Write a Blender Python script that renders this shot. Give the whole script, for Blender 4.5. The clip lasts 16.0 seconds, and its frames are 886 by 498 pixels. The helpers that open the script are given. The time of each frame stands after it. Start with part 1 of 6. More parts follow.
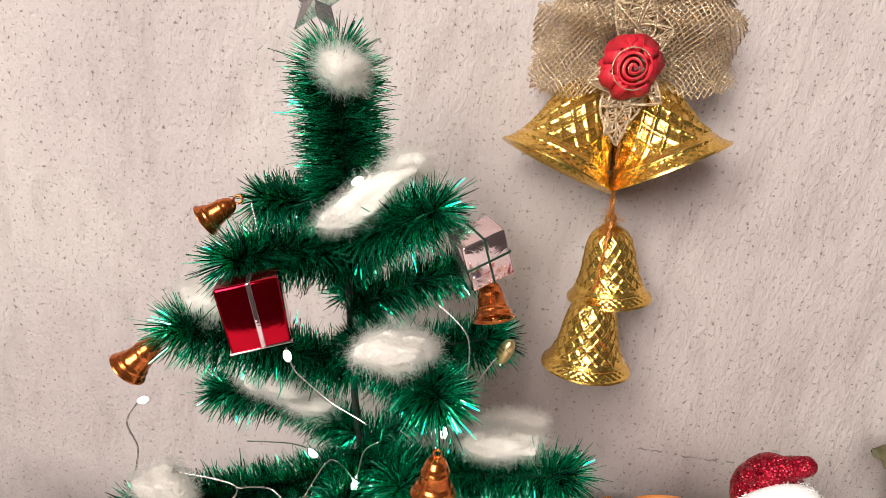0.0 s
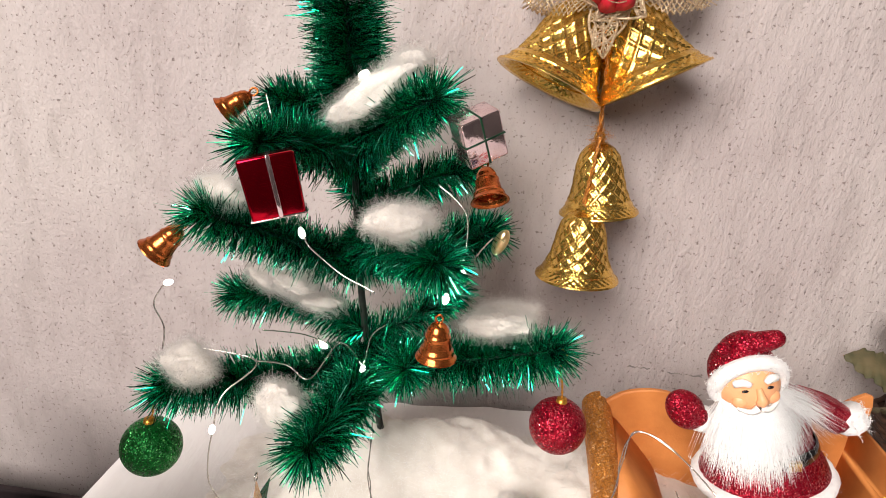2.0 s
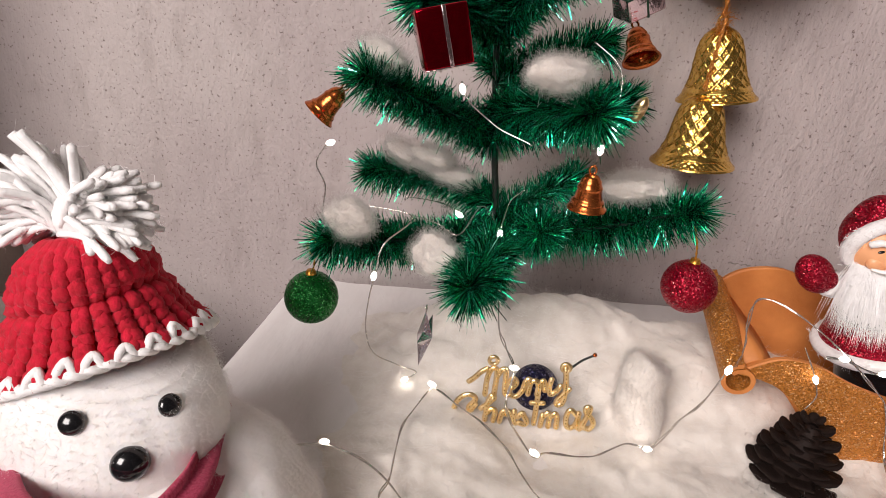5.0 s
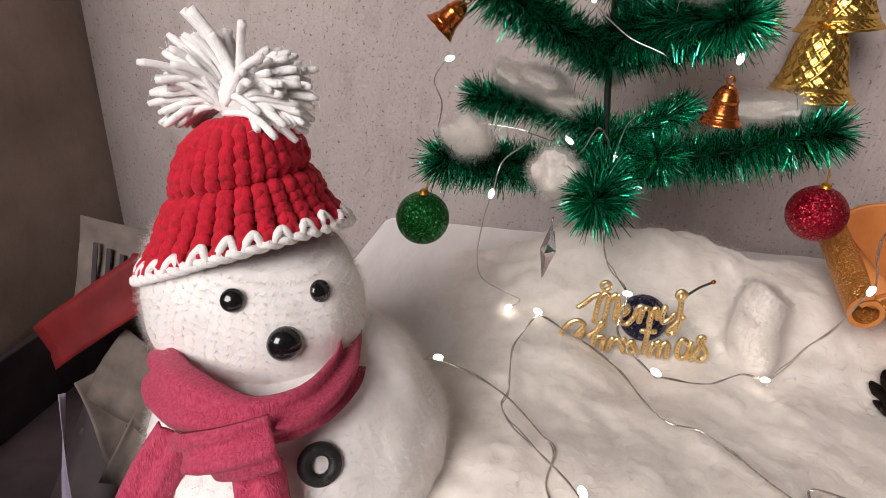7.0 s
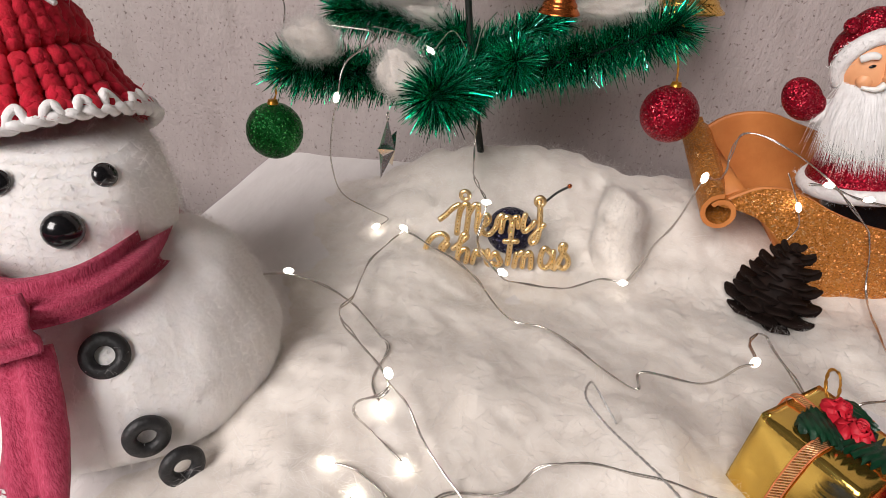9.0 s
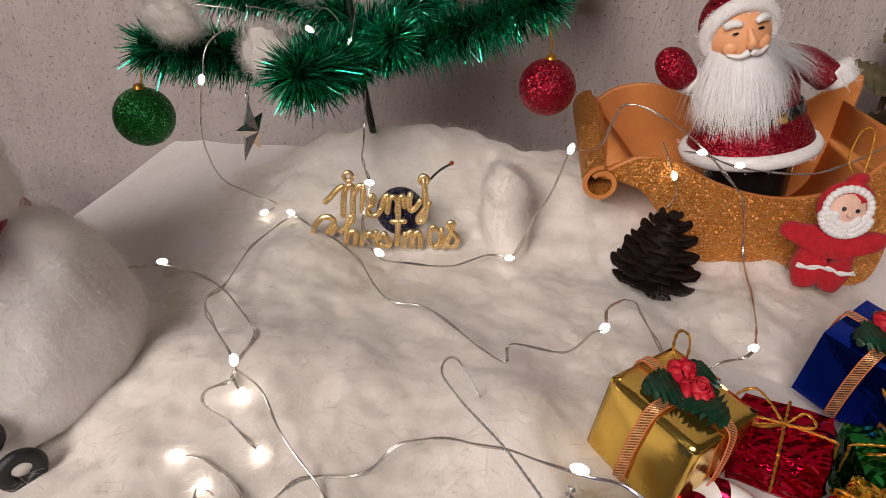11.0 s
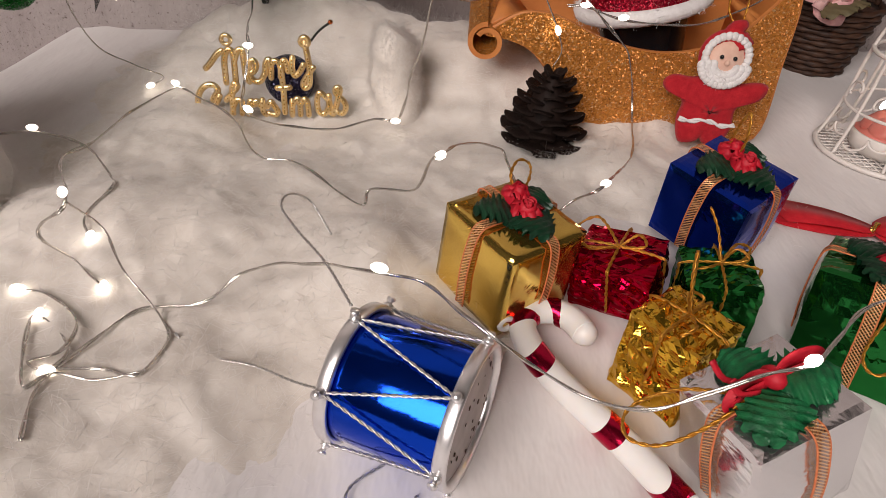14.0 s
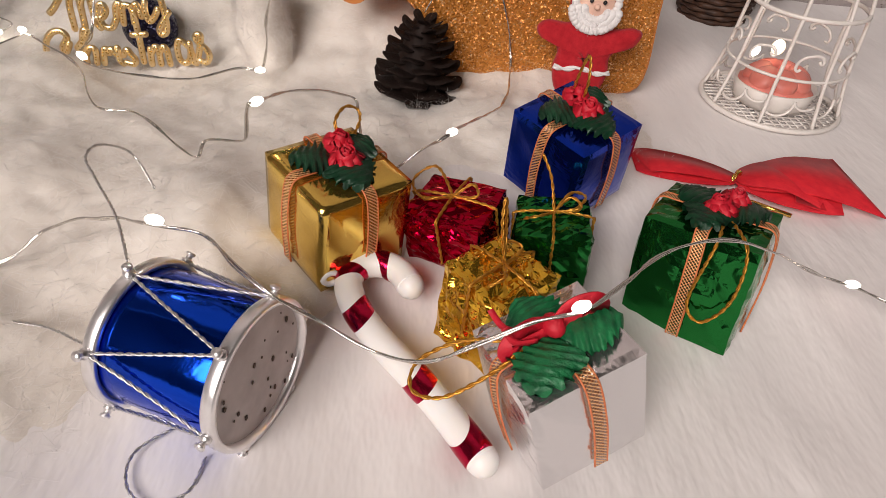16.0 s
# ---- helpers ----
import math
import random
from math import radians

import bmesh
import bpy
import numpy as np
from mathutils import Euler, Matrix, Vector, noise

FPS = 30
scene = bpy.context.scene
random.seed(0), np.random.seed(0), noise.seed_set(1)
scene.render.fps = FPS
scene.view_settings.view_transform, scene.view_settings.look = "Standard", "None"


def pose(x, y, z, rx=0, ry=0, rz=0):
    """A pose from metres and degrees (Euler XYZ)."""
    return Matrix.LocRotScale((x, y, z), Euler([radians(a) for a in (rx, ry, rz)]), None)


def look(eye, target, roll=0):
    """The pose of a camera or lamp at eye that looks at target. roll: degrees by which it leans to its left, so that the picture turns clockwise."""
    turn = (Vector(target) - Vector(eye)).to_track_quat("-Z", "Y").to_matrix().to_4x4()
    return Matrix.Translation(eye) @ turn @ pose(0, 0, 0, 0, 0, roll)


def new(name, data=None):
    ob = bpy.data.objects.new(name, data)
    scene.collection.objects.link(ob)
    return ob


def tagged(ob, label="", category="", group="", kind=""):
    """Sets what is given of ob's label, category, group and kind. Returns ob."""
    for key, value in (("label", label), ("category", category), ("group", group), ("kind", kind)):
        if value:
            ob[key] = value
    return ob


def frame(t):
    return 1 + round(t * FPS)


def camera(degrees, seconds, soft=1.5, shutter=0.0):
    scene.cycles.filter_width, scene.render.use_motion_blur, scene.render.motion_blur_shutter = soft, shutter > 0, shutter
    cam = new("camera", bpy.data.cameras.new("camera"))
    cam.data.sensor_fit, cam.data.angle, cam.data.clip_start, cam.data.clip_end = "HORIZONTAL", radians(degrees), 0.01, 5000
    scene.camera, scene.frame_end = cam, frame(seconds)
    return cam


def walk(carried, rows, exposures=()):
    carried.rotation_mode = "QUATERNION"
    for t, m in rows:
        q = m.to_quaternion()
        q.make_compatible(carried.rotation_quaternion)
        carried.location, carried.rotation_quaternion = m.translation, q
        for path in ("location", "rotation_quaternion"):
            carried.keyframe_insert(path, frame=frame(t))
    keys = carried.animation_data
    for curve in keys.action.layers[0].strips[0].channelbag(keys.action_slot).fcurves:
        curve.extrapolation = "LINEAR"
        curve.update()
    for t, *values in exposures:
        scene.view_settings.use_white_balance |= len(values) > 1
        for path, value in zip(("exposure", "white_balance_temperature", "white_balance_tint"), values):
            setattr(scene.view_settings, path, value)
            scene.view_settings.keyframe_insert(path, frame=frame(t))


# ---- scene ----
cam = camera(71.3, 16.0, soft=0.7)
PATH = [
    (0, (0.051, 0.152, 0.353), (-0.106, 2.043, -0.281), 5.5),
    (0.5, (0.053, 0.144, 0.341), (-0.107, 2.029, -0.307), 5.5),
    (1, (0.058, 0.13, 0.335), (-0.086, 2.017, -0.312), 5.4),
    (1.5, (0.059, 0.118, 0.329), (-0.078, 2.002, -0.327), 5.5),
    (2, (0.057, 0.111, 0.315), (-0.083, 1.986, -0.366), 5.2),
    (2.5, (0.055, 0.111, 0.304), (-0.094, 1.97, -0.416), 5.4),
    (3, (0.039, 0.106, 0.3), (-0.155, 1.956, -0.433), 5.5),
    (3.5, (0.033, 0.098, 0.292), (-0.153, 1.941, -0.46), 5.5),
    (4, (0.022, 0.084, 0.283), (-0.179, 1.915, -0.494), 4.9),
    (4.2, (0.019, 0.077, 0.279), (-0.195, 1.901, -0.512), 4.6),
    (6.3, (-0.02, 0.057, 0.252), (-0.37, 1.824, -0.616), 3.9),
    (6.5, (-0.025, 0.053, 0.245), (-0.398, 1.819, -0.616), 3.7),
    (7, (-0.029, 0.045, 0.237), (-0.409, 1.784, -0.675), 3.8),
    (7.5, (-0.022, 0.035, 0.223), (-0.396, 1.767, -0.705), 3.2),
    (8, (-0.013, 0.026, 0.213), (-0.367, 1.741, -0.753), 4.4),
    (8.5, (0.014, 0.038, 0.204), (-0.277, 1.749, -0.79), 4.4),
    (8.7, (0.023, 0.045, 0.203), (-0.245, 1.77, -0.773), 4.3),
    (10.8, (0.071, 0.06, 0.201), (-0.041, 1.79, -0.796), 3.8),
    (11, (0.075, 0.058, 0.2), (-0.02, 1.784, -0.805), 3.8),
    (11.5, (0.093, 0.054, 0.194), (0.033, 1.761, -0.846), 3.6),
    (12, (0.111, 0.053, 0.19), (0.082, 1.745, -0.877), 3.5),
    (12.5, (0.124, 0.049, 0.185), (0.113, 1.715, -0.923), 3.4),
    (13, (0.125, 0.042, 0.178), (0.099, 1.681, -0.969), 3.4),
    (13.5, (0.126, 0.038, 0.177), (0.096, 1.669, -0.981), 3.5),
    (14, (0.135, 0.04, 0.172), (0.105, 1.645, -1.022), 3.3),
    (14.5, (0.143, 0.041, 0.17), (0.121, 1.625, -1.052), 3.1),
    (15, (0.155, 0.041, 0.163), (0.149, 1.597, -1.093), 3.7),
    (15.5, (0.172, 0.042, 0.161), (0.209, 1.571, -1.127), 4.7),
    (16, (0.189, 0.047, 0.166), (0.27, 1.577, -1.118), 4.9),
]
EXPOSURES = [(0, 0.56, 6500, 7), (2.5, 0.38, 6500, 11), (4.2, 0.05, 6500, 15), (7, -0.3, 6450, 14), (8.5, -0.2, 6350, 12), (11, -0.52, 6650, 15), (13.5, -0.58, 6700, 16), (14.5, -0.5, 6650, 14), (16, -0.36, 6650, 14)]
walk(cam, [(t, look(eye, target, roll)) for t, eye, target, roll in PATH], EXPOSURES)

# ---- light: a tall window behind and beside the camera, and the dim room added round it ----
world = bpy.data.worlds.new("room_world")
scene.world = world
world.use_nodes = True
wn = world.node_tree
sky = wn.nodes.new("ShaderNodeTexSky")
sky.sky_type = "NISHITA"
sky.sun_disc = False
sky.sun_elevation, sky.sun_rotation = radians(40), radians(200)
wn.links.new(sky.outputs["Color"], wn.nodes["Background"].inputs["Color"])
wn.nodes["Background"].inputs["Strength"].default_value = 0.1


def window_lamp(name, eye, target, sx, sy, watts, colour):
    data = bpy.data.lights.new(name, "AREA")
    data.shape, data.size, data.size_y, data.energy, data.color = "RECTANGLE", sx, sy, watts, colour
    ob = new(name, data)
    ob.matrix_world = look(eye, target)
    return ob


window_lamp("window_light", (-0.75, -1.55, 1.4), (0.0, 0.45, 0.1), 1.3, 1.3, 84, (1.0, 0.935, 0.88))

# ---- materials ----
def nodes_of(name):
    m = bpy.data.materials.new(name)
    m.use_nodes = True
    nt = m.node_tree
    return m, nt, nt.nodes["Principled BSDF"]


def noise_tex(nt, scale, detail=6, rough=0.55, stretch=None):
    co = nt.nodes.new("ShaderNodeTexCoord")
    mp = nt.nodes.new("ShaderNodeMapping")
    if stretch:
        mp.inputs["Scale"].default_value = stretch
    nt.links.new(co.outputs["Object"], mp.inputs["Vector"])
    n = nt.nodes.new("ShaderNodeTexNoise")
    n.inputs["Scale"].default_value = scale
    n.inputs["Detail"].default_value = detail
    n.inputs["Roughness"].default_value = rough
    nt.links.new(mp.outputs["Vector"], n.inputs["Vector"])
    return n


def ramp(nt, src, stops):
    r = nt.nodes.new("ShaderNodeValToRGB")
    while len(r.color_ramp.elements) < len(stops):
        r.color_ramp.elements.new(0.5)
    for e, (p, c) in zip(r.color_ramp.elements, stops):
        e.position = p
        e.color = (*c, 1) if len(c) == 3 else c
    nt.links.new(src, r.inputs["Fac"])
    return r


def bump(nt, bsdf, src, strength, distance, prev=None):
    b = nt.nodes.new("ShaderNodeBump")
    b.inputs["Strength"].default_value = strength
    b.inputs["Distance"].default_value = distance
    nt.links.new(src, b.inputs["Height"])
    if prev:
        nt.links.new(prev.outputs["Normal"], b.inputs["Normal"])
    nt.links.new(b.outputs["Normal"], bsdf.inputs["Normal"])
    return b


def mat(name, lo, hi, rough=0.5, metal=0.0, scale=60, bump_scale=None, bump_s=0.2, bump_d=0.001, spec=None, sheen=0.0, coat=0.0, stretch=None, sss=0.0):
    """A two-tone noisy surface with fine relief."""
    m, nt, b = nodes_of(name)
    n = noise_tex(nt, scale, stretch=stretch)
    r = ramp(nt, n.outputs["Fac"], [(0.3, lo), (0.7, hi)])
    nt.links.new(r.outputs["Color"], b.inputs["Base Color"])
    b.inputs["Roughness"].default_value = rough
    b.inputs["Metallic"].default_value = metal
    b.inputs["Coat Weight"].default_value = coat
    b.inputs["Sheen Weight"].default_value = sheen
    if sss:
        b.inputs["Subsurface Weight"].default_value = sss
        b.inputs["Subsurface Radius"].default_value = (0.006, 0.005, 0.004)
    if spec is not None:
        b.inputs["Specular IOR Level"].default_value = spec
    if bump_scale:
        n2 = noise_tex(nt, bump_scale, 4, stretch=stretch)
        bump(nt, b, n2.outputs["Fac"], bump_s, bump_d)
    return m


def glitter(name, dark, mid, bright, cell=1400, metal=0.6, rough=0.35):
    """Glued glitter: tiny flakes, each with its own tone and tilt."""
    m, nt, b = nodes_of(name)
    co = nt.nodes.new("ShaderNodeTexCoord")
    v = nt.nodes.new("ShaderNodeTexVoronoi")
    v.inputs["Scale"].default_value = cell
    nt.links.new(co.outputs["Object"], v.inputs["Vector"])
    sep = nt.nodes.new("ShaderNodeSeparateColor")
    nt.links.new(v.outputs["Color"], sep.inputs["Color"])
    r = ramp(nt, sep.outputs["Red"], [(0.0, dark), (0.55, mid), (0.9, mid), (1.0, bright)])
    nt.links.new(r.outputs["Color"], b.inputs["Base Color"])
    b.inputs["Metallic"].default_value = metal
    b.inputs["Roughness"].default_value = rough
    nm = nt.nodes.new("ShaderNodeNormalMap")
    nm.space = "OBJECT"
    geo = nt.nodes.new("ShaderNodeNewGeometry")
    mixv = nt.nodes.new("ShaderNodeVectorMath")
    mixv.operation = "MULTIPLY_ADD"
    sub = nt.nodes.new("ShaderNodeVectorMath")
    sub.operation = "SUBTRACT"
    sub.inputs[1].default_value = (0.5, 0.5, 0.5)
    nt.links.new(v.outputs["Color"], sub.inputs[0])
    nt.links.new(sub.outputs["Vector"], mixv.inputs[0])
    mixv.inputs[1].default_value = (1.1, 1.1, 1.1)
    nt.links.new(geo.outputs["Normal"], mixv.inputs[2])
    nrm = nt.nodes.new("ShaderNodeVectorMath")
    nrm.operation = "NORMALIZE"
    nt.links.new(mixv.outputs["Vector"], nrm.inputs[0])
    nt.links.new(nrm.outputs["Vector"], b.inputs["Normal"])
    return m


def foil(name, colour, rough=0.16, crumple=90, amount=0.5, dist=0.0015):
    """Metallised wrapping film with creases."""
    m, nt, b = nodes_of(name)
    b.inputs["Base Color"].default_value = (*colour, 1)
    b.inputs["Metallic"].default_value = 0.95
    b.inputs["Roughness"].default_value = rough
    v = noise_tex(nt, crumple, 3, 0.6)
    v.inputs["Distortion"].default_value = 0.8
    n = noise_tex(nt, crumple * 0.35, 2)
    b1 = bump(nt, b, n.outputs["Fac"], amount, dist * 2)
    bump(nt, b, v.outputs["Fac"], amount * 0.7, dist, b1)
    return m


def wall_material():
    m, nt, b = nodes_of("lime_washed_plaster")
    big = noise_tex(nt, 5, 5)
    streak = noise_tex(nt, 38, 5, 0.6, (1, 1, 0.35))
    speck = noise_tex(nt, 300, 3, 0.5)
    base = ramp(nt, big.outputs["Fac"], [(0.3, (0.42, 0.355, 0.345)), (0.7, (0.51, 0.45, 0.43))])
    stain = ramp(nt, streak.outputs["Fac"], [(0.3, (0.86, 0.85, 0.84)), (0.5, (1, 1, 1))])
    dots = ramp(nt, speck.outputs["Fac"], [(0.31, (0.36, 0.3, 0.28)), (0.39, (1, 1, 1))])
    m1 = nt.nodes.new("ShaderNodeMixRGB")
    m1.blend_type, m1.inputs["Fac"].default_value = "MULTIPLY", 1
    nt.links.new(base.outputs["Color"], m1.inputs["Color1"])
    nt.links.new(stain.outputs["Color"], m1.inputs["Color2"])
    m2 = nt.nodes.new("ShaderNodeMixRGB")
    m2.blend_type, m2.inputs["Fac"].default_value = "MULTIPLY", 0.8
    nt.links.new(m1.outputs["Color"], m2.inputs["Color1"])
    nt.links.new(dots.outputs["Color"], m2.inputs["Color2"])
    nt.links.new(m2.outputs["Color"], b.inputs["Base Color"])
    b.inputs["Roughness"].default_value = 0.75
    lump = noise_tex(nt, 260, 4, 0.6, (1, 1, 0.7))
    b1 = bump(nt, b, lump.outputs["Fac"], 0.5, 0.004)
    b2 = bump(nt, b, streak.outputs["Fac"], 0.6, 0.008, b1)
    bump(nt, b, dots.outputs["Color"], 0.4, 0.002, b2)
    return m


WALL = wall_material()
CRACK = mat("crack_grey", (0.16, 0.14, 0.13), (0.34, 0.3, 0.28), 0.9, scale=120)
SIDE_WALL = mat("old_stained_plaster", (0.26, 0.19, 0.155), (0.42, 0.33, 0.28), 0.8, scale=9, bump_scale=60, bump_s=0.5, bump_d=0.004)
# unseen room surfaces, near black so foils mirror dark and shadows deepen
ROOM = mat("unseen_dark_room", (0.04, 0.032, 0.027), (0.065, 0.053, 0.045), 0.8, scale=4)
FLOOR = mat("unseen_grey_floor", (0.1, 0.09, 0.08), (0.16, 0.14, 0.12), 0.6, scale=6, bump_scale=80)
CLOTH = mat("white_cloth", (0.74, 0.7, 0.69), (0.83, 0.8, 0.79), 0.85, scale=30, bump_scale=45, bump_s=0.6, bump_d=0.005, sheen=0.35, stretch=(1, 0.35, 1))
COTTON = mat("cotton_wool", (0.69, 0.635, 0.575), (0.81, 0.765, 0.71), 0.95, scale=90, bump_scale=110, bump_s=0.1, bump_d=0.003, sheen=0.35, spec=0.1)
_t = COTTON.node_tree
_f = noise_tex(_t, 520, 4, 0.7)
_big = noise_tex(_t, 26, 5, 0.6, (1, 0.5, 1))
_p = bump(_t, _t.nodes["Principled BSDF"], _big.outputs["Fac"], 0.07, 0.012, [q for q in _t.nodes if q.type == "BUMP"][0])
bump(_t, _t.nodes["Principled BSDF"], _f.outputs["Fac"], 0.22, 0.001, _p)
WHITE_WOOL = mat("clean_white_wool", (0.8, 0.77, 0.75), (0.89, 0.87, 0.855), 0.95, scale=90, bump_scale=420, bump_s=0.35, bump_d=0.0012, sheen=0.35, spec=0.1, sss=0.2)
FIBRE = mat("cotton_fibre", (0.76, 0.73, 0.7), (0.86, 0.84, 0.82), 0.9, scale=200, spec=0.1)
_t = FIBRE.node_tree
_tr, _mx = _t.nodes.new("ShaderNodeBsdfTranslucent"), _t.nodes.new("ShaderNodeMixShader")
_tr.inputs["Color"].default_value = (0.9, 0.88, 0.87, 1)
_mx.inputs["Fac"].default_value = 0.75
_t.links.new(_t.nodes["Principled BSDF"].outputs["BSDF"], _mx.inputs[1])
_t.links.new(_tr.outputs["BSDF"], _mx.inputs[2])
_t.links.new(_mx.outputs["Shader"], _t.nodes["Material Output"].inputs["Surface"])
NEEDLE, _nt, _b = nodes_of("green_tinsel")
_g = _nt.nodes.new("ShaderNodeNewGeometry")
# per-needle tones paint in the dark depths and bright glints of the tinsel
_r = ramp(_nt, _g.outputs["Random Per Island"], [(0.0, (0.0, 0.014, 0.007)), (0.3, (0.0, 0.14, 0.07)), (0.56, (0.003, 0.5, 0.25)), (0.86, (0.008, 0.68, 0.38)), (1.0, (0.35, 0.98, 0.8))])
_nt.links.new(_r.outputs["Color"], _b.inputs["Base Color"])
_b.inputs["Metallic"].default_value = 0.92
_b.inputs["Roughness"].default_value = 0.2
TRUNK = mat("black_wire", (0.008, 0.01, 0.008), (0.02, 0.025, 0.02), 0.5, 0.2, scale=300)
WIRE = mat("silver_wire", (0.55, 0.52, 0.48), (0.75, 0.72, 0.68), 0.25, 0.9, scale=400)
GOLD = mat("gold_plastic", (0.7, 0.4, 0.07), (0.95, 0.64, 0.18), 0.24, 0.95, scale=300, bump_scale=900, bump_s=0.25, bump_d=0.0006)
PALEGOLD = mat("pale_gold_plating", (0.74, 0.5, 0.21), (0.95, 0.75, 0.44), 0.28, 0.92, scale=300)
COPPER = mat("copper_gold_paint", (0.4, 0.09, 0.022), (0.68, 0.2, 0.05), 0.24, 0.9, scale=180, bump_scale=500, bump_s=0.2, bump_d=0.0005)
SILVER = mat("chrome_plastic", (0.84, 0.82, 0.82), (0.93, 0.91, 0.91), 0.3, 0.85, scale=200)
G_RED = glitter("red_glitter", (0.12, 0.0, 0.008), (0.36, 0.002, 0.02), (0.9, 0.2, 0.22), 1400, 0.7)
G_GREEN = glitter("green_glitter", (0.0, 0.035, 0.006), (0.004, 0.17, 0.025), (0.2, 0.8, 0.25), 1400, 0.7)
G_GOLD = glitter("gold_glitter", (0.3, 0.09, 0.01), (0.64, 0.25, 0.045), (1.0, 0.72, 0.4), 1500, 0.5)
G_NAVY = glitter("navy_glitter", (0.006, 0.006, 0.02), (0.02, 0.018, 0.06), (0.3, 0.3, 0.5), 1000)
STAR_SILVER = mat("silver_plated_plastic", (0.8, 0.78, 0.79), (0.92, 0.9, 0.91), 0.18, 0.9, scale=200)
FELT_SKIN = mat("pale_flesh_felt", (0.7, 0.42, 0.32), (0.8, 0.54, 0.43), 0.9, scale=200)
FOAM = mat("orange_foam", (0.5, 0.16, 0.035), (0.64, 0.235, 0.06), 0.6, scale=50, bump_scale=600, bump_s=0.15)
YARN_RED = mat("red_yarn", (0.38, 0.0, 0.01), (0.6, 0.0, 0.028), 0.85, scale=350, bump_scale=1200, bump_s=0.6, bump_d=0.0006, sheen=0.08)
YARN_WHITE = mat("white_yarn", (0.82, 0.8, 0.79), (0.91, 0.9, 0.89), 0.9, scale=300, bump_scale=1200, bump_s=0.6, bump_d=0.0006, sheen=0.3)
PINK = mat("pink_knit", (0.36, 0.016, 0.06), (0.58, 0.075, 0.15), 0.85, scale=900, bump_scale=1500, bump_s=0.9, bump_d=0.0008, sheen=0.08, stretch=(1, 1, 0.3))
BLACK = mat("black_plastic", (0.004, 0.004, 0.005), (0.012, 0.012, 0.013), 0.18, scale=200, coat=0.5)
FELT_RED = mat("red_felt", (0.36, 0.0, 0.008), (0.5, 0.012, 0.02), 0.9, scale=300, bump_scale=900, bump_s=0.5, sheen=0.08)
FELT_WHITE = mat("white_felt", (0.75, 0.72, 0.71), (0.85, 0.83, 0.82), 0.95, scale=300, bump_scale=900, bump_s=0.6, sheen=0.3)
SKIN = mat("flesh_plastic", (0.78, 0.35, 0.16), (0.84, 0.42, 0.21), 0.4, scale=60)
CONE = mat("dark_cone_scales", (0.007, 0.004, 0.0035), (0.022, 0.012, 0.009), 0.65, scale=120, bump_scale=400, bump_s=0.5, spec=0.15)
F_GOLD = foil("gold_foil", (0.78, 0.53, 0.12), 0.14, 60, 0.45)
F_GOLD2 = foil("crumpled_gold_foil", (0.85, 0.5, 0.05), 0.1, 75, 0.95, 0.0035)
F_BLUE = foil("blue_foil", (0.004, 0.035, 0.4), 0.13, 60, 0.5)
F_RED = foil("red_foil", (0.4, 0.0, 0.02), 0.1, 75, 0.9, 0.003)
F_GREEN = foil("green_foil", (0.016, 0.19, 0.04), 0.1, 55, 0.8)
F_SILVER = foil("silver_foil", (0.8, 0.79, 0.8), 0.2, 55, 0.9, 0.0025)
F_REDFILM = foil("smooth_red_film", (0.42, 0.003, 0.016), 0.12, 45, 0.25)
F_PINKSILVER = foil("pink_silver_foil", (0.72, 0.55, 0.56), 0.12, 80, 0.4)
F_DRUM = foil("blue_hologram_film", (0.003, 0.06, 0.62), 0.12, 70, 0.35, 0.001)
RIBBON, _nt, _b = nodes_of("copper_mesh_ribbon")
_co, _w = _nt.nodes.new("ShaderNodeTexCoord"), _nt.nodes.new("ShaderNodeTexWave")
_w.bands_direction, _w.inputs["Scale"].default_value = "DIAGONAL", 420
_nt.links.new(_co.outputs["Object"], _w.inputs["Vector"])
_r = ramp(_nt, _w.outputs["Fac"], [(0.25, (0.4, 0.14, 0.04)), (0.65, (0.88, 0.52, 0.26))])
_nt.links.new(_r.outputs["Color"], _b.inputs["Base Color"])
_b.inputs["Metallic"].default_value, _b.inputs["Roughness"].default_value = 0.55, 0.36
bump(_nt, _b, _w.outputs["Fac"], 0.5, 0.0004)
_w2, _mp = _nt.nodes.new("ShaderNodeTexWave"), _nt.nodes.new("ShaderNodeMapping")
_mp.inputs["Scale"].default_value = (-1, 1, 1)
_w2.bands_direction, _w2.inputs["Scale"].default_value = "DIAGONAL", 420
_nt.links.new(_co.outputs["Object"], _mp.inputs["Vector"])
_nt.links.new(_mp.outputs["Vector"], _w2.inputs["Vector"])
_mx = _nt.nodes.new("ShaderNodeMath")
_mx.operation = "MAXIMUM"
_nt.links.new(_w.outputs["Fac"], _mx.inputs[0])
_nt.links.new(_w2.outputs["Fac"], _mx.inputs[1])
_r = ramp(_nt, _mx.outputs["Value"], [(0.78, (0.14, 0.14, 0.14)), (0.9, (0.95, 0.95, 0.95))])
_nt.links.new(_r.outputs["Color"], _b.inputs["Alpha"])
ORANGE = mat("orange_thread", (0.55, 0.13, 0.04), (0.75, 0.24, 0.09), 0.6, scale=600)
CORD = mat("gold_cord", (0.4, 0.15, 0.015), (0.72, 0.38, 0.06), 0.35, 0.8, scale=700)
SCORD = mat("silver_cord", (0.45, 0.44, 0.43), (0.8, 0.78, 0.77), 0.3, 0.85, scale=900)
LEAF = mat("green_cloth_leaf", (0.001, 0.016, 0.007), (0.004, 0.05, 0.02), 0.36, 0.1, scale=200, bump_scale=500, bump_s=0.4)
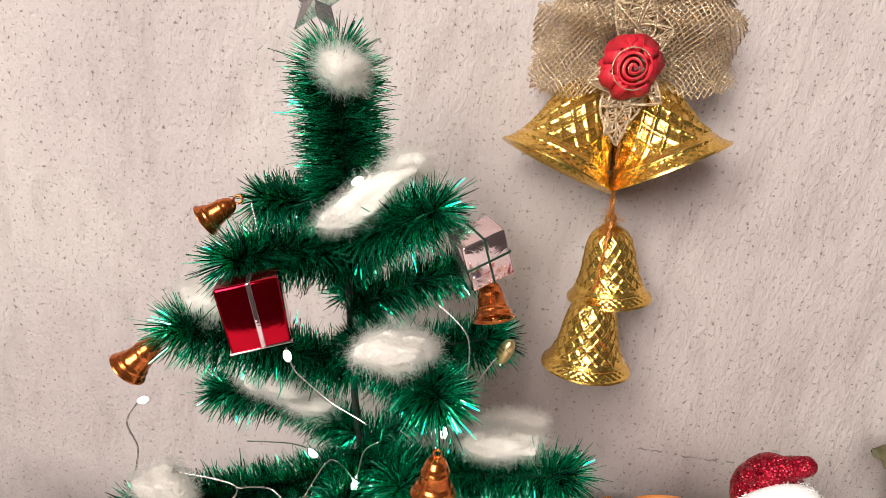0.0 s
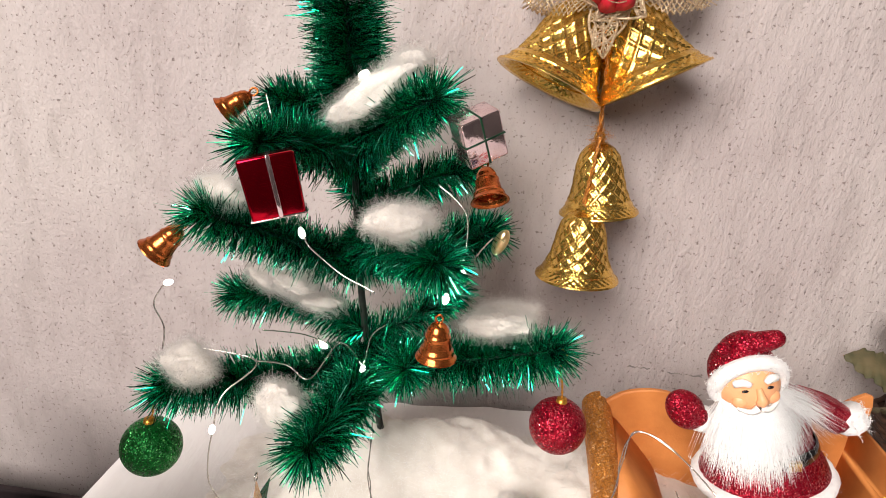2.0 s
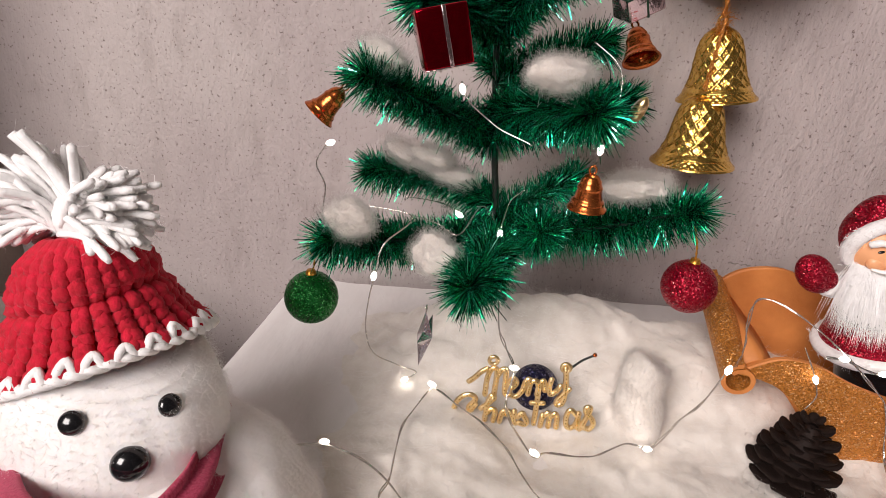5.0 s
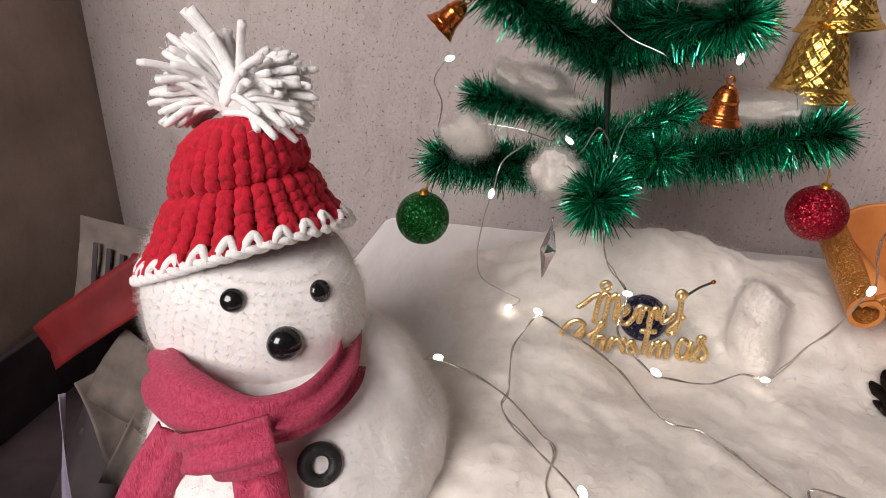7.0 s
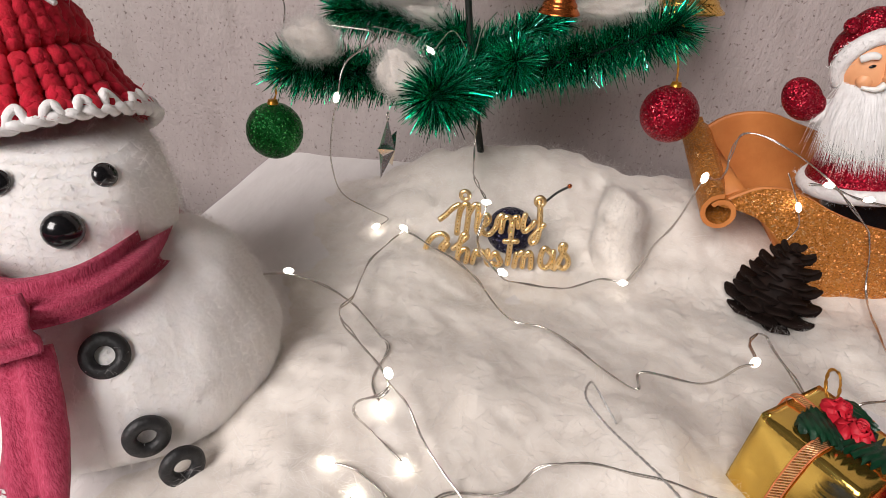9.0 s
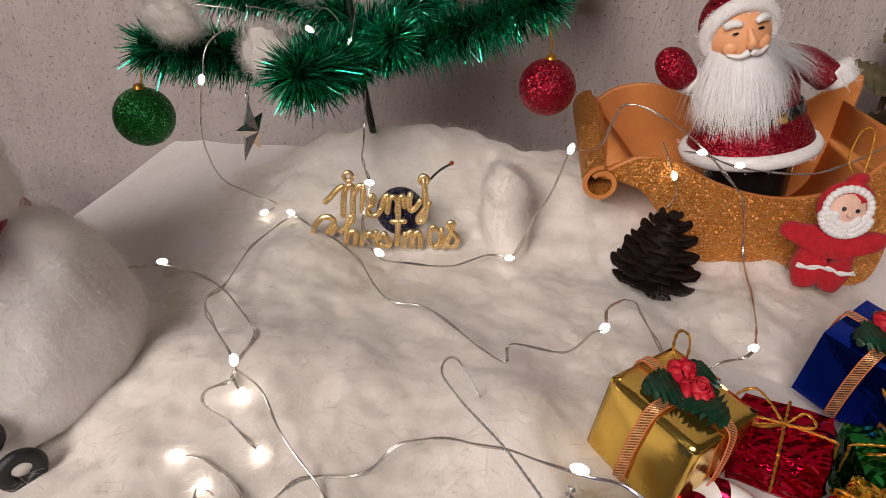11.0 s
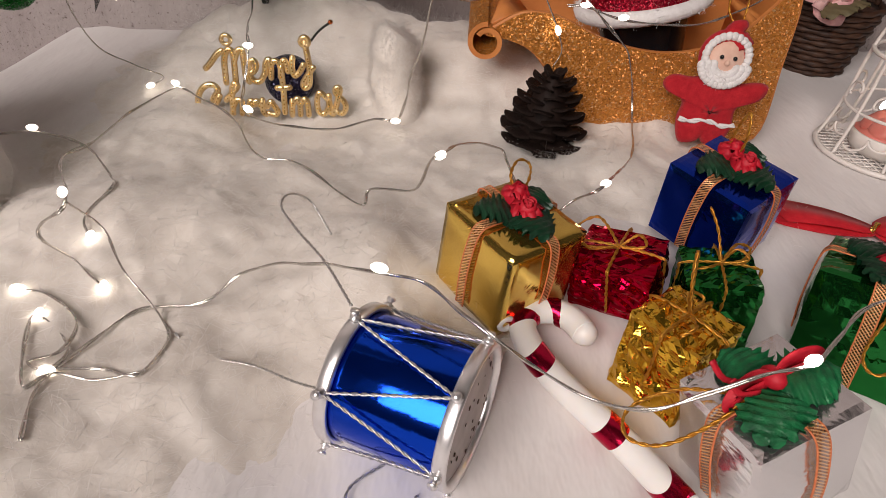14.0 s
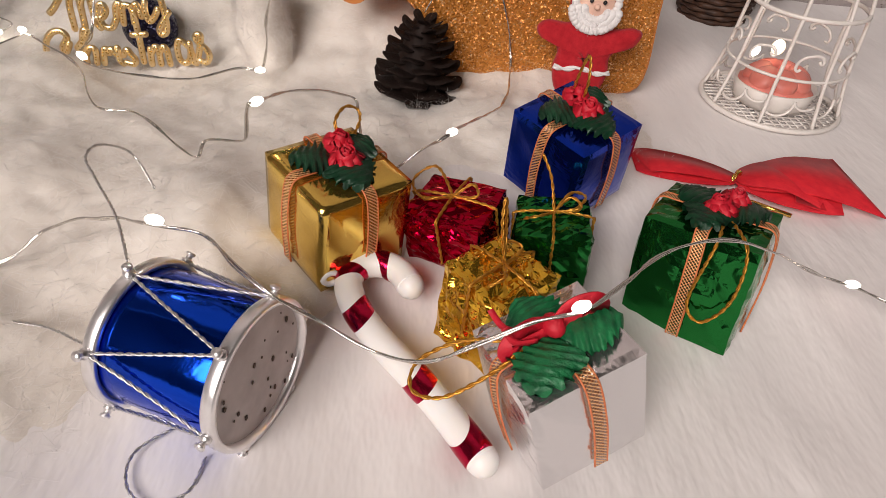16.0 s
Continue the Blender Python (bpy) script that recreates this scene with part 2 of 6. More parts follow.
LEAF_BRIGHT = mat("bright_green_leaf", (0.002, 0.06, 0.022), (0.008, 0.2, 0.065), 0.38, 0.1, scale=200, bump_scale=600, bump_s=0.5)
MATT_BLACK = mat("matt_black_plastic", (0.006, 0.006, 0.007), (0.02, 0.02, 0.021), 0.45, scale=500, bump_scale=900, bump_s=0.4)
ROSE = mat("red_ribbon_rose", (0.42, 0.001, 0.015), (0.62, 0.012, 0.03), 0.6, scale=200, bump_scale=800)
VELVET = mat("red_velvet", (0.52, 0.0, 0.012), (0.68, 0.012, 0.022), 0.8, scale=200, sheen=0.06)
CANDY = mat("white_plastic", (0.8, 0.77, 0.74), (0.86, 0.84, 0.82), 0.35, scale=30, sss=0.3)
F_CANE = foil("red_metal_stripe", (0.5, 0.01, 0.05), 0.2, 60, 0.2)
CREAM_METAL = mat("cream_painted_wire", (0.72, 0.67, 0.62), (0.8, 0.76, 0.72), 0.4, scale=100)
WAX = mat("pink_wax", (0.72, 0.2, 0.16), (0.82, 0.3, 0.24), 0.4, scale=60, sss=0.4)
PETAL = mat("pale_pink_petal", (0.6, 0.27, 0.28), (0.78, 0.52, 0.49), 0.7, scale=120)
# brown deepened to hold the shade on the basket; rust spots share it
WICKER = mat("brown_wicker", (0.025, 0.011, 0.007), (0.08, 0.034, 0.017), 0.6, scale=150, bump_scale=500)
DRYLEAF = mat("brown_green_leaf", (0.06, 0.06, 0.025), (0.16, 0.12, 0.06), 0.6, scale=60)
MESHGOLD = glitter("champagne_glitter_mesh", (0.34, 0.23, 0.13), (0.58, 0.43, 0.28), (1.0, 0.88, 0.7), 1500, 0.5)
# paper colour lowered far below cream to carry the deep shade beside the table
PAPER = mat("shade_dimmed_paper", (0.09, 0.07, 0.06), (0.19, 0.155, 0.135), 0.85, scale=40)
DARKCARD = mat("dark_card", (0.015, 0.01, 0.012), (0.05, 0.03, 0.035), 0.7, scale=20)
REDCARD = mat("red_card", (0.1, 0.003, 0.005), (0.19, 0.008, 0.009), 0.6, scale=30)


def emitter(name, colour, strength):
    m, nt, b = nodes_of(name)
    b.inputs["Base Color"].default_value = (0.9, 0.9, 0.85, 1)
    b.inputs["Emission Color"].default_value = (*colour, 1)
    b.inputs["Emission Strength"].default_value = strength
    return m


LED = emitter("lit_led_bead", (1.0, 0.93, 0.8), 12)
FLAME = emitter("candle_led_flame", (1.0, 0.75, 0.45), 4)

# ---- mesh helpers ----
def part(name, bm, material, parent=None, label="", smooth=True):
    """Links a bmesh (or a ready mesh) as one object under a thing or a part."""
    if isinstance(bm, bpy.types.Mesh):
        me = bm
    else:
        bmesh.ops.recalc_face_normals(bm, faces=bm.faces)
        me = bpy.data.meshes.new(name)
        bm.to_mesh(me)
        bm.free()
    for m in (material if isinstance(material, (list, tuple)) else [material]):
        if not me.materials or isinstance(material, (list, tuple)):
            me.materials.append(m)
    if smooth:
        me.shade_smooth()
    ob = new(name, me)
    if parent:
        ob.parent = parent
    if label:
        ob["label"] = label
    return ob


def thing(name, m, label, category, group="", kind=""):
    ob = new(name)
    ob.empty_display_size = 0.01
    ob.matrix_world = m
    return tagged(ob, label, category, group, kind)


def raw(verts, faces):
    me = bpy.data.meshes.new("m")
    me.from_pydata([tuple(v) for v in verts], [], faces)
    me.update()
    return me


def bm_raw(verts, faces):
    bm = bmesh.new()
    vs = [bm.verts.new(v) for v in verts]
    for f in faces:
        try:
            bm.faces.new([vs[i] for i in f])
        except ValueError:
            pass
    return bm


def smooth_line(pts, n=8, closed=False):
    """Catmull-Rom through the points."""
    p = [Vector(q) for q in pts]
    out = []
    m = len(p)
    for i in range(m if closed else m - 1):
        if closed:
            a, b, c, d = p[(i - 1) % m], p[i], p[(i + 1) % m], p[(i + 2) % m]
        else:
            a, b, c, d = p[max(i - 1, 0)], p[i], p[i + 1], p[min(i + 2, m - 1)]
        for k in range(n):
            t = k / n
            out.append(0.5 * ((2 * b) + (c - a) * t + (2 * a - 5 * b + 4 * c - d) * t * t + (3 * b - a - 3 * c + d) * t ** 3))
    if not closed:
        out.append(p[-1])
    return out


def tube_data(pts, r, seg=6, closed=False, taper=None, twist=0.0):
    p = [Vector(q) for q in pts]
    n = len(p)
    verts, faces = [], []
    up = None
    for i in range(n):
        a, b = p[(i - 1) % n if closed else max(i - 1, 0)], p[(i + 1) % n if closed else min(i + 1, n - 1)]
        t = (b - a).normalized() if (b - a).length > 1e-9 else Vector((0, 0, 1))
        if up is None:
            up = t.orthogonal().normalized()
        up = (up - t * up.dot(t))
        up = up.normalized() if up.length > 1e-6 else t.orthogonal().normalized()
        side = t.cross(up)
        rr = r if taper is None else r * taper(i / max(n - 1, 1))
        for k in range(seg):
            ang = 2 * math.pi * k / seg + twist * i
            verts.append(p[i] + (up * math.cos(ang) + side * math.sin(ang)) * rr)
    for i in range(n if closed else n - 1):
        for k in range(seg):
            a, b = i * seg + k, i * seg + (k + 1) % seg
            c, d = ((i + 1) % n) * seg + (k + 1) % seg, ((i + 1) % n) * seg + k
            faces.append((a, b, c, d))
    if not closed:
        faces.append(tuple(range(seg))[::-1])
        faces.append(tuple((n - 1) * seg + k for k in range(seg)))
    return verts, faces


def join(*datas):
    verts, faces = [], []
    for v, f in datas:
        o = len(verts)
        verts += list(v)
        faces += [tuple(i + o for i in q) for q in f]
    return verts, faces


def moved(data, m):
    return [m @ Vector(v) for v in data[0]], data[1]


def tube(pts, r, seg=6, closed=False, taper=None, twist=0.0):
    return bm_raw(*tube_data(pts, r, seg, closed, taper, twist))


def cord_data(pts, r, turns=400, closed=False):
    """Two twisted strands along a line."""
    p = [Vector(q) for q in pts]
    total = [0.0]
    for a, b in zip(p, p[1:]):
        total.append(total[-1] + (b - a).length)
    out = []
    n = max(8, min(int(total[-1] / (r * 1.6)), 160))
    line = []
    j = 0
    for i in range(n + 1):
        s = total[-1] * i / n
        while j < len(p) - 2 and total[j + 1] < s:
            j += 1
        f = (s - total[j]) / max(total[j + 1] - total[j], 1e-9)
        line.append(p[j].lerp(p[j + 1], min(max(f, 0), 1)))
    for ph in (0, math.pi):
        strand = []
        for i, q in enumerate(line):
            t = (line[min(i + 1, n)] - line[max(i - 1, 0)]).normalized()
            u = t.orthogonal().normalized()
            w = t.cross(u)
            a = ph + i * 0.9
            strand.append(q + (u * math.cos(a) + w * math.sin(a)) * r * 0.55)
        out.append(tube_data(strand, r * 0.62, 5))
    return join(*out)


def lathe_data(profile, seg=32, m=None, flute=None):
    """Turns (r, z) round z. flute(angle, z) scales the radius."""
    verts, faces = [], []
    n = len(profile)
    for r, z in profile:
        for k in range(seg):
            a = 2 * math.pi * k / seg
            s = flute(a, z) if flute else 1
            verts.append(Vector((r * s * math.cos(a), r * s * math.sin(a), z)))
    for i in range(n - 1):
        for k in range(seg):
            faces.append((i * seg + k, i * seg + (k + 1) % seg, (i + 1) * seg + (k + 1) % seg, (i + 1) * seg + k))
    if m:
        verts = [m @ v for v in verts]
    return verts, faces


def lathe(profile, seg=32, m=None, flute=None):
    return bm_raw(*lathe_data(profile, seg, m, flute))


def ball(r, m=None, u=24, v=14, squash=(1, 1, 1)):
    prof = [(max(r * math.sin(math.pi * i / v), 1e-5), -r * math.cos(math.pi * i / v)) for i in range(v + 1)]
    d = lathe_data(prof, u)
    s = Matrix.Diagonal((*squash, 1))
    return moved(d, (m or Matrix()) @ s)


def block(sx, sy, sz, bevel=0.001, m=None, segs=2):
    bm = bmesh.new()
    bmesh.ops.create_cube(bm, size=1, matrix=Matrix.Diagonal((sx, sy, sz, 1)))
    if bevel:
        bmesh.ops.bevel(bm, geom=bm.edges[:], offset=bevel, segments=segs, affect="EDGES", profile=0.5)
    if m:
        bmesh.ops.transform(bm, matrix=m, verts=bm.verts)
    return bm


def strip_data(pts, width, normal_hint, thick=0.0004):
    """A thin ribbon with thickness along a line; width lies across the line and the hint."""
    p = [Vector(q) for q in pts]
    verts, faces = [], []
    for i, q in enumerate(p):
        t = (p[min(i + 1, len(p) - 1)] - p[max(i - 1, 0)]).normalized()
        h = normal_hint(i / max(len(p) - 1, 1)) if callable(normal_hint) else Vector(normal_hint)
        s = t.cross(h)
        s = s.normalized() if s.length > 1e-6 else t.orthogonal().normalized()
        nn = s.cross(t).normalized()
        w = width(i / max(len(p) - 1, 1)) if callable(width) else width
        for sx, sn in ((-1, -1), (1, -1), (1, 1), (-1, 1)):
            verts.append(q + s * (w / 2 * sx) + nn * (thick / 2 * sn))
    for i in range(len(p) - 1):
        for k in range(4):
            faces.append((i * 4 + k, i * 4 + (k + 1) % 4, i * 4 + 4 + (k + 1) % 4, i * 4 + 4 + k))
    faces += [(3, 2, 1, 0), tuple(len(verts) - 4 + k for k in range(4))]
    return verts, faces


def fuzz_data(points, normals, count, length, width, rng, lay=0.75, rise=0.35):
    """Loose fibres that lie on and stand off a surface."""
    verts, faces = [], []
    n = len(points)
    for _ in range(count):
        i = rng.randrange(n)
        p, nr = points[i], normals[i]
        d = Vector((rng.gauss(0, 1), rng.gauss(0, 1), rng.gauss(0, 1)))
        d = (d - nr * d.dot(nr) * lay + nr * rise).normalized()
        ln = length * rng.uniform(0.4, 1.2)
        bend = Vector((rng.gauss(0, 1), rng.gauss(0, 1), rng.gauss(0, 1))) * ln * 0.22
        s = d.cross(Vector((rng.gauss(0, 1), rng.gauss(0, 1), rng.gauss(0, 1))))
        s = s.normalized() * width / 2 if s.length > 1e-6 else Vector((width / 2, 0, 0))
        o = len(verts)
        q = p + d * ln * 0.5 + bend
        e = p + d * ln - nr * ln * 0.15
        verts += [p - s, p + s, q + s, q - s, e]
        faces += [(o, o + 1, o + 2, o + 3), (o + 3, o + 2, o + 4)]
    return verts, faces


def lumpy(r, m, amp, freq, seed, sub=4):
    """A lump of wool: a sphere pushed about by noise."""
    bm = bmesh.new()
    bmesh.ops.create_icosphere(bm, subdivisions=sub, radius=1)
    off = Vector((seed * 3.1, seed * 1.7, seed * 0.9))
    for v in bm.verts:
        n = noise.fractal(v.co * freq + off, 1.1, 2.0, 3)
        v.co *= r * (1 + amp * n)
        v.co = m @ v.co
    return bm


def cotton_tuft(loc, sx, sy, sz, seed, rz=0.0, ry=0.0, fibres=6500, amp=0.34, core=0.76, label="loose tuft of white cotton wool on a tinsel branch"):
    rng = random.Random(seed)
    t = thing("cotton_tuft", pose(*loc, 0, ry, rz), label, "cotton wool", "cotton tufts")
    bm = lumpy(1, Matrix.Diagonal((sx * core, sy * core, sz * core * 0.95, 1)), amp, 1.4, seed, 4)
    bm.normal_update()
    P, N = [v.co.copy() for v in bm.verts], [v.normal.copy() for v in bm.verts]
    part("wool", bm, COTTON, t)
    part("fuzz", raw(*fuzz_data(P, N, fibres, 0.009, 0.000085, rng, 0.6)), FIBRE, t)["kind"] = "stuff"
    return t
# ---- the room ----
def slab(name, sx, sy, sz, loc, material, label, category, m=None):
    ob = part(name, block(sx, sy, sz, 0.004), material, None, smooth=False)
    ob.matrix_world = m or pose(*loc)
    return tagged(ob, label, category, kind="structure")


WALL_Y = 0.62
slab("wall_north", 2.6, 0.1, 3.0, (0.7, WALL_Y + 0.05, 0.75), WALL, "off-white rough lime-washed plaster wall with specks", "wall")
slab("wall_west", 0.1, 0.32, 3.0, (-0.605, 0.51, 0.75), SIDE_WALL, "brownish stained old plaster side wall", "wall")
# added walls, floor and ceiling out of view, dark to cut bounce light
slab("wall_north", 1.25, 0.1, 3.0, (-1.285, WALL_Y + 0.05, 0.75), ROOM, "unseen dark wall added to keep reflections and fill low", "wall")
slab("wall_east", 0.1, 2.34, 3.0, (2.05, -0.5, 0.75), ROOM, "unseen dark wall added to keep reflections and fill low", "wall")
slab("wall_far_west", 0.1, 2.34, 3.0, (-1.9, -0.5, 0.75), ROOM, "unseen dark wall added to keep reflections and fill low", "wall")
slab("floor", 4.1, 2.6, 0.1, (0.1, -0.5, -0.8), FLOOR, "unseen grey floor added to close the room", "floor")
slab("ceiling", 4.1, 2.6, 0.1, (0.1, -0.5, 2.3), ROOM, "unseen dark ceiling added to keep reflections and fill low", "ceiling")
# the added, unseen wall behind the camera, round a window opening
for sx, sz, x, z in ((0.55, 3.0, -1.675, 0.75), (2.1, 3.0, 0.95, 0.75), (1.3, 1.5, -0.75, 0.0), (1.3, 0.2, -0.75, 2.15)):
    slab("wall_south", sx, 0.1, sz, (x, -1.65, z), ROOM, "unseen dark wall added round the window light", "wall")

# old cracks in the plaster low on the wall
for x0, x1, z0 in ((0.196, 0.216, 0.0385), (0.232, 0.263, 0.037), (0.27, 0.276, 0.038)):
    cr = part("wall_crack", bm_raw(*strip_data([(x0 + (x1 - x0) * k / 9, WALL_Y - 0.0002, z0 + 0.0007 * math.sin(k * 2.3 + x0 * 90)) for k in range(10)], lambda k: 0.0007 + 0.0005 * math.sin(k * 9), (0, 1, 0), 0.0006)), CRACK)
    tagged(cr, "dark hairline crack in the plaster wall", "crack", kind="structure")

# ---- table and cloth ----
TX0, TX1, TY0 = -0.193, 0.75, -0.12
BACK = lambda x: 0.54 + (x - TX0) * 0.15 if x < 0.3 else 0.6135
table = thing("table", pose(0.28, 0.24, -0.75), "low table under a white cloth", "table")
part("tabletop", block(0.91, 0.66, 0.03, 0.003, pose(0, -0.03, 0.719)), DARKCARD, table)
for lx in (-0.4, 0.4):
    for ly in (-0.3, 0.25):
        part("leg", block(0.04, 0.04, 0.705, 0.003, pose(lx, ly, 0.3525)), DARKCARD, table)


def dip(x, y):
    """The soft cover sinks a little towards the near side."""
    a, b = min(max((0.25 - y) / 0.08, 0), 1), min(max((x - 0.03) / 0.06, 0), 1)
    return -0.0075 * a * a * (3 - 2 * a) * b * b * (3 - 2 * b)


def bumpy(x, y):
    return dip(x, y) + noise.noise(Vector((x * 9, y * 9, 0.3))) * 0.0012 + max(0, noise.noise(Vector((x * 26 + y * 9, y * 7 - x * 5, 4.4)))) ** 2 * 0.006 + noise.noise(Vector((x * 60, y * 16, 1.1))) * 0.0007


def cloth():
    bm = bmesh.new()
    nx, ny = 150, 110
    g = {}
    for i in range(nx + 1):
        x = TX0 + (TX1 - TX0) * i / nx
        for j in range(ny + 1):
            y = TY0 + (BACK(x) - TY0) * j / ny
            z = bumpy(x, y)
            if i == 0 or j == 0:
                z -= 0.004
            g[i, j] = bm.verts.new((x, y, z))
    for i in range(nx):
        for j in range(ny):
            bm.faces.new((g[i, j], g[i + 1, j], g[i + 1, j + 1], g[i, j + 1]))
    # the parts that hang over the left and the near edge
    for edge in ([g[0, j] for j in range(ny + 1)], [g[i, 0] for i in range(nx + 1)]):
        last = edge
        for k in range(1, 9):
            row = []
            for n, v in enumerate(last):
                a = edge[n].co
                out = 0.004 + 0.006 * math.sin(n * 0.35) * k / 8 + 0.0007 * k
                dx, dy = (-out, 0) if edge[0] is g[0, 0] and edge[-1] is g[0, ny] else (0, -out)
                row.append(bm.verts.new((a.x + dx, a.y + dy, a.z - 0.011 * k)))
            for n in range(len(row) - 1):
                bm.faces.new((last[n], last[n + 1], row[n + 1], row[n]))
            last = row
    ob = part("tablecloth", bm, CLOTH)
    return tagged(ob, "plain white cotton cloth spread over the table", "tablecloth")


cloth()

# mounds of the wool: x, y, radius, height
MOUNDS = [(0.0, 0.49, 0.085, 0.038), (0.05, 0.475, 0.07, 0.024), (-0.07, 0.46, 0.08, 0.012), (0.13, 0.49, 0.08, 0.026), (0.02, 0.385, 0.04, -0.008),
          (0.2, 0.47, 0.07, 0.018), (0.27, 0.42, 0.06, 0.008), (-0.03, 0.35, 0.06, 0.008), (0.06, 0.3, 0.06, 0.006),
          (0.1, 0.25, 0.03, 0.012), (-0.09, 0.22, 0.05, 0.003), (-0.04, 0.25, 0.05, 0.016), (0.05, 0.36, 0.04, -0.004), (0.21, 0.33, 0.04, 0.006),
          (0.185, 0.375, 0.04, -0.006), (0.255, 0.29, 0.035, 0.010), (-0.03, 0.15, 0.05, 0.012), (0.02, 0.26, 0.05, 0.01), (0.2, 0.205, 0.025, 0.006), (0.13, 0.44, 0.035, 0.012)]


def wool_height(x, y):
    z = 0.006
    for a, b, r, h in MOUNDS:
        z += h * math.exp(-((x - a) ** 2 + (y - b) ** 2) / (r * r) * 1.6)
    z += noise.fractal(Vector((x * 24, y * 24, 2.2)), 0.9, 2.0, 4) * 0.004
    w = noise.noise(Vector((x * 13, y * 13, 9.1))) * 2.5
    z += noise.noise(Vector((x * 17 + 0.4 * w, y * 19 - 0.4 * w, 6.3))) * 0.0038
    z += noise.fractal(Vector((x * 70 + w, y * 45, 5.2)), 0.8, 2.0, 3) * 0.0006
    # thin out towards the ragged rim of the sheet
    rag = noise.noise(Vector((x * 22, y * 22, 7))) * 0.02 + noise.noise(Vector((x * 70, y * 70, 3))) * 0.012
    d = min(x + 0.125 - 0.25 * max(0, 0.0), 0.345 - 0.1 * max(0, y - 0.3) - x, BACK(x) - 0.02 - y)
    front = 0.05 + 0.135 * min(max((x - 0.0) / 0.15, 0), 1) + (0.09 if x > 0.21 else 0.09 * max(0, (x - 0.15) / 0.06))
    d = min(d, y - front)
    k = min(max((d + rag) / 0.085, 0), 1)
    return dip(x, y) + z * k * k * (3 - 2 * k) - 0.003 * (1 - k)


def wool_sheet():
    nx, ny = 260, 240
    x0, x1, y0, y1 = -0.15, 0.37, 0.03, 0.6
    verts, faces = [], []
    for j in range(ny + 1):
        for i in range(nx + 1):
            x, y = x0 + (x1 - x0) * i / nx, y0 + (y1 - y0) * j / ny
            verts.append(Vector((x, y, wool_height(x, y))))
    for j in range(ny):
        for i in range(nx):
            a = j * (nx + 1) + i
            q = (a, a + 1, a + nx + 2, a + nx + 1)
            if max(verts[k].z - dip(verts[k].x, verts[k].y) for k in q) > -0.0005:
                faces.append(q)
    t = thing("cotton_snow", Matrix(), "white cotton wool spread as snow over the cloth", "cotton wool", kind="stuff")
    me = raw(verts, faces)
    P = [v for v in verts if v.z - dip(v.x, v.y) > -0.0012]
    part("wool", me, COTTON, t)
    rng = random.Random(5)
    part("fuzz", raw(*fuzz_data(P, [Vector((0, 0, 1))] * len(P), 45000, 0.012, 0.0001, rng, 0.93)), FIBRE, t)["kind"] = "stuff"


wool_sheet()


def ground(x, y):
    return max(wool_height(x, y), bumpy(x, y))


# ---- the tinsel tree ----
tree = thing("christmas_tree", pose(0.0, 0.465, 0.0), "small green tinsel Christmas tree on a thin black stem", "christmas tree")
BASE = Vector((0.0, 0.465, 0.0))


def stem(z):
    """A point of the leaning stem, in the world."""
    k = (z - 0.045) / 0.297
    return Vector((-0.0 - 0.040 * k - 0.004 * math.sin(k * 5), 0.465 - 0.006 * k, z))


part("stem", tube([stem(0.012 + 0.028 * i) - BASE for i in range(13)], 0.0026, 8, taper=lambda k: 1 - 0.35 * k), TRUNK, tree)


def tinsel(axis, length, count, rng, lean=0.35, r0=0.0, fan=0.0):
    """Needles of foil round a wire: narrow tapering strips."""
    verts, faces = [], []
    n = len(axis)
    for _ in range(count):
        s = rng.random() * (n - 1)
        i = min(int(s), n - 2)
        p = axis[i].lerp(axis[i + 1], s - i)
        t = (axis[i + 1] - axis[i]).normalized()
        u = t.orthogonal().normalized()
        a = rng.random() * 2 * math.pi
        d = u * math.cos(a) + t.cross(u) * math.sin(a)
        end = max(0, (s / (n - 1) - 0.86) / 0.14)
        d = (d + t * (rng.gauss(lean, 0.22) + end * fan * rng.random() * 2.0)).normalized()
        ln = length * (rng.uniform(0.72, 1.06) if rng.random() < 0.9 else rng.uniform(1.0, 1.3))
        w = d.cross(Vector((rng.gauss(0, 1), rng.gauss(0, 1), rng.gauss(0, 1))))
        w = w.normalized() * rng.uniform(0.0002, 0.00038)
        b = Vector((rng.gauss(0, 1), rng.gauss(0, 1), rng.gauss(0, 1) - 0.5)) * ln * 0.04
        o = len(verts)
        c = b + Vector((0, 0, -0.06 * ln))
        verts += [p - w, p + w, p + d * ln * 0.55 + w + b, p + d * ln * 0.55 - w + b, p + d * ln + c + w * 0.5, p + d * ln + c - w * 0.5]
        faces += [(o, o + 1, o + 2, o + 3), (o + 3, o + 2, o + 4, o + 5)]
    return raw(verts, faces)


def branch(pts, length, count, seed, lean=0.35, fan=1.0):
    axis = smooth_line([Vector(p) - BASE for p in pts], 10)
    b = part("branch", tube(axis, 0.0011, 6), TRUNK, tree)
    nd = part("tinsel", tinsel(axis, length, count, random.Random(seed), lean, 0, fan), NEEDLE, b, "shiny green foil needles", smooth=False)
    nd["kind"] = "stuff"
    return b


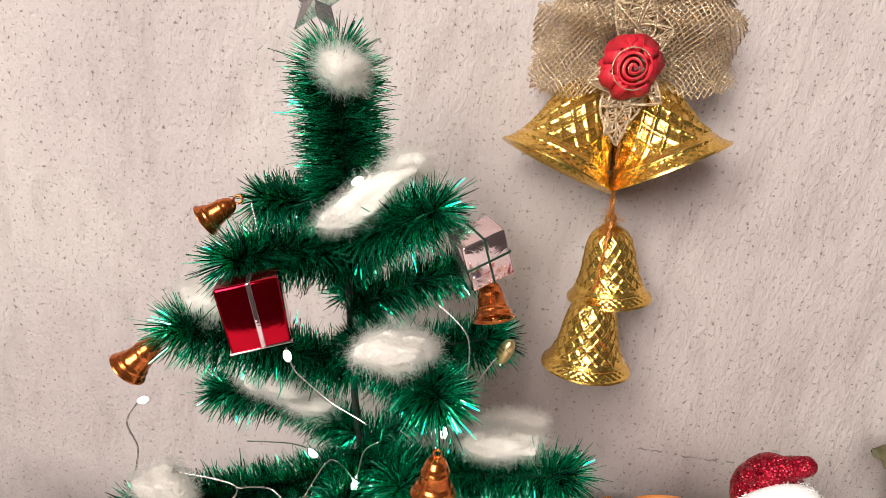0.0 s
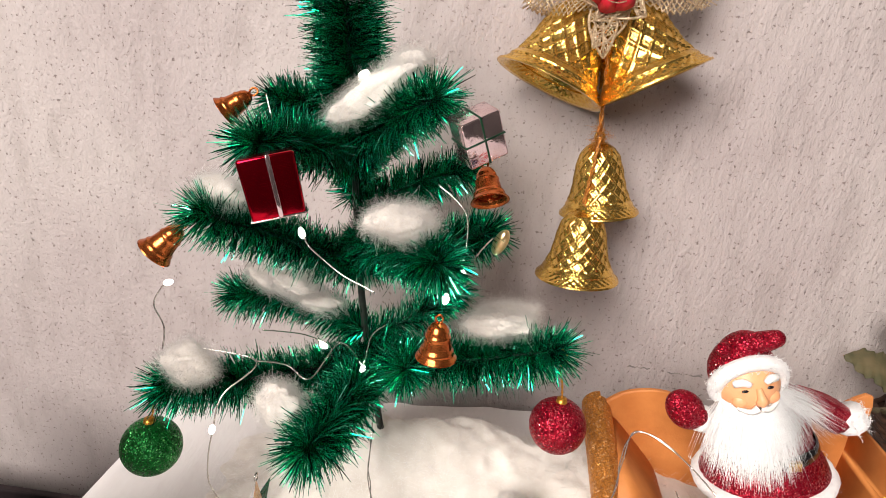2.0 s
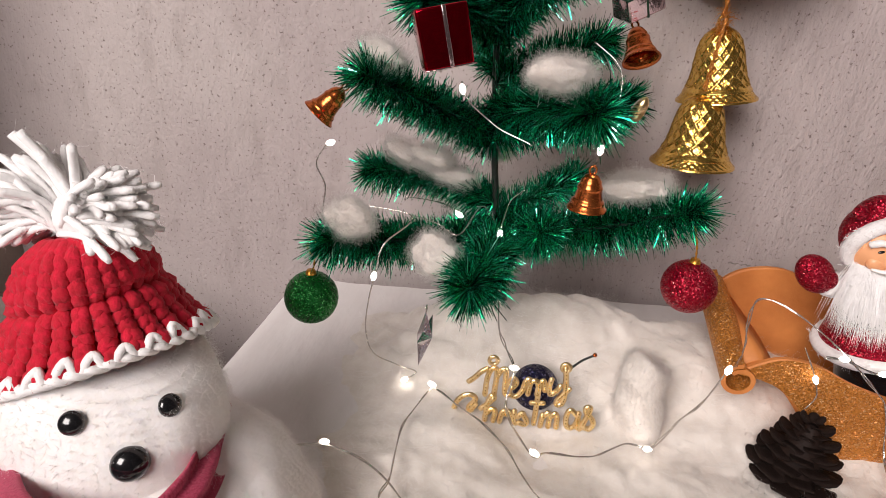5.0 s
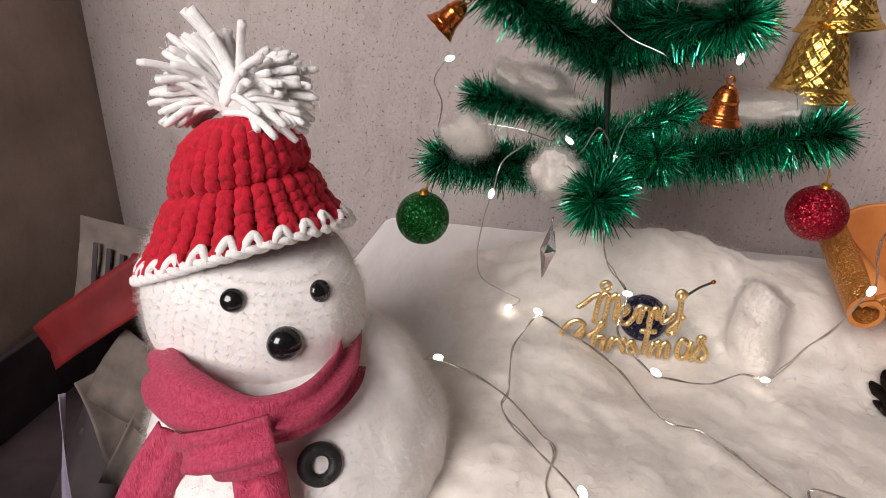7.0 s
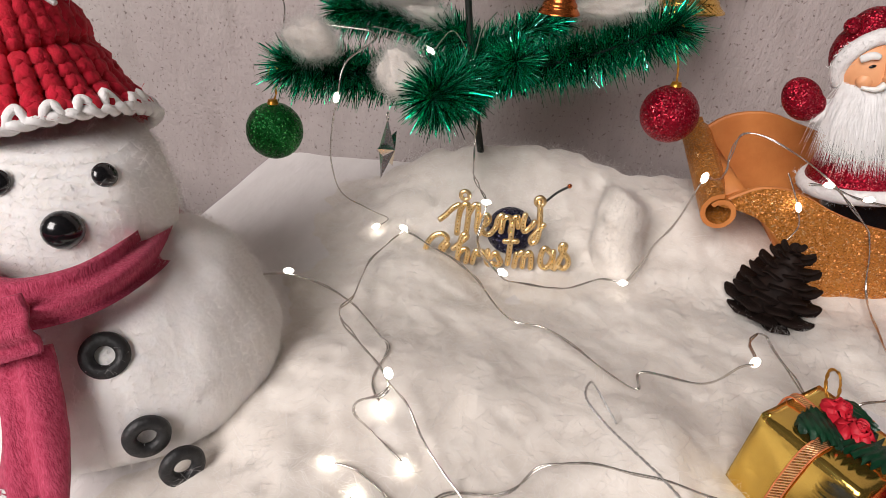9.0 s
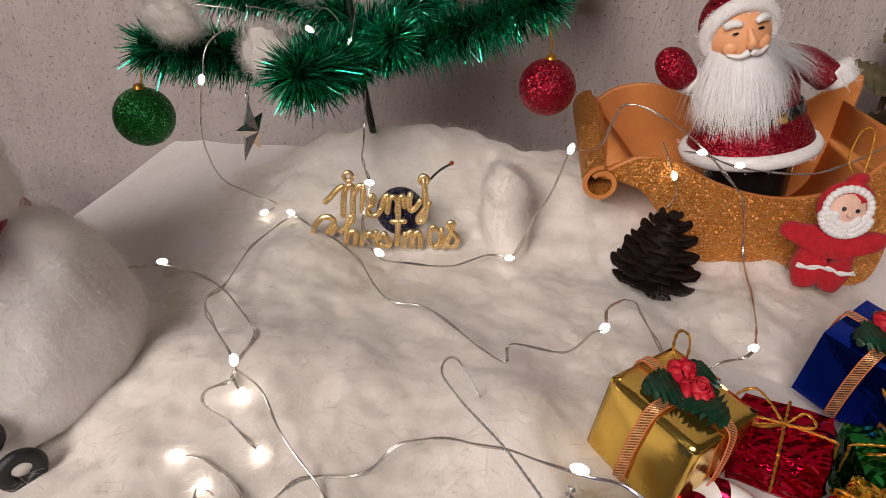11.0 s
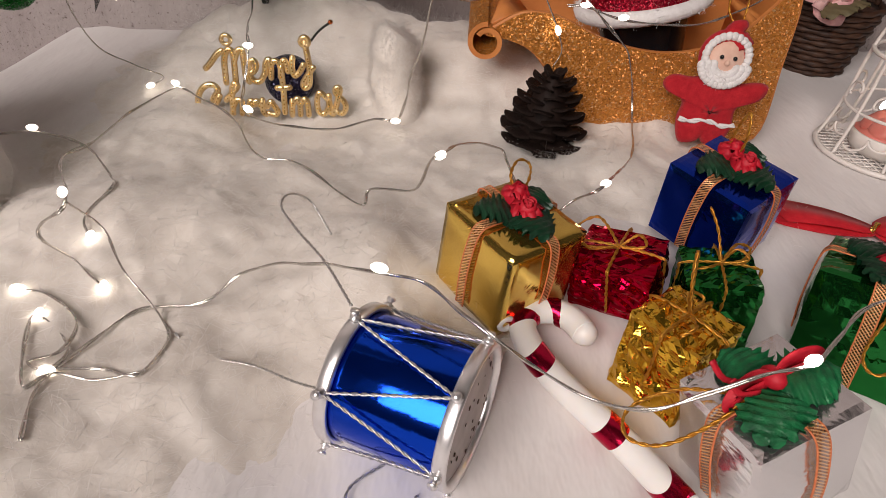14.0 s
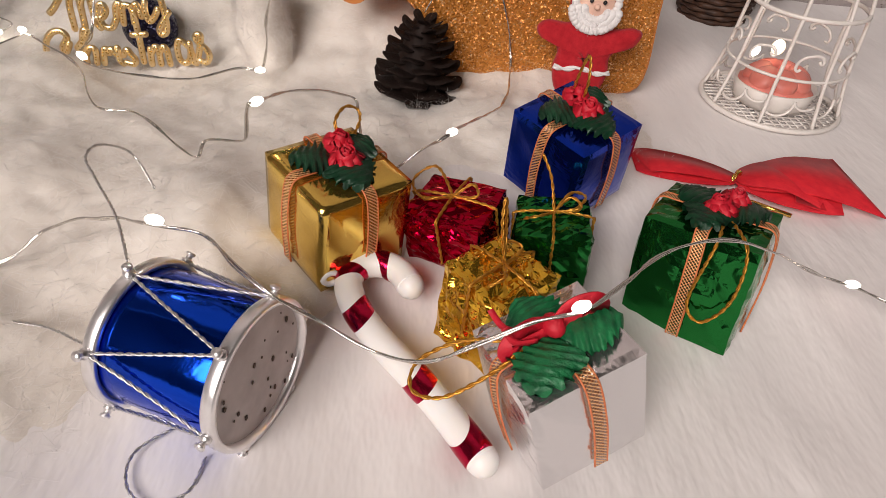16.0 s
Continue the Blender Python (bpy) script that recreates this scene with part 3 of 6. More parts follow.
BRANCHES = [
    ([stem(0.268), stem(0.303), stem(0.338)], 0.0270, 5100, 0.25),
    ([stem(0.262), (-0.052, 0.455, 0.268), (-0.068, 0.45, 0.268)], 0.0197, 1870, 0.3),
    ([stem(0.238), (-0.045, 0.43, 0.25), (-0.06, 0.395, 0.254)], 0.0220, 2890, 0.35),
    ([stem(0.238), (-0.01, 0.445, 0.258), (0.024, 0.42, 0.281)], 0.0215, 3910, 0.35),
    ([stem(0.205), (0.005, 0.47, 0.222), (0.041, 0.48, 0.234)], 0.0197, 2890, 0.35),
    ([stem(0.172), (-0.055, 0.435, 0.192), (-0.092, 0.405, 0.213)], 0.0215, 4250, 0.3),
    ([stem(0.176), (0.02, 0.465, 0.188), (0.058, 0.46, 0.202)], 0.0215, 3400, 0.35),
    ([stem(0.185), (0.008, 0.425, 0.2), (0.036, 0.384, 0.208)], 0.0226, 4250, 0.35),
    ([stem(0.125), (-0.06, 0.475, 0.135), (-0.105, 0.472, 0.136)], 0.0203, 3570, 0.35),
    ([stem(0.108), (0.045, 0.445, 0.122), (0.102, 0.418, 0.152)], 0.0215, 5100, 0.3),
    ([stem(0.104), (-0.06, 0.425, 0.108), (-0.108, 0.386, 0.117)], 0.0215, 5100, 0.3),
    ([stem(0.104), (-0.012, 0.405, 0.112), (-0.018, 0.35, 0.118)], 0.0232, 4590, 0.35),
    ([stem(0.11), (0.012, 0.44, 0.118), (0.018, 0.425, 0.124)], 0.0209, 2210, 0.3),
    ([stem(0.12), (0.02, 0.49, 0.13), (0.04, 0.52, 0.135)], 0.0197, 2040, 0.35),
    ([stem(0.215), (-0.03, 0.49, 0.225), (-0.03, 0.52, 0.235)], 0.0197, 1700, 0.35),
]
for k, (pts, ln, cnt, lean) in enumerate(BRANCHES):
    branch(pts, ln * (0.95 if k == 0 else 0.88), int(cnt * 0.9), 30 + k, lean)

# ---- what hangs and lies on the tree ----
TUFTS = [((-0.029, 0.445, 0.337), 0.016, 0.012, 0.012, 20), ((-0.012, 0.436, 0.278), 0.033, 0.012, 0.0105, -36), ((0.006, 0.45, 0.292), 0.014, 0.011, 0.011, -20),
         ((-0.086, 0.418, 0.221), 0.018, 0.013, 0.011, 15), ((0.016, 0.388, 0.225), 0.022, 0.012, 0.011, 0), ((0.07, 0.43, 0.158), 0.026, 0.013, 0.007, -5),
         ((-0.094, 0.388, 0.132), 0.017, 0.012, 0.014, 20), ((-0.04, 0.378, 0.122), 0.015, 0.012, 0.016, 0), ((-0.018, 0.474, 0.165), 0.013, 0.011, 0.015, 0), ((-0.06, 0.46, 0.155), 0.018, 0.012, 0.008, 10), ((0.0, 0.47, 0.2), 0.014, 0.01, 0.015, 0), ((-0.078, 0.465, 0.153), 0.02, 0.01, 0.007, 18), ((-0.045, 0.465, 0.141), 0.022, 0.01, 0.007, 18), ((0.074, 0.45, 0.157), 0.022, 0.01, 0.006, -6)]
for k, (p, a, b, c, tilt) in enumerate(TUFTS):
    cotton_tuft(p, a, b, c, 11 + k, rz=k * 37 % 50 - 25, ry=tilt)


def arc(p, q, sag=0.0, n=8):
    p, q = Vector(p), Vector(q)
    return [p.lerp(q, i / n) + Vector((0, 0, -sag * math.sin(math.pi * i / n))) for i in range(n + 1)]


def bauble(loc, r, material, label, loop):
    t = thing("bauble", pose(*loc), label, "bauble", "baubles on the tree")
    part("ball", bm_raw(*ball(r, None, 40, 26)), material, t)
    part("cap", lathe([(0.0004, r + 0.0022), (r * 0.16, r + 0.002), (r * 0.2, r * 0.975)], 14), CORD, t)
    h = Vector(loop) - Vector(loc)
    part("cord", bm_raw(*join(cord_data(smooth_line([(0, 0, r), h * 0.5 + Vector((0.001, 0, r * 0.5)), h], 6), 0.0006),
                              cord_data(smooth_line([h, h + Vector((-0.004, 0, 0.006)), h + Vector((-0.001, 0, 0.012)), h + Vector((0.004, 0, 0.006)), h], 6), 0.00045))), CORD, t, "twisted gold cord")
    return t


bauble((-0.117, 0.383, 0.079), 0.0165, G_GREEN, "green glitter bauble hanging from a tinsel branch by gold cord", (-0.1155, 0.385, 0.105))
bauble((0.109, 0.417, 0.105), 0.0163, G_RED, "red glitter bauble hanging from a tinsel branch by gold cord", (0.1045, 0.418, 0.142))


def bell_profile(h, r):
    """Outside and inside of a bell whose mouth is at z 0."""
    out = [(r * 1.0, 0), (r * 0.985, h * 0.03), (r * 0.9, h * 0.09), (r * 0.78, h * 0.19), (r * 0.69, h * 0.32), (r * 0.63, h * 0.48), (r * 0.58, h * 0.64), (r * 0.5, h * 0.8), (r * 0.36, h * 0.92), (r * 0.16, h * 0.985), (0.0001, h)]
    inner = [(rr * 0.9, max(z - h * 0.035, 0.0004)) for rr, z in out[:8]] + [(0.0001, h * 0.78)]
    return inner[::-1] + out


def small_bell(loc, rot, h, r, label):
    t = thing("bell_ornament", pose(*loc, *rot), label, "bell", "copper bells on the tree")
    fl = lambda a, z: 1 + (0.06 if abs(z / h - 0.22) < 0.035 or abs(z / h - 0.62) < 0.03 else 0)
    prof = bell_profile(h, r)
    dense = []
    for (a, b), (c, d) in zip(prof, prof[1:]):
        dense += [(a + (c - a) * k / 4, b + (d - b) * k / 4) for k in range(4)]
    part("bell_body", lathe(dense + [prof[-1]], 32, None, fl), COPPER, t)
    part("loop", tube([(0.0018 * math.cos(a), 0, h + 0.0018 + 0.0022 * math.sin(a)) for a in [k * 0.5236 for k in range(12)]], 0.0006, 6, True), COPPER, t)
    part("clapper", bm_raw(*ball(r * 0.16, pose(0, 0, h * 0.05), 10, 8)), COPPER, t)
    return t


BELL_LABEL = "copper-gold plastic bell hanging on a tinsel branch"
small_bell((0.038, 0.384, 0.158), (0, 0, 0), 0.0195, 0.0107, BELL_LABEL)
small_bell((-0.118, 0.402, 0.188), (-14, 42, 0), 0.0205, 0.0102, "copper-gold plastic bell tilted at a tinsel branch tip")
small_bell((-0.083, 0.416, 0.264), (-14, 52, 0), 0.0165, 0.0082, "copper-gold plastic bell lying sideways against the tinsel")
small_bell((0.056, 0.418, 0.232), (-38, -10, 10), 0.0195, 0.0102, "copper-gold plastic bell under a small silver gift")

def wrapped_box(sx, sy, sz):
    """A small box with soft edges, its front a little narrower than its back."""
    bm = block(sx, sy, sz, 0.0014, None, 3)
    for v in bm.verts:
        v.co.x *= 1 + 0.06 * v.co.z / sz
        v.co.z *= 1 - 0.05 * v.co.y / sy
    return bm


# red foil parcel and silver parcel on the tree
rp = thing("gift_ornament", pose(-0.0455, 0.383, 0.2385, -4, -13, 20), "red foil gift box tied with silver band on the tree", "gift box", "gifts on the tree")
part("box", wrapped_box(0.0255, 0.018, 0.029), F_REDFILM, rp)
part("band", block(0.0022, 0.0186, 0.0296, 0.0004, pose(0.001, 0, 0)), F_PINKSILVER, rp, "silver band")
part("film", block(0.0262, 0.0187, 0.001, 0.0004, pose(0, 0, -0.0143)), F_PINKSILVER, rp)
sp = thing("gift_ornament", pose(0.0465, 0.412, 0.266, 8, -24, 28), "pinkish silver foil gift box tied with green thread", "gift box", "gifts on the tree")
part("box", block(0.021, 0.016, 0.024, 0.001), F_PINKSILVER, sp)
for a, b in ((0.001, 0.0248), (0.0218, 0.001)):
    part("thread", block(a, 0.0167, b, 0.0002), LEAF, sp, "green thread")


def star(name, loc, rot, r, depth, label):
    t = thing(name, pose(*loc, *rot), label, "star", "silver stars")
    vs = [Vector((0, -depth, 0)), Vector((0, depth, 0))]
    for k in range(10):
        a = math.pi / 2 + k * math.pi / 5
        rr = r if k % 2 == 0 else r * 0.4
        vs.append(Vector((rr * math.cos(a), 0, rr * math.sin(a))))
    fs = []
    for k in range(10):
        a, b = 2 + k, 2 + (k + 1) % 10
        fs += [(0, a, b), (1, b, a)]
    part("star_body", bm_raw(vs, fs), STAR_SILVER, t, smooth=False)
    part("hook", tube([(0.0015 * math.cos(a), 0, r + 0.001 + 0.002 * math.sin(a)) for a in [k * 0.5236 for k in range(12)]], 0.0004, 5, True), WIRE, t)
    return t


star("star_ornament", (-0.037, 0.336, 0.094), (0, 0, 85), 0.0155, 0.0042, "silver plastic star seen edge-on below a branch")
star("tree_topper", (-0.043, 0.45, 0.366), (0, 0, 5), 0.018, 0.005, "silver plastic star on top of the tree")
cl = thing("clear_ornament", pose(0.0645, 0.45, 0.2, 10, 20, 0), "tiny clear and gold plastic ornament at a branch tip", "ornament")
part("drop", bm_raw(*ball(0.006, None, 14, 10, (0.7, 0.7, 1.5))), PALEGOLD, cl)

# ---- the bells on the wall ----
wb = thing("bell_decoration", pose(0.12, 0.57, 0.335), "hanging cluster of golden bells with mesh bow and red rose", "bell decoration")
WB = Vector((0.12, 0.57, 0.335))


def lattice_bell(h, r, rows, cols, seg=160):
    prof = bell_profile(h, r)
    dense = []
    for (a, b), (c, d) in zip(prof, prof[1:]):
        n = 9 if b + d > 0.02 * h else 3
        dense += [(a + (c - a) * k / n, b + (d - b) * k / n) for k in range(n)]
    dense.append(prof[-1])

    def fl(a, z):
        k = z / h
        if 0.2 < k < 0.9:
            u, v = a * cols / (2 * math.pi), k * rows
            x, y = (u + v) % 1.0, (u - v) % 1.0
            d = min(abs(x - 0.5), abs(y - 0.5))
            return 1 + 0.07 * max(0, 1 - d / 0.12)
        if 0.13 < k <= 0.2 or k < 0.03:
            return 1.04
        if k <= 0.13:
            return 1 + 0.018 * math.sin(a * 34) * math.sin(k * 90)
        return 1
    return lathe_data(dense, seg, None, fl)


def axis_pose(base, top, spin=0):
    z = (Vector(top) - Vector(base)).normalized()
    return Matrix.Translation(base) @ z.to_track_quat("Z", "Y").to_matrix().to_4x4() @ pose(0, 0, 0, 0, 0, spin)


for base, top, h, r, rows, cols in (((-0.033, 0.0, -0.054), (-0.012, 0.012, 0.0), 0.062, 0.0395, 4.6, 17), ((0.039, 0.004, -0.048), (0.012, 0.014, 0.0), 0.062, 0.0415, 4.6, 17)):
    part("large_bell", bm_raw(*moved(lattice_bell(h, r, rows, cols), axis_pose(base, top))), GOLD, wb, "wide golden bell with raised lattice")
for base, top, h, r in (((0.018, 0.004, -0.144), (0.010, 0.006, -0.09), 0.054, 0.0285), ((0.007, -0.014, -0.191), (0.005, -0.012, -0.137), 0.053, 0.0302)):
    part("small_bell", bm_raw(*moved(lattice_bell(h, r, 5.6, 15), axis_pose(base, top))), GOLD, wb, "golden bell with raised diamond lattice")
    p = Vector(top)
    part("bell_loop", tube([p + Vector((0.003 * math.cos(a), 0, 0.002 + 0.004 * math.sin(a))) for a in [k * 0.5236 for k in range(12)]], 0.0012, 6, True), GOLD, wb)
part("chain", bm_raw(*join(cord_data(arc((0.004, -0.006, -0.02), (0.008, -0.002, -0.085)), 0.0017), cord_data(arc((0.008, -0.01, -0.085), (0.003, -0.016, -0.134)), 0.0013))), G_GOLD, wb, "glittering gold cord")
rngw = random.Random(3)
part("tassel", raw(*fuzz_data([Vector((0.008, -0.004, -0.08 - 0.001 * k)) for k in range(16)], [Vector((rngw.gauss(0, 1), rngw.gauss(0, 1), 0.2)).normalized() for k in range(16)], 260, 0.011, 0.0003, rngw, 0.2)), G_GOLD, wb)["kind"] = "stuff"


def net_loop(cx, cz, sx, sz, seed, parent):
    """A puffed loop of coarse glitter netting: crossing strands over a bent sheet."""
    rng = random.Random(seed)
    out = []
    def at(u, v):
        x = cx + sx * (u - 0.5) * 2
        z = cz + sz * (v - 0.5) * 2 * (0.7 + 0.3 * math.sin(u * 2.6 + 0.5))
        y = -0.016 * math.sin(math.pi * min(max(u, 0), 1)) - 0.008 * math.sin(v * 7 + seed) + 0.004
        return Vector((x, y, z)) + Vector(noise.noise_vector(Vector((x * 90, z * 90, seed)))) * 0.0025
    for layer in (0, 1):
        for k in range(-14, 30):
            for s in (1, -1):
                pts = []
                for i in range(15):
                    v = i / 14
                    u = k / 15 + s * v * 0.9 + (0.45 if s < 0 else -0.1)
                    if 0 <= u <= 1:
                        q = at(u, v)
                        q.y = q.y + layer * (0.016 + 0.02 * math.sin(math.pi * u))
                        pts.append(q)
                if len(pts) > 2:
                    out.append(tube_data(pts, 0.0004 + rng.random() * 0.0003, 4))
    return part("net_loop", bm_raw(*join(*out)), MESHGOLD, parent, "champagne glitter netting")


for cx, cz, sx, sz, sd in ((-0.034, 0.020, 0.026, 0.028, 1), (0.042, 0.028, 0.027, 0.028, 2), (-0.018, 0.056, 0.03, 0.02, 3), (0.03, 0.06, 0.03, 0.02, 4)):
    net_loop(cx, cz, sx, sz, sd, wb)


def lace_leaf(ln, wd, m, seed):
    rng = random.Random(seed)
    half = lambda u: wd * math.sin(math.pi * min(u, 1) ** 0.75) ** 0.9
    out = []
    edge = [Vector((half(k / 14), 0, -ln * k / 14)) for k in range(15)] + [Vector((-half(k / 14), 0, -ln * k / 14)) for k in range(14, 0, -1)]
    out.append(tube_data(edge, 0.0009, 5, True))
    out.append(tube_data([(0, -0.001, 0), (0, -0.0015, -ln * 0.5), (0, 0, -ln)], 0.0008, 5))
    for k in range(16):
        u = rng.uniform(0.08, 0.9)
        a, b = half(u), half(min(u + rng.uniform(-0.1, 0.2), 0.97))
        s = rng.choice((-1, 1))
        out.append(tube_data([(0, -0.0008, -ln * max(u - 0.1, 0.02)), (s * a * 0.5, -0.001, -ln * u), (s * b, 0, -ln * min(u + 0.07, 0.97))], 0.0006, 4))
        out.append(tube_data([(s * a, 0, -ln * u), (s * a * 0.4, -0.001, -ln * min(u + 0.12, 0.95)), (s * 0.001, 0, -ln * min(u + 0.2, 0.98))], 0.0005, 4))
    return moved(join(*out), m)


for k, (ang, ln, wd, dx, dz) in enumerate(((8, 0.038, 0.009, -0.008, 0.005), (-28, 0.036, 0.009, 0.006, 0.005), (62, 0.036, 0.012, -0.012, 0.012), (-75, 0.04, 0.012, 0.012, 0.014), (-48, 0.03, 0.009, 0.01, 0.01), (120, 0.034, 0.011, -0.01, 0.02), (165, 0.03, 0.01, -0.004, 0.026), (-130, 0.036, 0.011, 0.01, 0.026))):
    part("lace_leaf", bm_raw(*lace_leaf(ln, wd, pose(dx, -0.026, dz, -14, -ang, 0), k)), MESHGOLD, wb, "glittering gold lace leaf")


def rose_data(r, turns, m, seed, h=None, split=False):
    """A rolled ribbon flower: overlapping curved petals round a tight spiral."""
    rng = random.Random(seed)
    h = h or r
    out = []
    pts, n = [], int(turns * 18)
    for i in range(n):
        a = i / 18 * 2 * math.pi
        rr = r * (0.08 + 0.55 * i / n)
        pts.append(Vector((rr * math.cos(a), rr * math.sin(a), h * (0.5 - 0.12 * i / n) + 0.0004 * math.sin(a * 3))))
    out.append(strip_data(pts, h * 0.55, lambda k: Vector((math.cos(k * turns * 2 * math.pi), math.sin(k * turns * 2 * math.pi), 0.25)), r * 0.05))
    for k in range(6):
        a0 = k * 1.05 + rng.random() * 0.4
        pp = [Vector((r * (0.62 + 0.3 * rng.random() * math.sin(math.pi * j / 8)) * math.cos(a0 + (j - 4) * 0.16), r * (0.62 + 0.22 * math.sin(math.pi * j / 8)) * math.sin(a0 + (j - 4) * 0.16), h * (0.22 + 0.1 * math.sin(j * 0.8 + k)))) for j in range(9)]
        out.append(strip_data(pp, h * rng.uniform(0.5, 0.75), lambda q, a0=a0: Vector((math.cos(a0), math.sin(a0), 0.9)), r * 0.05))
    return [moved(o, m) for o in out] if split else moved(join(*out), m)


heart, *petals = rose_data(0.0185, 3.2, pose(-0.002, -0.034, 0.014, 90, 0, 0), 4, 0.016, True)
rs = part("rose", bm_raw(*heart), ROSE, wb, "red ribbon rose with glitter-stitched edge")
for p in petals:
    part("petal", bm_raw(*p), ROSE, rs)
stitch = [Vector((0.0185 * (0.08 + 0.62 * i / 70) * math.cos(i / 18 * 2 * math.pi) - 0.002, -0.0445 + 0.002 * i / 70, 0.014 + 0.0185 * (0.08 + 0.62 * i / 70) * math.sin(i / 18 * 2 * math.pi))) for i in range(70)]
part("stitching", tube(stitch, 0.0004, 4), MESHGOLD, rs)

# ---- sleigh ----
SL = Vector((0.24, 0.44, 0.0))
SZ = ground(0.25, 0.41) - 0.004
sleigh = thing("sleigh", pose(*SL), "toy sleigh of orange foam covered with gold glitter", "sleigh")
TOP = [(0.145, 0.06), (0.156, 0.069), (0.168, 0.074), (0.186, 0.0725), (0.212, 0.062), (0.24, 0.056), (0.266, 0.058), (0.29, 0.069), (0.314, 0.094)]
BOT = [(0.319, 0.05), (0.318, 0.006), (0.285, 0.002), (0.25, 0.001), (0.215, 0.004), (0.198, 0.018), (0.188, 0.036), (0.172, 0.052), (0.156, 0.058)]


def panel(outline, y, thick, name, lab, mats, bulge):
    o = [q for q in smooth_line([(x, 0, z) for x, z in outline], 5, True)]
    vs, fs = [], []
    n = len(o)
    rows = [(-1, 0.94), (-1, 1.0), (1, 1.0), (1, 0.94)]
    c = Vector((0.25, 0, 0.04))
    for side, k in rows:
        for p in o:
            q = c + (p - c) * (1 if k == 1.0 else 0.985)
            off = (thick / 2 if k != 1.0 else thick / 2 - 0.0005) * side
            vs.append(Vector((q.x, y + off + bulge(q.x), q.z)) - SL)
    for r in range(3):
        for i in range(n):
            fs.append((r * n + i, r * n + (i + 1) % n, (r + 1) * n + (i + 1) % n, (r + 1) * n + i))
    fs.append(tuple(range(n)))
    fs.append(tuple(3 * n + i for i in range(n))[::-1])
    bm = bm_raw(vs, fs)
    bm.faces.ensure_lookup_table()
    for f in bm.faces:
        f.material_index = 0
    for f in bm.faces:
        if f.calc_center_median().y + SL.y < y + bulge(f.calc_center_median().x + SL.x) - thick * 0.45 and len(f.verts) > 10:
            f.material_index = 1
    return part(name, bm, mats, sleigh, lab, smooth=False)


bulge_f = lambda x: 0.0
panel(TOP + BOT, 0.402, 0.0035, "side_panel", "orange foam side with gold glitter face", [FOAM, G_GOLD], bulge_f)
BACKTOP = [(0.145, 0.07), (0.16, 0.088), (0.185, 0.094), (0.21, 0.088), (0.24, 0.08), (0.266, 0.08), (0.29, 0.09), (0.32, 0.11)]
panel(BACKTOP + BOT, 0.49, 0.0035, "side_panel", "orange foam side panel", [FOAM, FOAM], bulge_f)
# floor sheet from the curled front to the raised tail
line = smooth_line([(0.148, 0, 0.064), (0.157, 0, 0.068), (0.168, 0, 0.058), (0.188, 0, 0.036), (0.202, 0, 0.018), (0.225, 0, 0.009), (0.26, 0, 0.008), (0.29, 0, 0.012), (0.308, 0, 0.03), (0.313, 0, 0.06), (0.3125, 0, 0.092)], 6)
fv, ff = [], []
for p in line:
    for yy, dz in ((0.404, 0.0015), (0.488, 0.0015), (0.488, -0.0015), (0.404, -0.0015)):
        fv.append(Vector((p.x, yy, p.z + dz)) - SL)
for i in range(len(line) - 1):
    for k in range(4):
        ff.append((i * 4 + k, i * 4 + (k + 1) % 4, i * 4 + 4 + (k + 1) % 4, i * 4 + 4 + k))
ff += [(0, 1, 2, 3), tuple(len(fv) - 4 + k for k in range(4))]
part("floor_sheet", bm_raw(fv, ff), FOAM, sleigh)
# the rolled scroll across the front end
spiral = []
for i in range(26):
    a = math.pi * 0.5 + i / 25 * 2 * math.pi * 1.15
    rr = 0.009 - 0.0042 * i / 25
    spiral.append((0.1465 + rr * math.cos(a), 0.056 + rr * math.sin(a)))
sv, sf = [], []
for i, (x, z) in enumerate(spiral):
    cx, cz = 0.1465, 0.056
    d = Vector((x - cx, 0, z - cz)).normalized() * 0.0028
    for yy, lift in ((0.398, 0.0), (0.492, 0.018)):
        sv += [Vector((x, yy, z + lift)) - SL, Vector((x, yy, z + lift)) + d - SL]
for i in range(len(spiral) - 1):
    a, b = i * 4, i * 4 + 4
    sf += [(a + 1, a + 3, b + 3, b + 1), (a, b, b + 2, a + 2), (a, a + 1, b + 1, b), (a + 2, b + 2, b + 3, a + 3)]
bm = bm_raw(sv, sf)
for f in bm.faces:
    c = f.calc_center_median() + SL
    f.material_index = 0 if c.y < 0.4 or c.y > 0.491 else 1
part("scroll", bm, [FOAM, G_GOLD], sleigh, "rolled foam scroll covered with gold glitter", smooth=False)


class Doll:
    """Gathers pieces with different paints into one mesh."""

    def __init__(self):
        self.v, self.f, self.k = [], [], []

    def add(self, data, slot, m=None):
        v, f = moved(data, m) if m else data
        o = len(self.v)
        self.v += [Vector(q) for q in v]
        self.f += [tuple(i + o for i in q) for q in f]
        self.k += [slot] * len(f)

    def done(self, name, mats, m, label, category):
        me = raw(self.v, self.f)
        for x in mats:
            me.materials.append(x)
        me.polygons.foreach_set("material_index", self.k)
        me.shade_smooth()
        ob = new(name, me)
        ob.matrix_world = m
        return tagged(ob, label, category)


def fur_ring(r, z, thick, rng, squash=0.8):
    pts = [(r * math.cos(a), r * squash * math.sin(a), z) for a in [k * 2 * math.pi / 40 for k in range(40)]]
    d = tube_data(pts, thick, 8, True)
    return join(d, fuzz_data(d[0], [(Vector(q) - Vector((0, 0, z))).normalized() for q in d[0]], 500, 0.005, 0.0003, rng, 0.6))


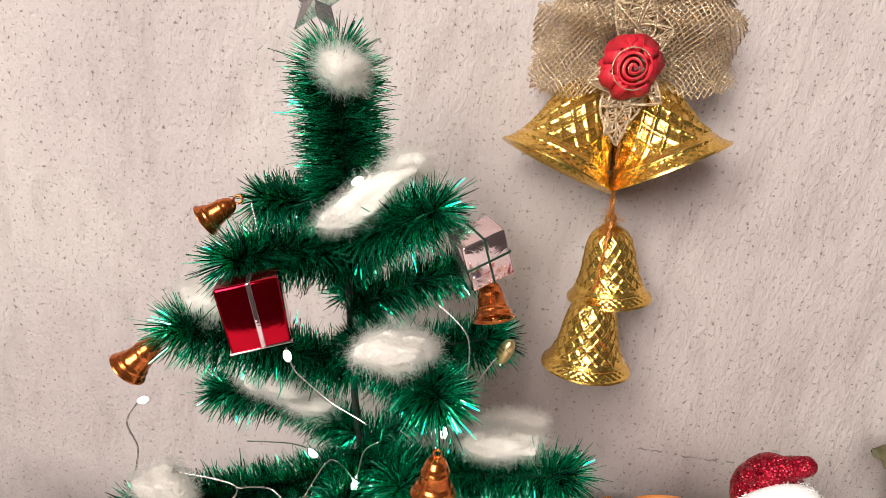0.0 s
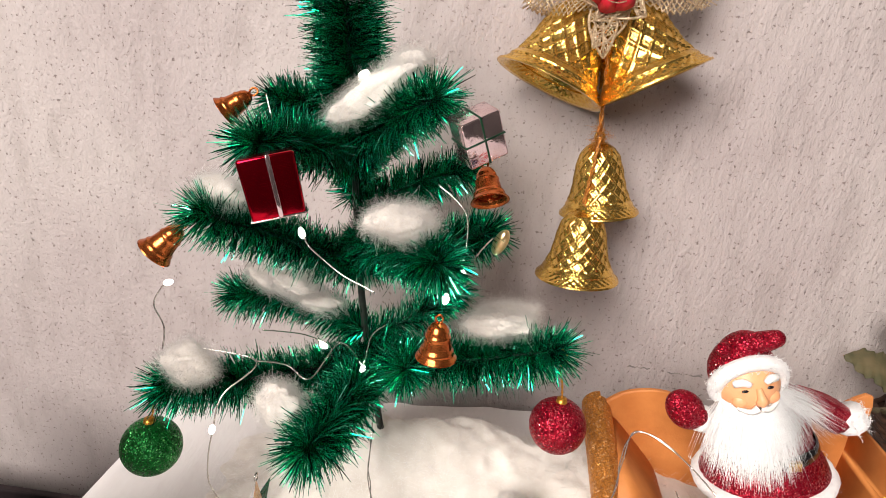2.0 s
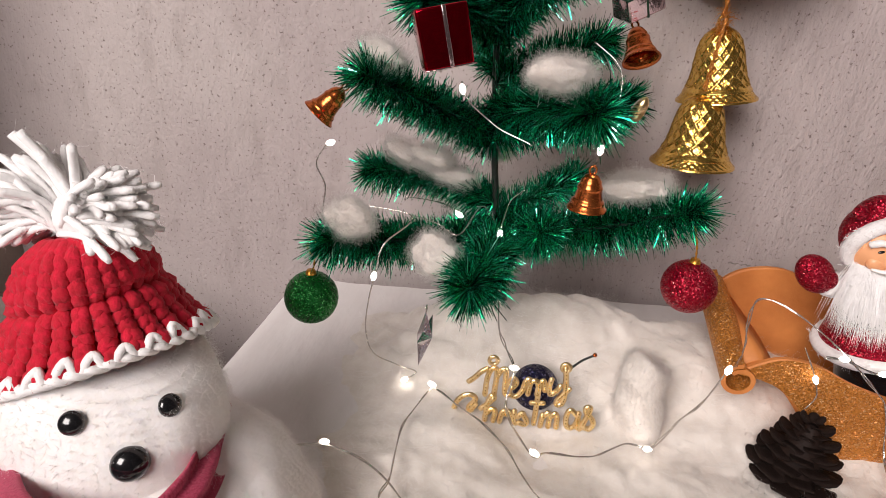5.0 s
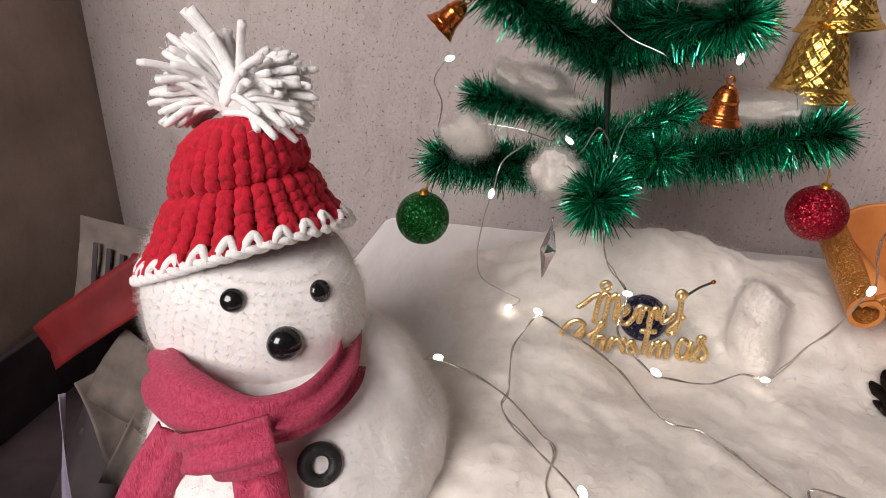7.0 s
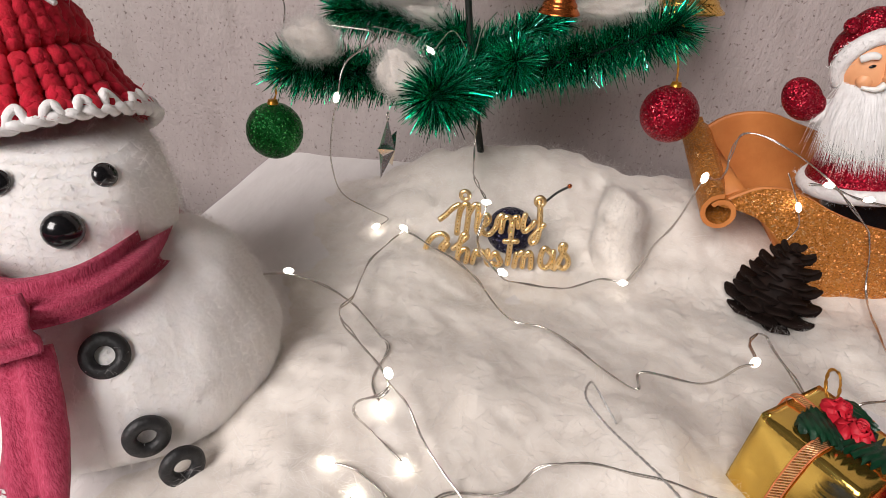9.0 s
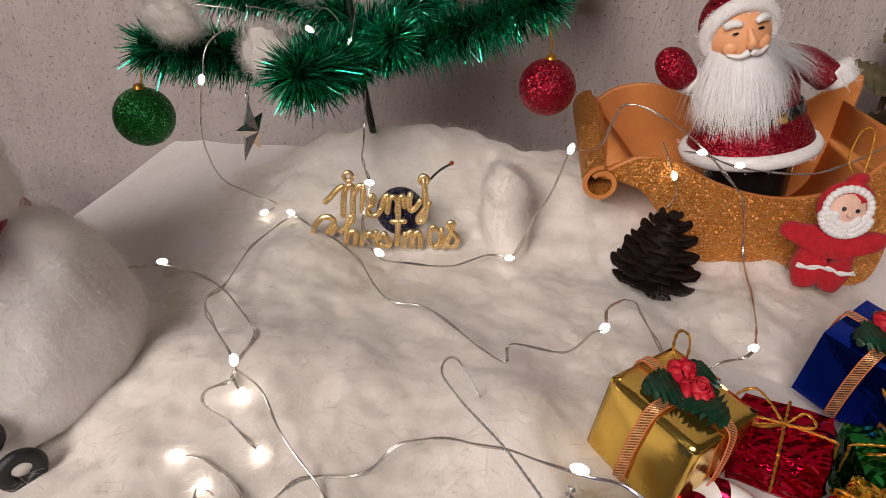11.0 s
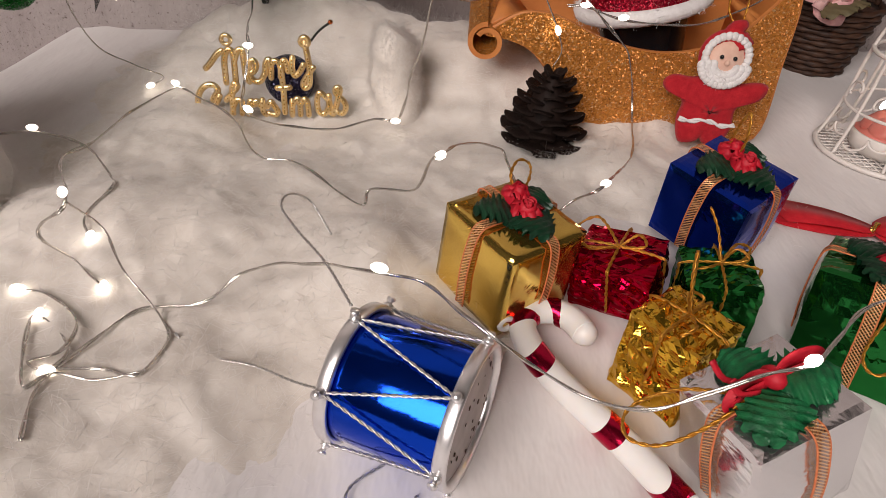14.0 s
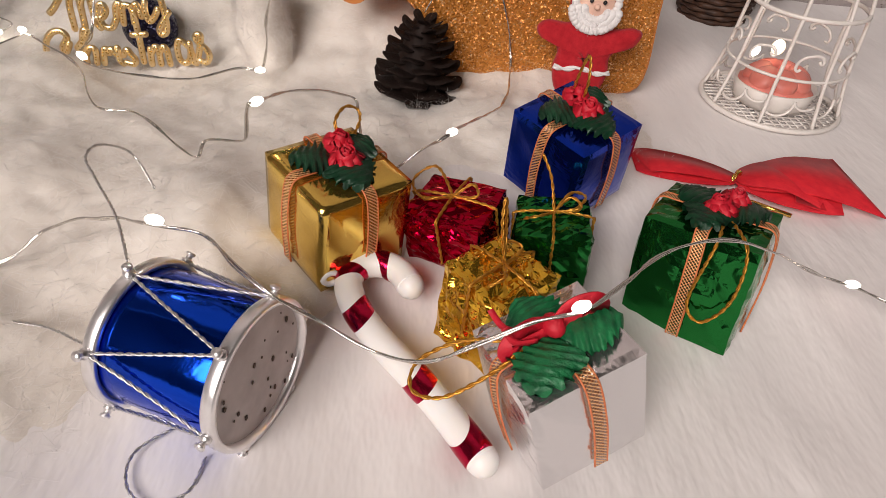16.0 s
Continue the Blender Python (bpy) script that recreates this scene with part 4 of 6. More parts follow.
def santa():
    rng = random.Random(8)
    d = Doll()  # 0 glitter 1 white felt 2 skin 3 black 4 hair 5 gold 6 white paint 7 dark red
    sq = Matrix.Diagonal((1, 0.8, 1, 1))
    d.add(lathe_data([(0.0001, 0), (0.024, 0), (0.027, 0.012), (0.029, 0.03), (0.031, 0.042)], 32, sq), 3)
    d.add(lathe_data([(0.041, 0.046), (0.037, 0.056), (0.032, 0.066), (0.0275, 0.074), (0.026, 0.086), (0.024, 0.098), (0.018, 0.107), (0.012, 0.11)], 40, sq), 0)
    d.add(fur_ring(0.0395, 0.0445, 0.0052, rng), 1)
    d.add(lathe_data([(0.0315, 0.0665), (0.0322, 0.068), (0.0302, 0.074), (0.0288, 0.0745)], 40, sq), 3)
    bx = block(0.008, 0.003, 0.007, 0.0006, pose(0.006, -0.026, 0.0705))
    bx.verts.index_update()
    d.add(([v.co.copy() for v in bx.verts], [tuple(v.index for v in f.verts) for f in bx.faces]), 5)
    bx.free()
    H = pose(-0.017, -0.008, 0.1215, 0, -5, 1) @ Matrix.Diagonal((0.9, 0.9, 0.9, 1))
    d.add(ball(0.0222, H @ Matrix.Diagonal((0.95, 0.9, 0.98, 1))), 2)
    d.add(tube_data(smooth_line([H @ Vector(q) for q in ((0.0005, -0.0188, 0.006), (0.001, -0.0205, 0.001), (0.0012, -0.0215, -0.0022), (0.0012, -0.019, -0.0045))], 4), 0.003, 8, taper=lambda k: 0.55 + 0.75 * k - 0.5 * max(0, k - 0.75) * 2), 2)
    for s in (-1, 1):
        d.add(ball(0.0058, H @ pose(s * 0.0095, -0.0142, -0.0045) @ Matrix.Diagonal((1, 0.75, 0.9, 1))), 2)
        d.add(ball(0.002, H @ pose(s * 0.0078, -0.0182, 0.0048) @ Matrix.Diagonal((1.1, 0.5, 0.5, 1))), 3)
        d.add(tube_data(smooth_line([H @ Vector((s * 0.0045, -0.0196, 0.0098)), H @ Vector((s * 0.0085, -0.0183, 0.0116)), H @ Vector((s * 0.0135, -0.0152, 0.0096))], 4), 0.002, 6, taper=lambda k: 0.75 + 0.5 * math.sin(2.6 * k)), 6)
        d.add(tube_data(smooth_line([H @ Vector((0.001 * s, -0.0206, -0.0078)), H @ Vector((s * 0.006, -0.0204, -0.0098)), H @ Vector((s * 0.013, -0.0168, -0.0078))], 4), 0.0021, 6, taper=lambda k: 1.2 - 0.75 * k), 6)
    # red hood, fur edge round the face, folded point and bobble
    d.add(ball(0.0225, H @ pose(0, 0.005, 0.0055) @ Matrix.Diagonal((0.98, 0.92, 1.02, 1))), 0)
    brim = [H @ Vector((0.0212 * math.cos(a), -0.0035 - 0.008 * max(math.sin(a), 0) + 0.004 * max(-math.sin(a), 0), 0.0015 + 0.0187 * math.sin(a))) for a in [math.radians(-28 + 236 * k / 40) for k in range(41)]]
    tb = tube_data(brim, 0.0047, 9)
    d.add(join(tb, fuzz_data(tb[0], [(Vector(q) - H.translation).normalized() for q in tb[0]], 700, 0.003, 0.0003, rng, 0.6)), 1)
    R0 = (1.0, 0.92, 0.72, 0.46, 0.4, 0.36)
    d.add(tube_data(smooth_line([H @ Vector(q) for q in ((-0.001, 0.004, 0.012), (0.0, 0.003, 0.02), (0.003, 0.001, 0.0255), (0.009, -0.002, 0.0285), (0.0145, -0.005, 0.031), (0.018, -0.006, 0.032))], 5), 0.0148, 16,
                    taper=lambda k: R0[min(int(k * 5), 4)] * (1 - (k * 5 - min(int(k * 5), 4))) + R0[min(int(k * 5), 4) + 1] * (k * 5 - min(int(k * 5), 4))), 0)
    d.add(ball(0.0058, H @ pose(0.018, -0.006, 0.032)), 0)
    d.add(ball(0.0052, H @ pose(-0.0135, -0.003, 0.0285)), 0)
    # arms and mittens
    d.add(tube_data(smooth_line([(-0.018, 0, 0.098), (-0.034, -0.006, 0.094), (-0.045, -0.008, 0.098)], 4), 0.0085, 10), 1)
    d.add(ball(0.0115, pose(-0.053, -0.01, 0.106, 0, -30, 0) @ Matrix.Diagonal((0.95, 0.8, 1.25, 1))), 0)
    d.add(ball(0.005, pose(-0.046, -0.014, 0.103) @ Matrix.Diagonal((1, 0.8, 1.3, 1))), 0)
    d.add(tube_data(smooth_line([(0.016, 0, 0.1), (0.03, -0.004, 0.095), (0.042, -0.006, 0.085)], 4), 0.0095, 10), 0)
    sl = tube_data(smooth_line([(0.044, -0.006, 0.092), (0.049, -0.007, 0.082)], 4), 0.0098, 10)
    d.add(join(sl, fuzz_data(sl[0], [Vector((1, -0.3, 0.2)).normalized()] * len(sl[0]), 300, 0.005, 0.0003, rng, 0.6)), 1)
    # beard: long loose hairs
    vs, fs = [], []
    d.add(ball(0.017, H @ pose(0.001, -0.002, -0.016) @ Matrix.Diagonal((0.95, 0.75, 1.0, 1))), 4)
    for hair in range(2300):
        a = rng.uniform(-1.25, 1.25) if hair < 1900 else rng.uniform(0.9, 1.6)
        p = H @ Vector((0.0185 * math.sin(a), -0.0185 * math.cos(a) * 0.98, rng.uniform(-0.02, -0.0105) + 0.010 * abs(math.sin(a)) ** 2))
        ln = rng.uniform(0.028, 0.05)
        dr = Vector((math.sin(a) * 0.32 + (rng.gauss(0.06, 0.1) if hair < 1900 else rng.uniform(0.3, 1.4)), -math.cos(a) * 0.22 + rng.gauss(0, 0.08), -1)).normalized()
        w = Vector((math.cos(a), math.sin(a), 0)) * 0.00017
        q = p + dr * ln * 0.5 + Vector((math.sin(a), -math.cos(a), 0)) * 0.004
        e = p + dr * ln + Vector((rng.gauss(0, 0.002), rng.gauss(0, 0.001), 0))
        o = len(vs)
        vs += [p - w, p + w, q + w, q - w, e]
        fs += [(o, o + 1, o + 2, o + 3), (o + 3, o + 2, o + 4)]
    d.add((vs, fs), 4)
    return d.done("santa_doll", [G_RED, FELT_WHITE, SKIN, BLACK, YARN_WHITE, GOLD, CANDY, FELT_RED], pose(0.251, 0.445, 0.031, 0, -12, 4) @ Matrix.Diagonal((0.95, 0.95, 0.94, 1)), "white-bearded doll in glittery red suit sitting in a sleigh", "doll")


santa()


def felt_doll():
    rng = random.Random(9)
    d = Doll()  # 0 red 1 white 2 skin 3 black
    body = smooth_line([(-0.011, 0, 0.0), (-0.003, 0, 0.001), (0.0, 0, 0.004), (0.003, 0, 0.001), (0.011, 0, 0.0), (0.0155, 0, 0.012), (0.0145, 0, 0.022), (0.018, 0, 0.027), (0.026, 0, 0.03), (0.029, 0, 0.037), (0.023, 0, 0.039), (0.013, 0, 0.037), (0.0, 0, 0.04), (-0.013, 0, 0.037), (-0.023, 0, 0.037), (-0.028, 0, 0.033), (-0.026, 0, 0.028), (-0.018, 0, 0.026), (-0.0145, 0, 0.021), (-0.0155, 0, 0.012)], 4, True)
    c = Vector((0, 0, 0.02))
    n = len(body)
    vs, fs = [], []
    for y, k in ((-0.0068, 0.05), (-0.0066, 0.45), (-0.0055, 0.8), (-0.004, 0.95), (0, 1.0), (0.004, 0.95), (0.0055, 0.8)):
        vs += [c + (p - c) * k + Vector((0, y, 0)) for p in body]
    for r in range(6):
        fs += [(r * n + i, r * n + (i + 1) % n, (r + 1) * n + (i + 1) % n, (r + 1) * n + i) for i in range(n)]
    fs += [tuple(range(n)), tuple(6 * n + i for i in range(n))[::-1]]
    d.add((vs, fs), 0)
    belt = [(-0.0155 + 0.031 * k / 10, -0.0066, 0.0145 - 0.001 * math.sin(k)) for k in range(11)]
    d.add(cord_data(belt, 0.0014), 1)
    d.add(ball(0.0135, pose(0, 0, 0.05) @ Matrix.Diagonal((1, 0.55, 1.05, 1))), 0)
    d.add(ball(0.01, pose(0, -0.0035, 0.0495) @ Matrix.Diagonal((1, 0.55, 1, 1))), 2)
    d.add(tube_data(smooth_line([(0.005, 0.001, 0.056), (0.002, 0, 0.064), (0.007, 0.001, 0.068)], 4), 0.009, 10, taper=lambda k: 1 - 0.8 * k), 0)
    ring = [(0.0112 * math.cos(a), -0.006, 0.0505 + 0.0108 * math.sin(a)) for a in [-0.3 + k * 0.26 for k in range(15)]]
    for p in ring:
        d.add(ball(0.0023, pose(*p), 8, 6), 1)
    P, N = [], []
    for k in range(60):
        a = math.pi + k / 59 * math.pi
        for rr in (0.006, 0.009, 0.012):
            P.append(Vector((rr * math.cos(a), -0.007, 0.046 + rr * 0.85 * math.sin(a))))
            N.append(Vector((math.cos(a) * 0.6, -0.5, math.sin(a) * 0.6)))
    for p in P[::4]:
        d.add(ball(0.0026, pose(*p), 8, 6), 1)
    d.add(fuzz_data(P, N, 400, 0.004, 0.0004, rng, 0.4), 1)
    for s in (-1, 1):
        d.add(ball(0.0012, pose(s * 0.0035, -0.0092, 0.0505), 8, 6), 3)
    d.add(ball(0.0016, pose(0, -0.0095, 0.0478), 8, 6), 2)
    loop = smooth_line([(0.004, 0.003, 0.064), (-0.004, 0.004, 0.074), (-0.003, 0.005, 0.09), (0.003, 0.005, 0.092), (0.005, 0.004, 0.08), (0.005, 0.003, 0.066)], 5)
    d.add(cord_data(loop, 0.0006), 4)
    return d.done("felt_doll", [FELT_RED, FELT_WHITE, FELT_SKIN, BLACK, CORD], pose(0.2735, 0.376, 0.012, -10, 3, -6), "small red felt doll with white beard leaning on the sleigh", "doll")


felt_doll()

# ---- pine cone ----
pc = thing("pine_cone", pose(0.183, 0.381, ground(0.183, 0.381) - 0.003, 0, 4, 0), "dark brown open pine cone standing on cotton wool", "pine cone")
part("core", lathe([(0.0001, 0), (0.014, 0.003), (0.015, 0.015), (0.010, 0.034), (0.003, 0.045)], 14), CONE, pc)


def scale_mesh():
    vs, fs = [], []
    for i in range(5):
        u = i / 4
        w = 0.55 * (0.35 + 0.65 * math.sin(math.pi * (0.15 + 0.62 * u)))
        for k in range(5):
            v = (k - 2) / 2
            vs.append((u * (1 - 0.12 * v * v), v * w, 0.22 * u * u - 0.16 * v * v * u + (0.06 if u == 1 else 0)))
    m = len(vs)
    vs += [(x, y * 0.96, z - 0.1) for x, y, z in vs]
    for i in range(4):
        for k in range(4):
            a = i * 5 + k
            fs += [(a, a + 1, a + 6, a + 5), (m + a, m + a + 5, m + a + 6, m + a + 1)]
    rim = [0, 1, 2, 3, 4, 9, 14, 19, 24, 23, 22, 21, 20, 15, 10, 5]
    for a, b in zip(rim, rim[1:] + rim[:1]):
        fs.append((a, m + a, m + b, b))
    me = raw(vs, fs)
    me.shade_smooth()
    return me


SCALE = scale_mesh()
for k in range(52):
    h = k / 51
    z = 0.004 + 0.043 * h
    R = 0.0255 * (1 - h) ** 0.62 * (0.72 + 0.6 * min(h * 3, 0.47)) + 0.0035
    a = k * 2.39996
    s = part("scale", SCALE, CONE, pc)
    ln = max(R - 0.003 * (1 - h), 0.0045)
    s.matrix_basis = pose(0.003 * math.cos(a), 0.003 * math.sin(a), z, 0, 0, math.degrees(a)) @ pose(0, 0, 0, 0, 6 - 38 * h ** 2.4, 0) @ Matrix.Diagonal((ln, ln * 0.66, ln * 0.62, 1))

# ---- the lettered sign, the dark ball behind it and the twig ----
sign = thing("christmas_sign", pose(0.02, 0.381, 0.0025, -5, 0, 4), "gold plastic sign reading Merry Christmas standing in cotton wool", "sign")


def stroke(path):
    """A moulded gold stroke with raised dots along its middle; the path is in tenths of a millimetre."""
    line = smooth_line([(x / 1e4, 0, (505 - (505 - z) * 1.15) / 1e4) for x, z in path], 6)
    body = moved(tube_data(line, 0.0018, 10), Matrix.Diagonal((1, 0.75, 1, 1)))
    caps = [ball(0.0018, Matrix.Translation(p) @ Matrix.Diagonal((1, 0.75, 1, 1)), 10, 6) for p in (line[0], line[-1])]
    dots, gone = [], 0.0
    for p, q in zip(line, line[1:]):
        gone += (q - p).length
        if gone > 0.0013:
            gone = 0.0
            dots.append(ball(0.00052, Matrix.Translation(q + Vector((0, -0.0012, 0))), 6, 4))
    return join(body, *caps), join(*dots) if dots else None


WORDS = {
    "Merry": [((-343, 361), (-315, 384), (-272, 430), (-240, 450)), ((-236, 291), (-232, 396), (-212, 450), (-186, 455), (-176, 420), (-180, 300)), ((-178, 396), (-151, 452), (-124, 455), (-120, 400), (-118, 325), (-100, 300)),
              ((-112, 345), (-72, 352), (-50, 385), (-66, 408), (-88, 392), (-94, 345), (-77, 308), (-38, 304), (-5, 346)), ((-5, 346), (4, 396), (24, 416), (34, 396), (28, 325)), ((28, 385), (52, 409), (76, 406)),
              ((76, 406), (88, 380), (84, 330)), ((84, 385), (110, 416), (122, 396), (128, 360)), ((160, 430), (153, 380), (166, 340), (196, 360), (220, 396)), ((236, 505), (245, 450), (254, 380), (248, 300), (220, 278), (212, 306), (262, 370), (275, 384))],
    "Christmas": [((-287, 221), (-315, 180), (-328, 200), (-292, 249), (-315, 276), (-362, 270), (-405, 228), (-424, 160), (-420, 104), (-394, 75), (-366, 94)), ((-250, 200), (-205, 242), (-174, 276), (-194, 286), (-212, 240), (-220, 130)),
                  ((-220, 158), (-190, 200), (-160, 193), (-166, 130)), ((-126, 130), (-116, 186), (-102, 200), (-88, 180)), ((-108, 178), (-72, 200), (-55, 178)), ((-38, 207), (-40, 150), (-24, 130)),
                  ((-14, 172), (11, 200), (26, 180), (46, 150), (32, 130), (-4, 136)), ((90, 396), (92, 256), (90, 144)), ((58, 272), (130, 278)), ((132, 133), (138, 207)), ((138, 186), (168, 221), (182, 200), (182, 136)),
                  ((182, 186), (211, 221), (228, 200), (232, 136)), ((346, 228), (304, 256), (286, 214), (292, 158), (325, 144), (352, 178), (358, 242)), ((358, 214), (364, 150)), ((378, 144), (402, 200), (424, 277), (402, 284), (400, 256), (445, 214), (456, 180), (434, 150), (402, 158))],
}
for text, strokes in WORDS.items():
    made = [stroke(p) for p in strokes]
    word = part("word", bm_raw(*join(*[a for a, b in made])), PALEGOLD, sign, "gold letters " + text)
    part("beading", bm_raw(*join(*[b for a, b in made if b])), GOLD, word)["kind"] = "stuff"
for x, z in ((-0.0207, 0.0505), (0.0235, 0.0512)):
    part("ring", tube([(x + 0.0026 * math.cos(k * 0.4488), 0, z + 0.0026 * math.sin(k * 0.4488)) for k in range(14)], 0.0013, 8, True), PALEGOLD, sign)
nb = thing("bauble", pose(0.0275, 0.404, 0.0235), "dark navy glitter ball half sunk behind the gold sign", "bauble")
part("ball", bm_raw(*ball(0.015, None, 32, 20)), G_NAVY, nb)
tw = thing("twig", pose(0.048, 0.388, 0.057), "short dark stalk with a red bead tip", "twig")
part("stalk", tube(smooth_line([(-0.002, 0, -0.004), (0.004, 0, 0.003), (0.01, 0, 0.0075)], 4), 0.0007, 6), TRUNK, tw)
part("tip", bm_raw(*ball(0.0014, pose(0.0105, 0, 0.008), 8, 6)), COPPER, tw, "red-brown bead")
roll = thing("cotton_tuft", pose(0.0935, 0.4, 0.003), "upright roll of white cotton wool standing as a snowdrift", "cotton wool", "cotton tufts")
rr_ = random.Random(90)
rv, rf = tube_data(smooth_line([(0.004, 0, -0.004), (0.002, 0, 0.012), (-0.001, 0.001, 0.028), (-0.001, 0.002, 0.042), (0.001, 0.004, 0.051), (0.0025, 0.005, 0.054)], 6), 0.0135, 28, taper=lambda k: 1.12 - 0.25 * k if k < 0.8 else 0.92 * math.sqrt(max(1 - ((k - 0.8) / 0.205) ** 2, 0.001)))
rv = [Vector(v) + Vector((1, 1, 0.4)) * 0.0022 * noise.noise(Vector(v) * 70) for v in rv]
part("wool", bm_raw(rv, rf), COTTON, roll)
part("fuzz", raw(*fuzz_data(rv, [Vector((v.x, v.y, 0.002)).normalized() for v in rv], 14000, 0.0065, 0.00007, rr_, 0.8, 0.9)), FIBRE, roll)["kind"] = "stuff"

# ---- gifts ----
def leaf_data(ln, wd, m, teeth=9):
    """A crinkled cloth leaf with a notched rim."""
    vs, fs = [], []
    n = 34
    for i in range(n + 1):
        u = i / n
        w = wd * math.sin(math.pi * u ** 0.8) ** 0.7 * (1 + 0.12 * math.sin(u * teeth * 2 * math.pi))
        for k in range(-3, 4):
            v = k / 3
            vs.append(Vector((ln * u, w * v, 0.10 * ln * math.sin(math.pi * u) + 0.0013 * math.sin(u * 46 + abs(v) * 5) * abs(v) - 0.0018 * v * v)))
    m2 = len(vs)
    vs += [v + Vector((0, 0, -0.0005)) for v in vs]
    for i in range(n):
        for k in range(6):
            a = i * 7 + k
            fs += [(a, a + 1, a + 8, a + 7), (m2 + a, m2 + a + 7, m2 + a + 8, m2 + a + 1)]
    return moved((vs, fs), m)


def wrapped(sx, sy, sz, crush, seed):
    """A wrapped box: slightly swollen faces and folded, uneven corners."""
    bm = bmesh.new()
    bmesh.ops.create_cube(bm, size=1)
    bmesh.ops.subdivide_edges(bm, edges=bm.edges[:], cuts=11, use_grid_fill=True)
    rng = Vector((seed * 2.3, seed * 0.7, seed * 1.9))
    for v in bm.verts:
        c = v.co.copy()
        n = noise.noise(c * 3.1 + rng)
        n2 = noise.noise(c * 9.0 + rng) if crush > 0.3 else 0
        big = max(abs(c.x), abs(c.y), abs(c.z))
        lens = [abs(q) > 0.47 for q in c]
        rnd = 0.985 if sum(lens) >= 2 else 1.0
        c = Vector((c.x * sx, c.y * sy, c.z * sz)) * rnd
        axis = max(range(3), key=lambda q: abs(v.co[q]))
        nrm = Vector((0, 0, 0))
        nrm[axis] = math.copysign(1, v.co[axis])
        inside = 1 - max(abs(v.co[q]) for q in range(3) if q != axis) * 2
        c += nrm * (0.0012 * inside + (0.0016 * n + 0.0016 * n2) * crush) * (1 if inside > 0.02 else 0.5)
        v.co = c + Vector((0, 0, sz / 2))
    return bm


def gift(loc, size, rz, film, label, crush=0.4, seed=1, tilt=(0, 0), ribbon=True, posy="rose", cord=(), leaves=((20, 1.0), (150, 0.95), (265, 1.0)), leaf_mat=None):
    sx, sy, sz = size
    g = thing("gift_box", pose(*loc, tilt[0], tilt[1], rz), label, "gift box", "gifts on the cloth")
    part("box", wrapped(sx, sy, sz, crush, seed), film, g, smooth=crush < 0.3)
    if ribbon:
        w = 0.0042
        for ax in (0, 1):
            for sgn in (-1, 1):
                s = (sx if ax == 0 else sy) / 2 * sgn
                pts = [(s * 0.25, 0, sz + 0.0016), (s * 0.7, 0, sz + 0.0019), (s * 0.99, 0, sz + 0.0012), (s + sgn * 0.0018, 0.0005, sz * 0.88), (s + sgn * 0.0026, 0.001, sz * 0.5), (s + sgn * 0.0016, 0.001, 0.0015)]
                if ax == 1:
                    pts = [(y, x, z) for x, y, z in pts]
                hint = (lambda k, q=ax, sg=sgn: Vector((sg * min(k * 2.2, 1), 0, 1 - min(k * 2.2, 1) + 0.02)) if q == 0 else Vector((0, sg * min(k * 2.2, 1), 1 - min(k * 2.2, 1) + 0.02)))
                r = part("ribbon", bm_raw(*strip_data(smooth_line(pts, 5), w, hint, 0.0004)), RIBBON, g, "woven copper-gold mesh ribbon", smooth=False)
                edge = smooth_line(pts, 5)
                for e in (-1, 1):
                    off = Vector((0, e * w / 2, 0)) if ax == 0 else Vector((e * w / 2, 0, 0))
                    part("edging", tube([p + off for p in edge], 0.00034, 5), ORANGE, r)
    for k, (a, s) in enumerate(leaves):
        part("leaf", bm_raw(*leaf_data(0.0185 * s, 0.0092 * s, pose(0, 0, sz + 0.0028, 0, -4, a))), leaf_mat or LEAF, g, "dark green crinkled cloth leaf")
    if posy == "rose":
        for k, (x, y, r) in enumerate(((0.001, -0.003, 0.0066), (0.004, 0.006, 0.0055))):
            part("flower", bm_raw(*rose_data(r, 2.2, pose(x, y, sz + 0.0032 + 0.0014 * k, 8, -10, k * 70), seed + k, r * 1.3)), ROSE, g, "small red ribbon rose")
    elif posy == "bow":
        for sgn in (-1, 1):
            lp = smooth_line([(0, 0, sz + 0.006), (sgn * 0.006, 0.001, sz + 0.0085), (sgn * 0.012, 0, sz + 0.0075), (sgn * 0.0125, -0.001, sz + 0.0045), (sgn * 0.006, 0, sz + 0.0036), (0, 0, sz + 0.005)], 5)
            part("bow_loop", bm_raw(*strip_data(lp, lambda k: 0.0045 + 0.0045 * math.sin(math.pi * k), (0, 1, 0.05), 0.0004)), ROSE, g, "red ribbon loop")
        for sgn in (-1, 1):
            part("bow_end", bm_raw(*strip_data(smooth_line([(-0.006, sgn * 0.002, sz + 0.006), (-0.012, sgn * 0.003 + 0.002, sz + 0.008), (-0.014, sgn * 0.004 + 0.004, sz + 0.014)], 4), 0.0018, (0, 1, 0), 0.0004)), ROSE, g, "red ribbon end")
        part("bow_knot", bm_raw(*ball(0.0032, pose(0, 0, sz + 0.0065), 12, 8, (1, 1.3, 1))), ROSE, g)
    for c in cord:
        part("cord", bm_raw(*cord_data(smooth_line(c, 7), 0.00062)), CORD, g, "twisted gold cord")
    return g


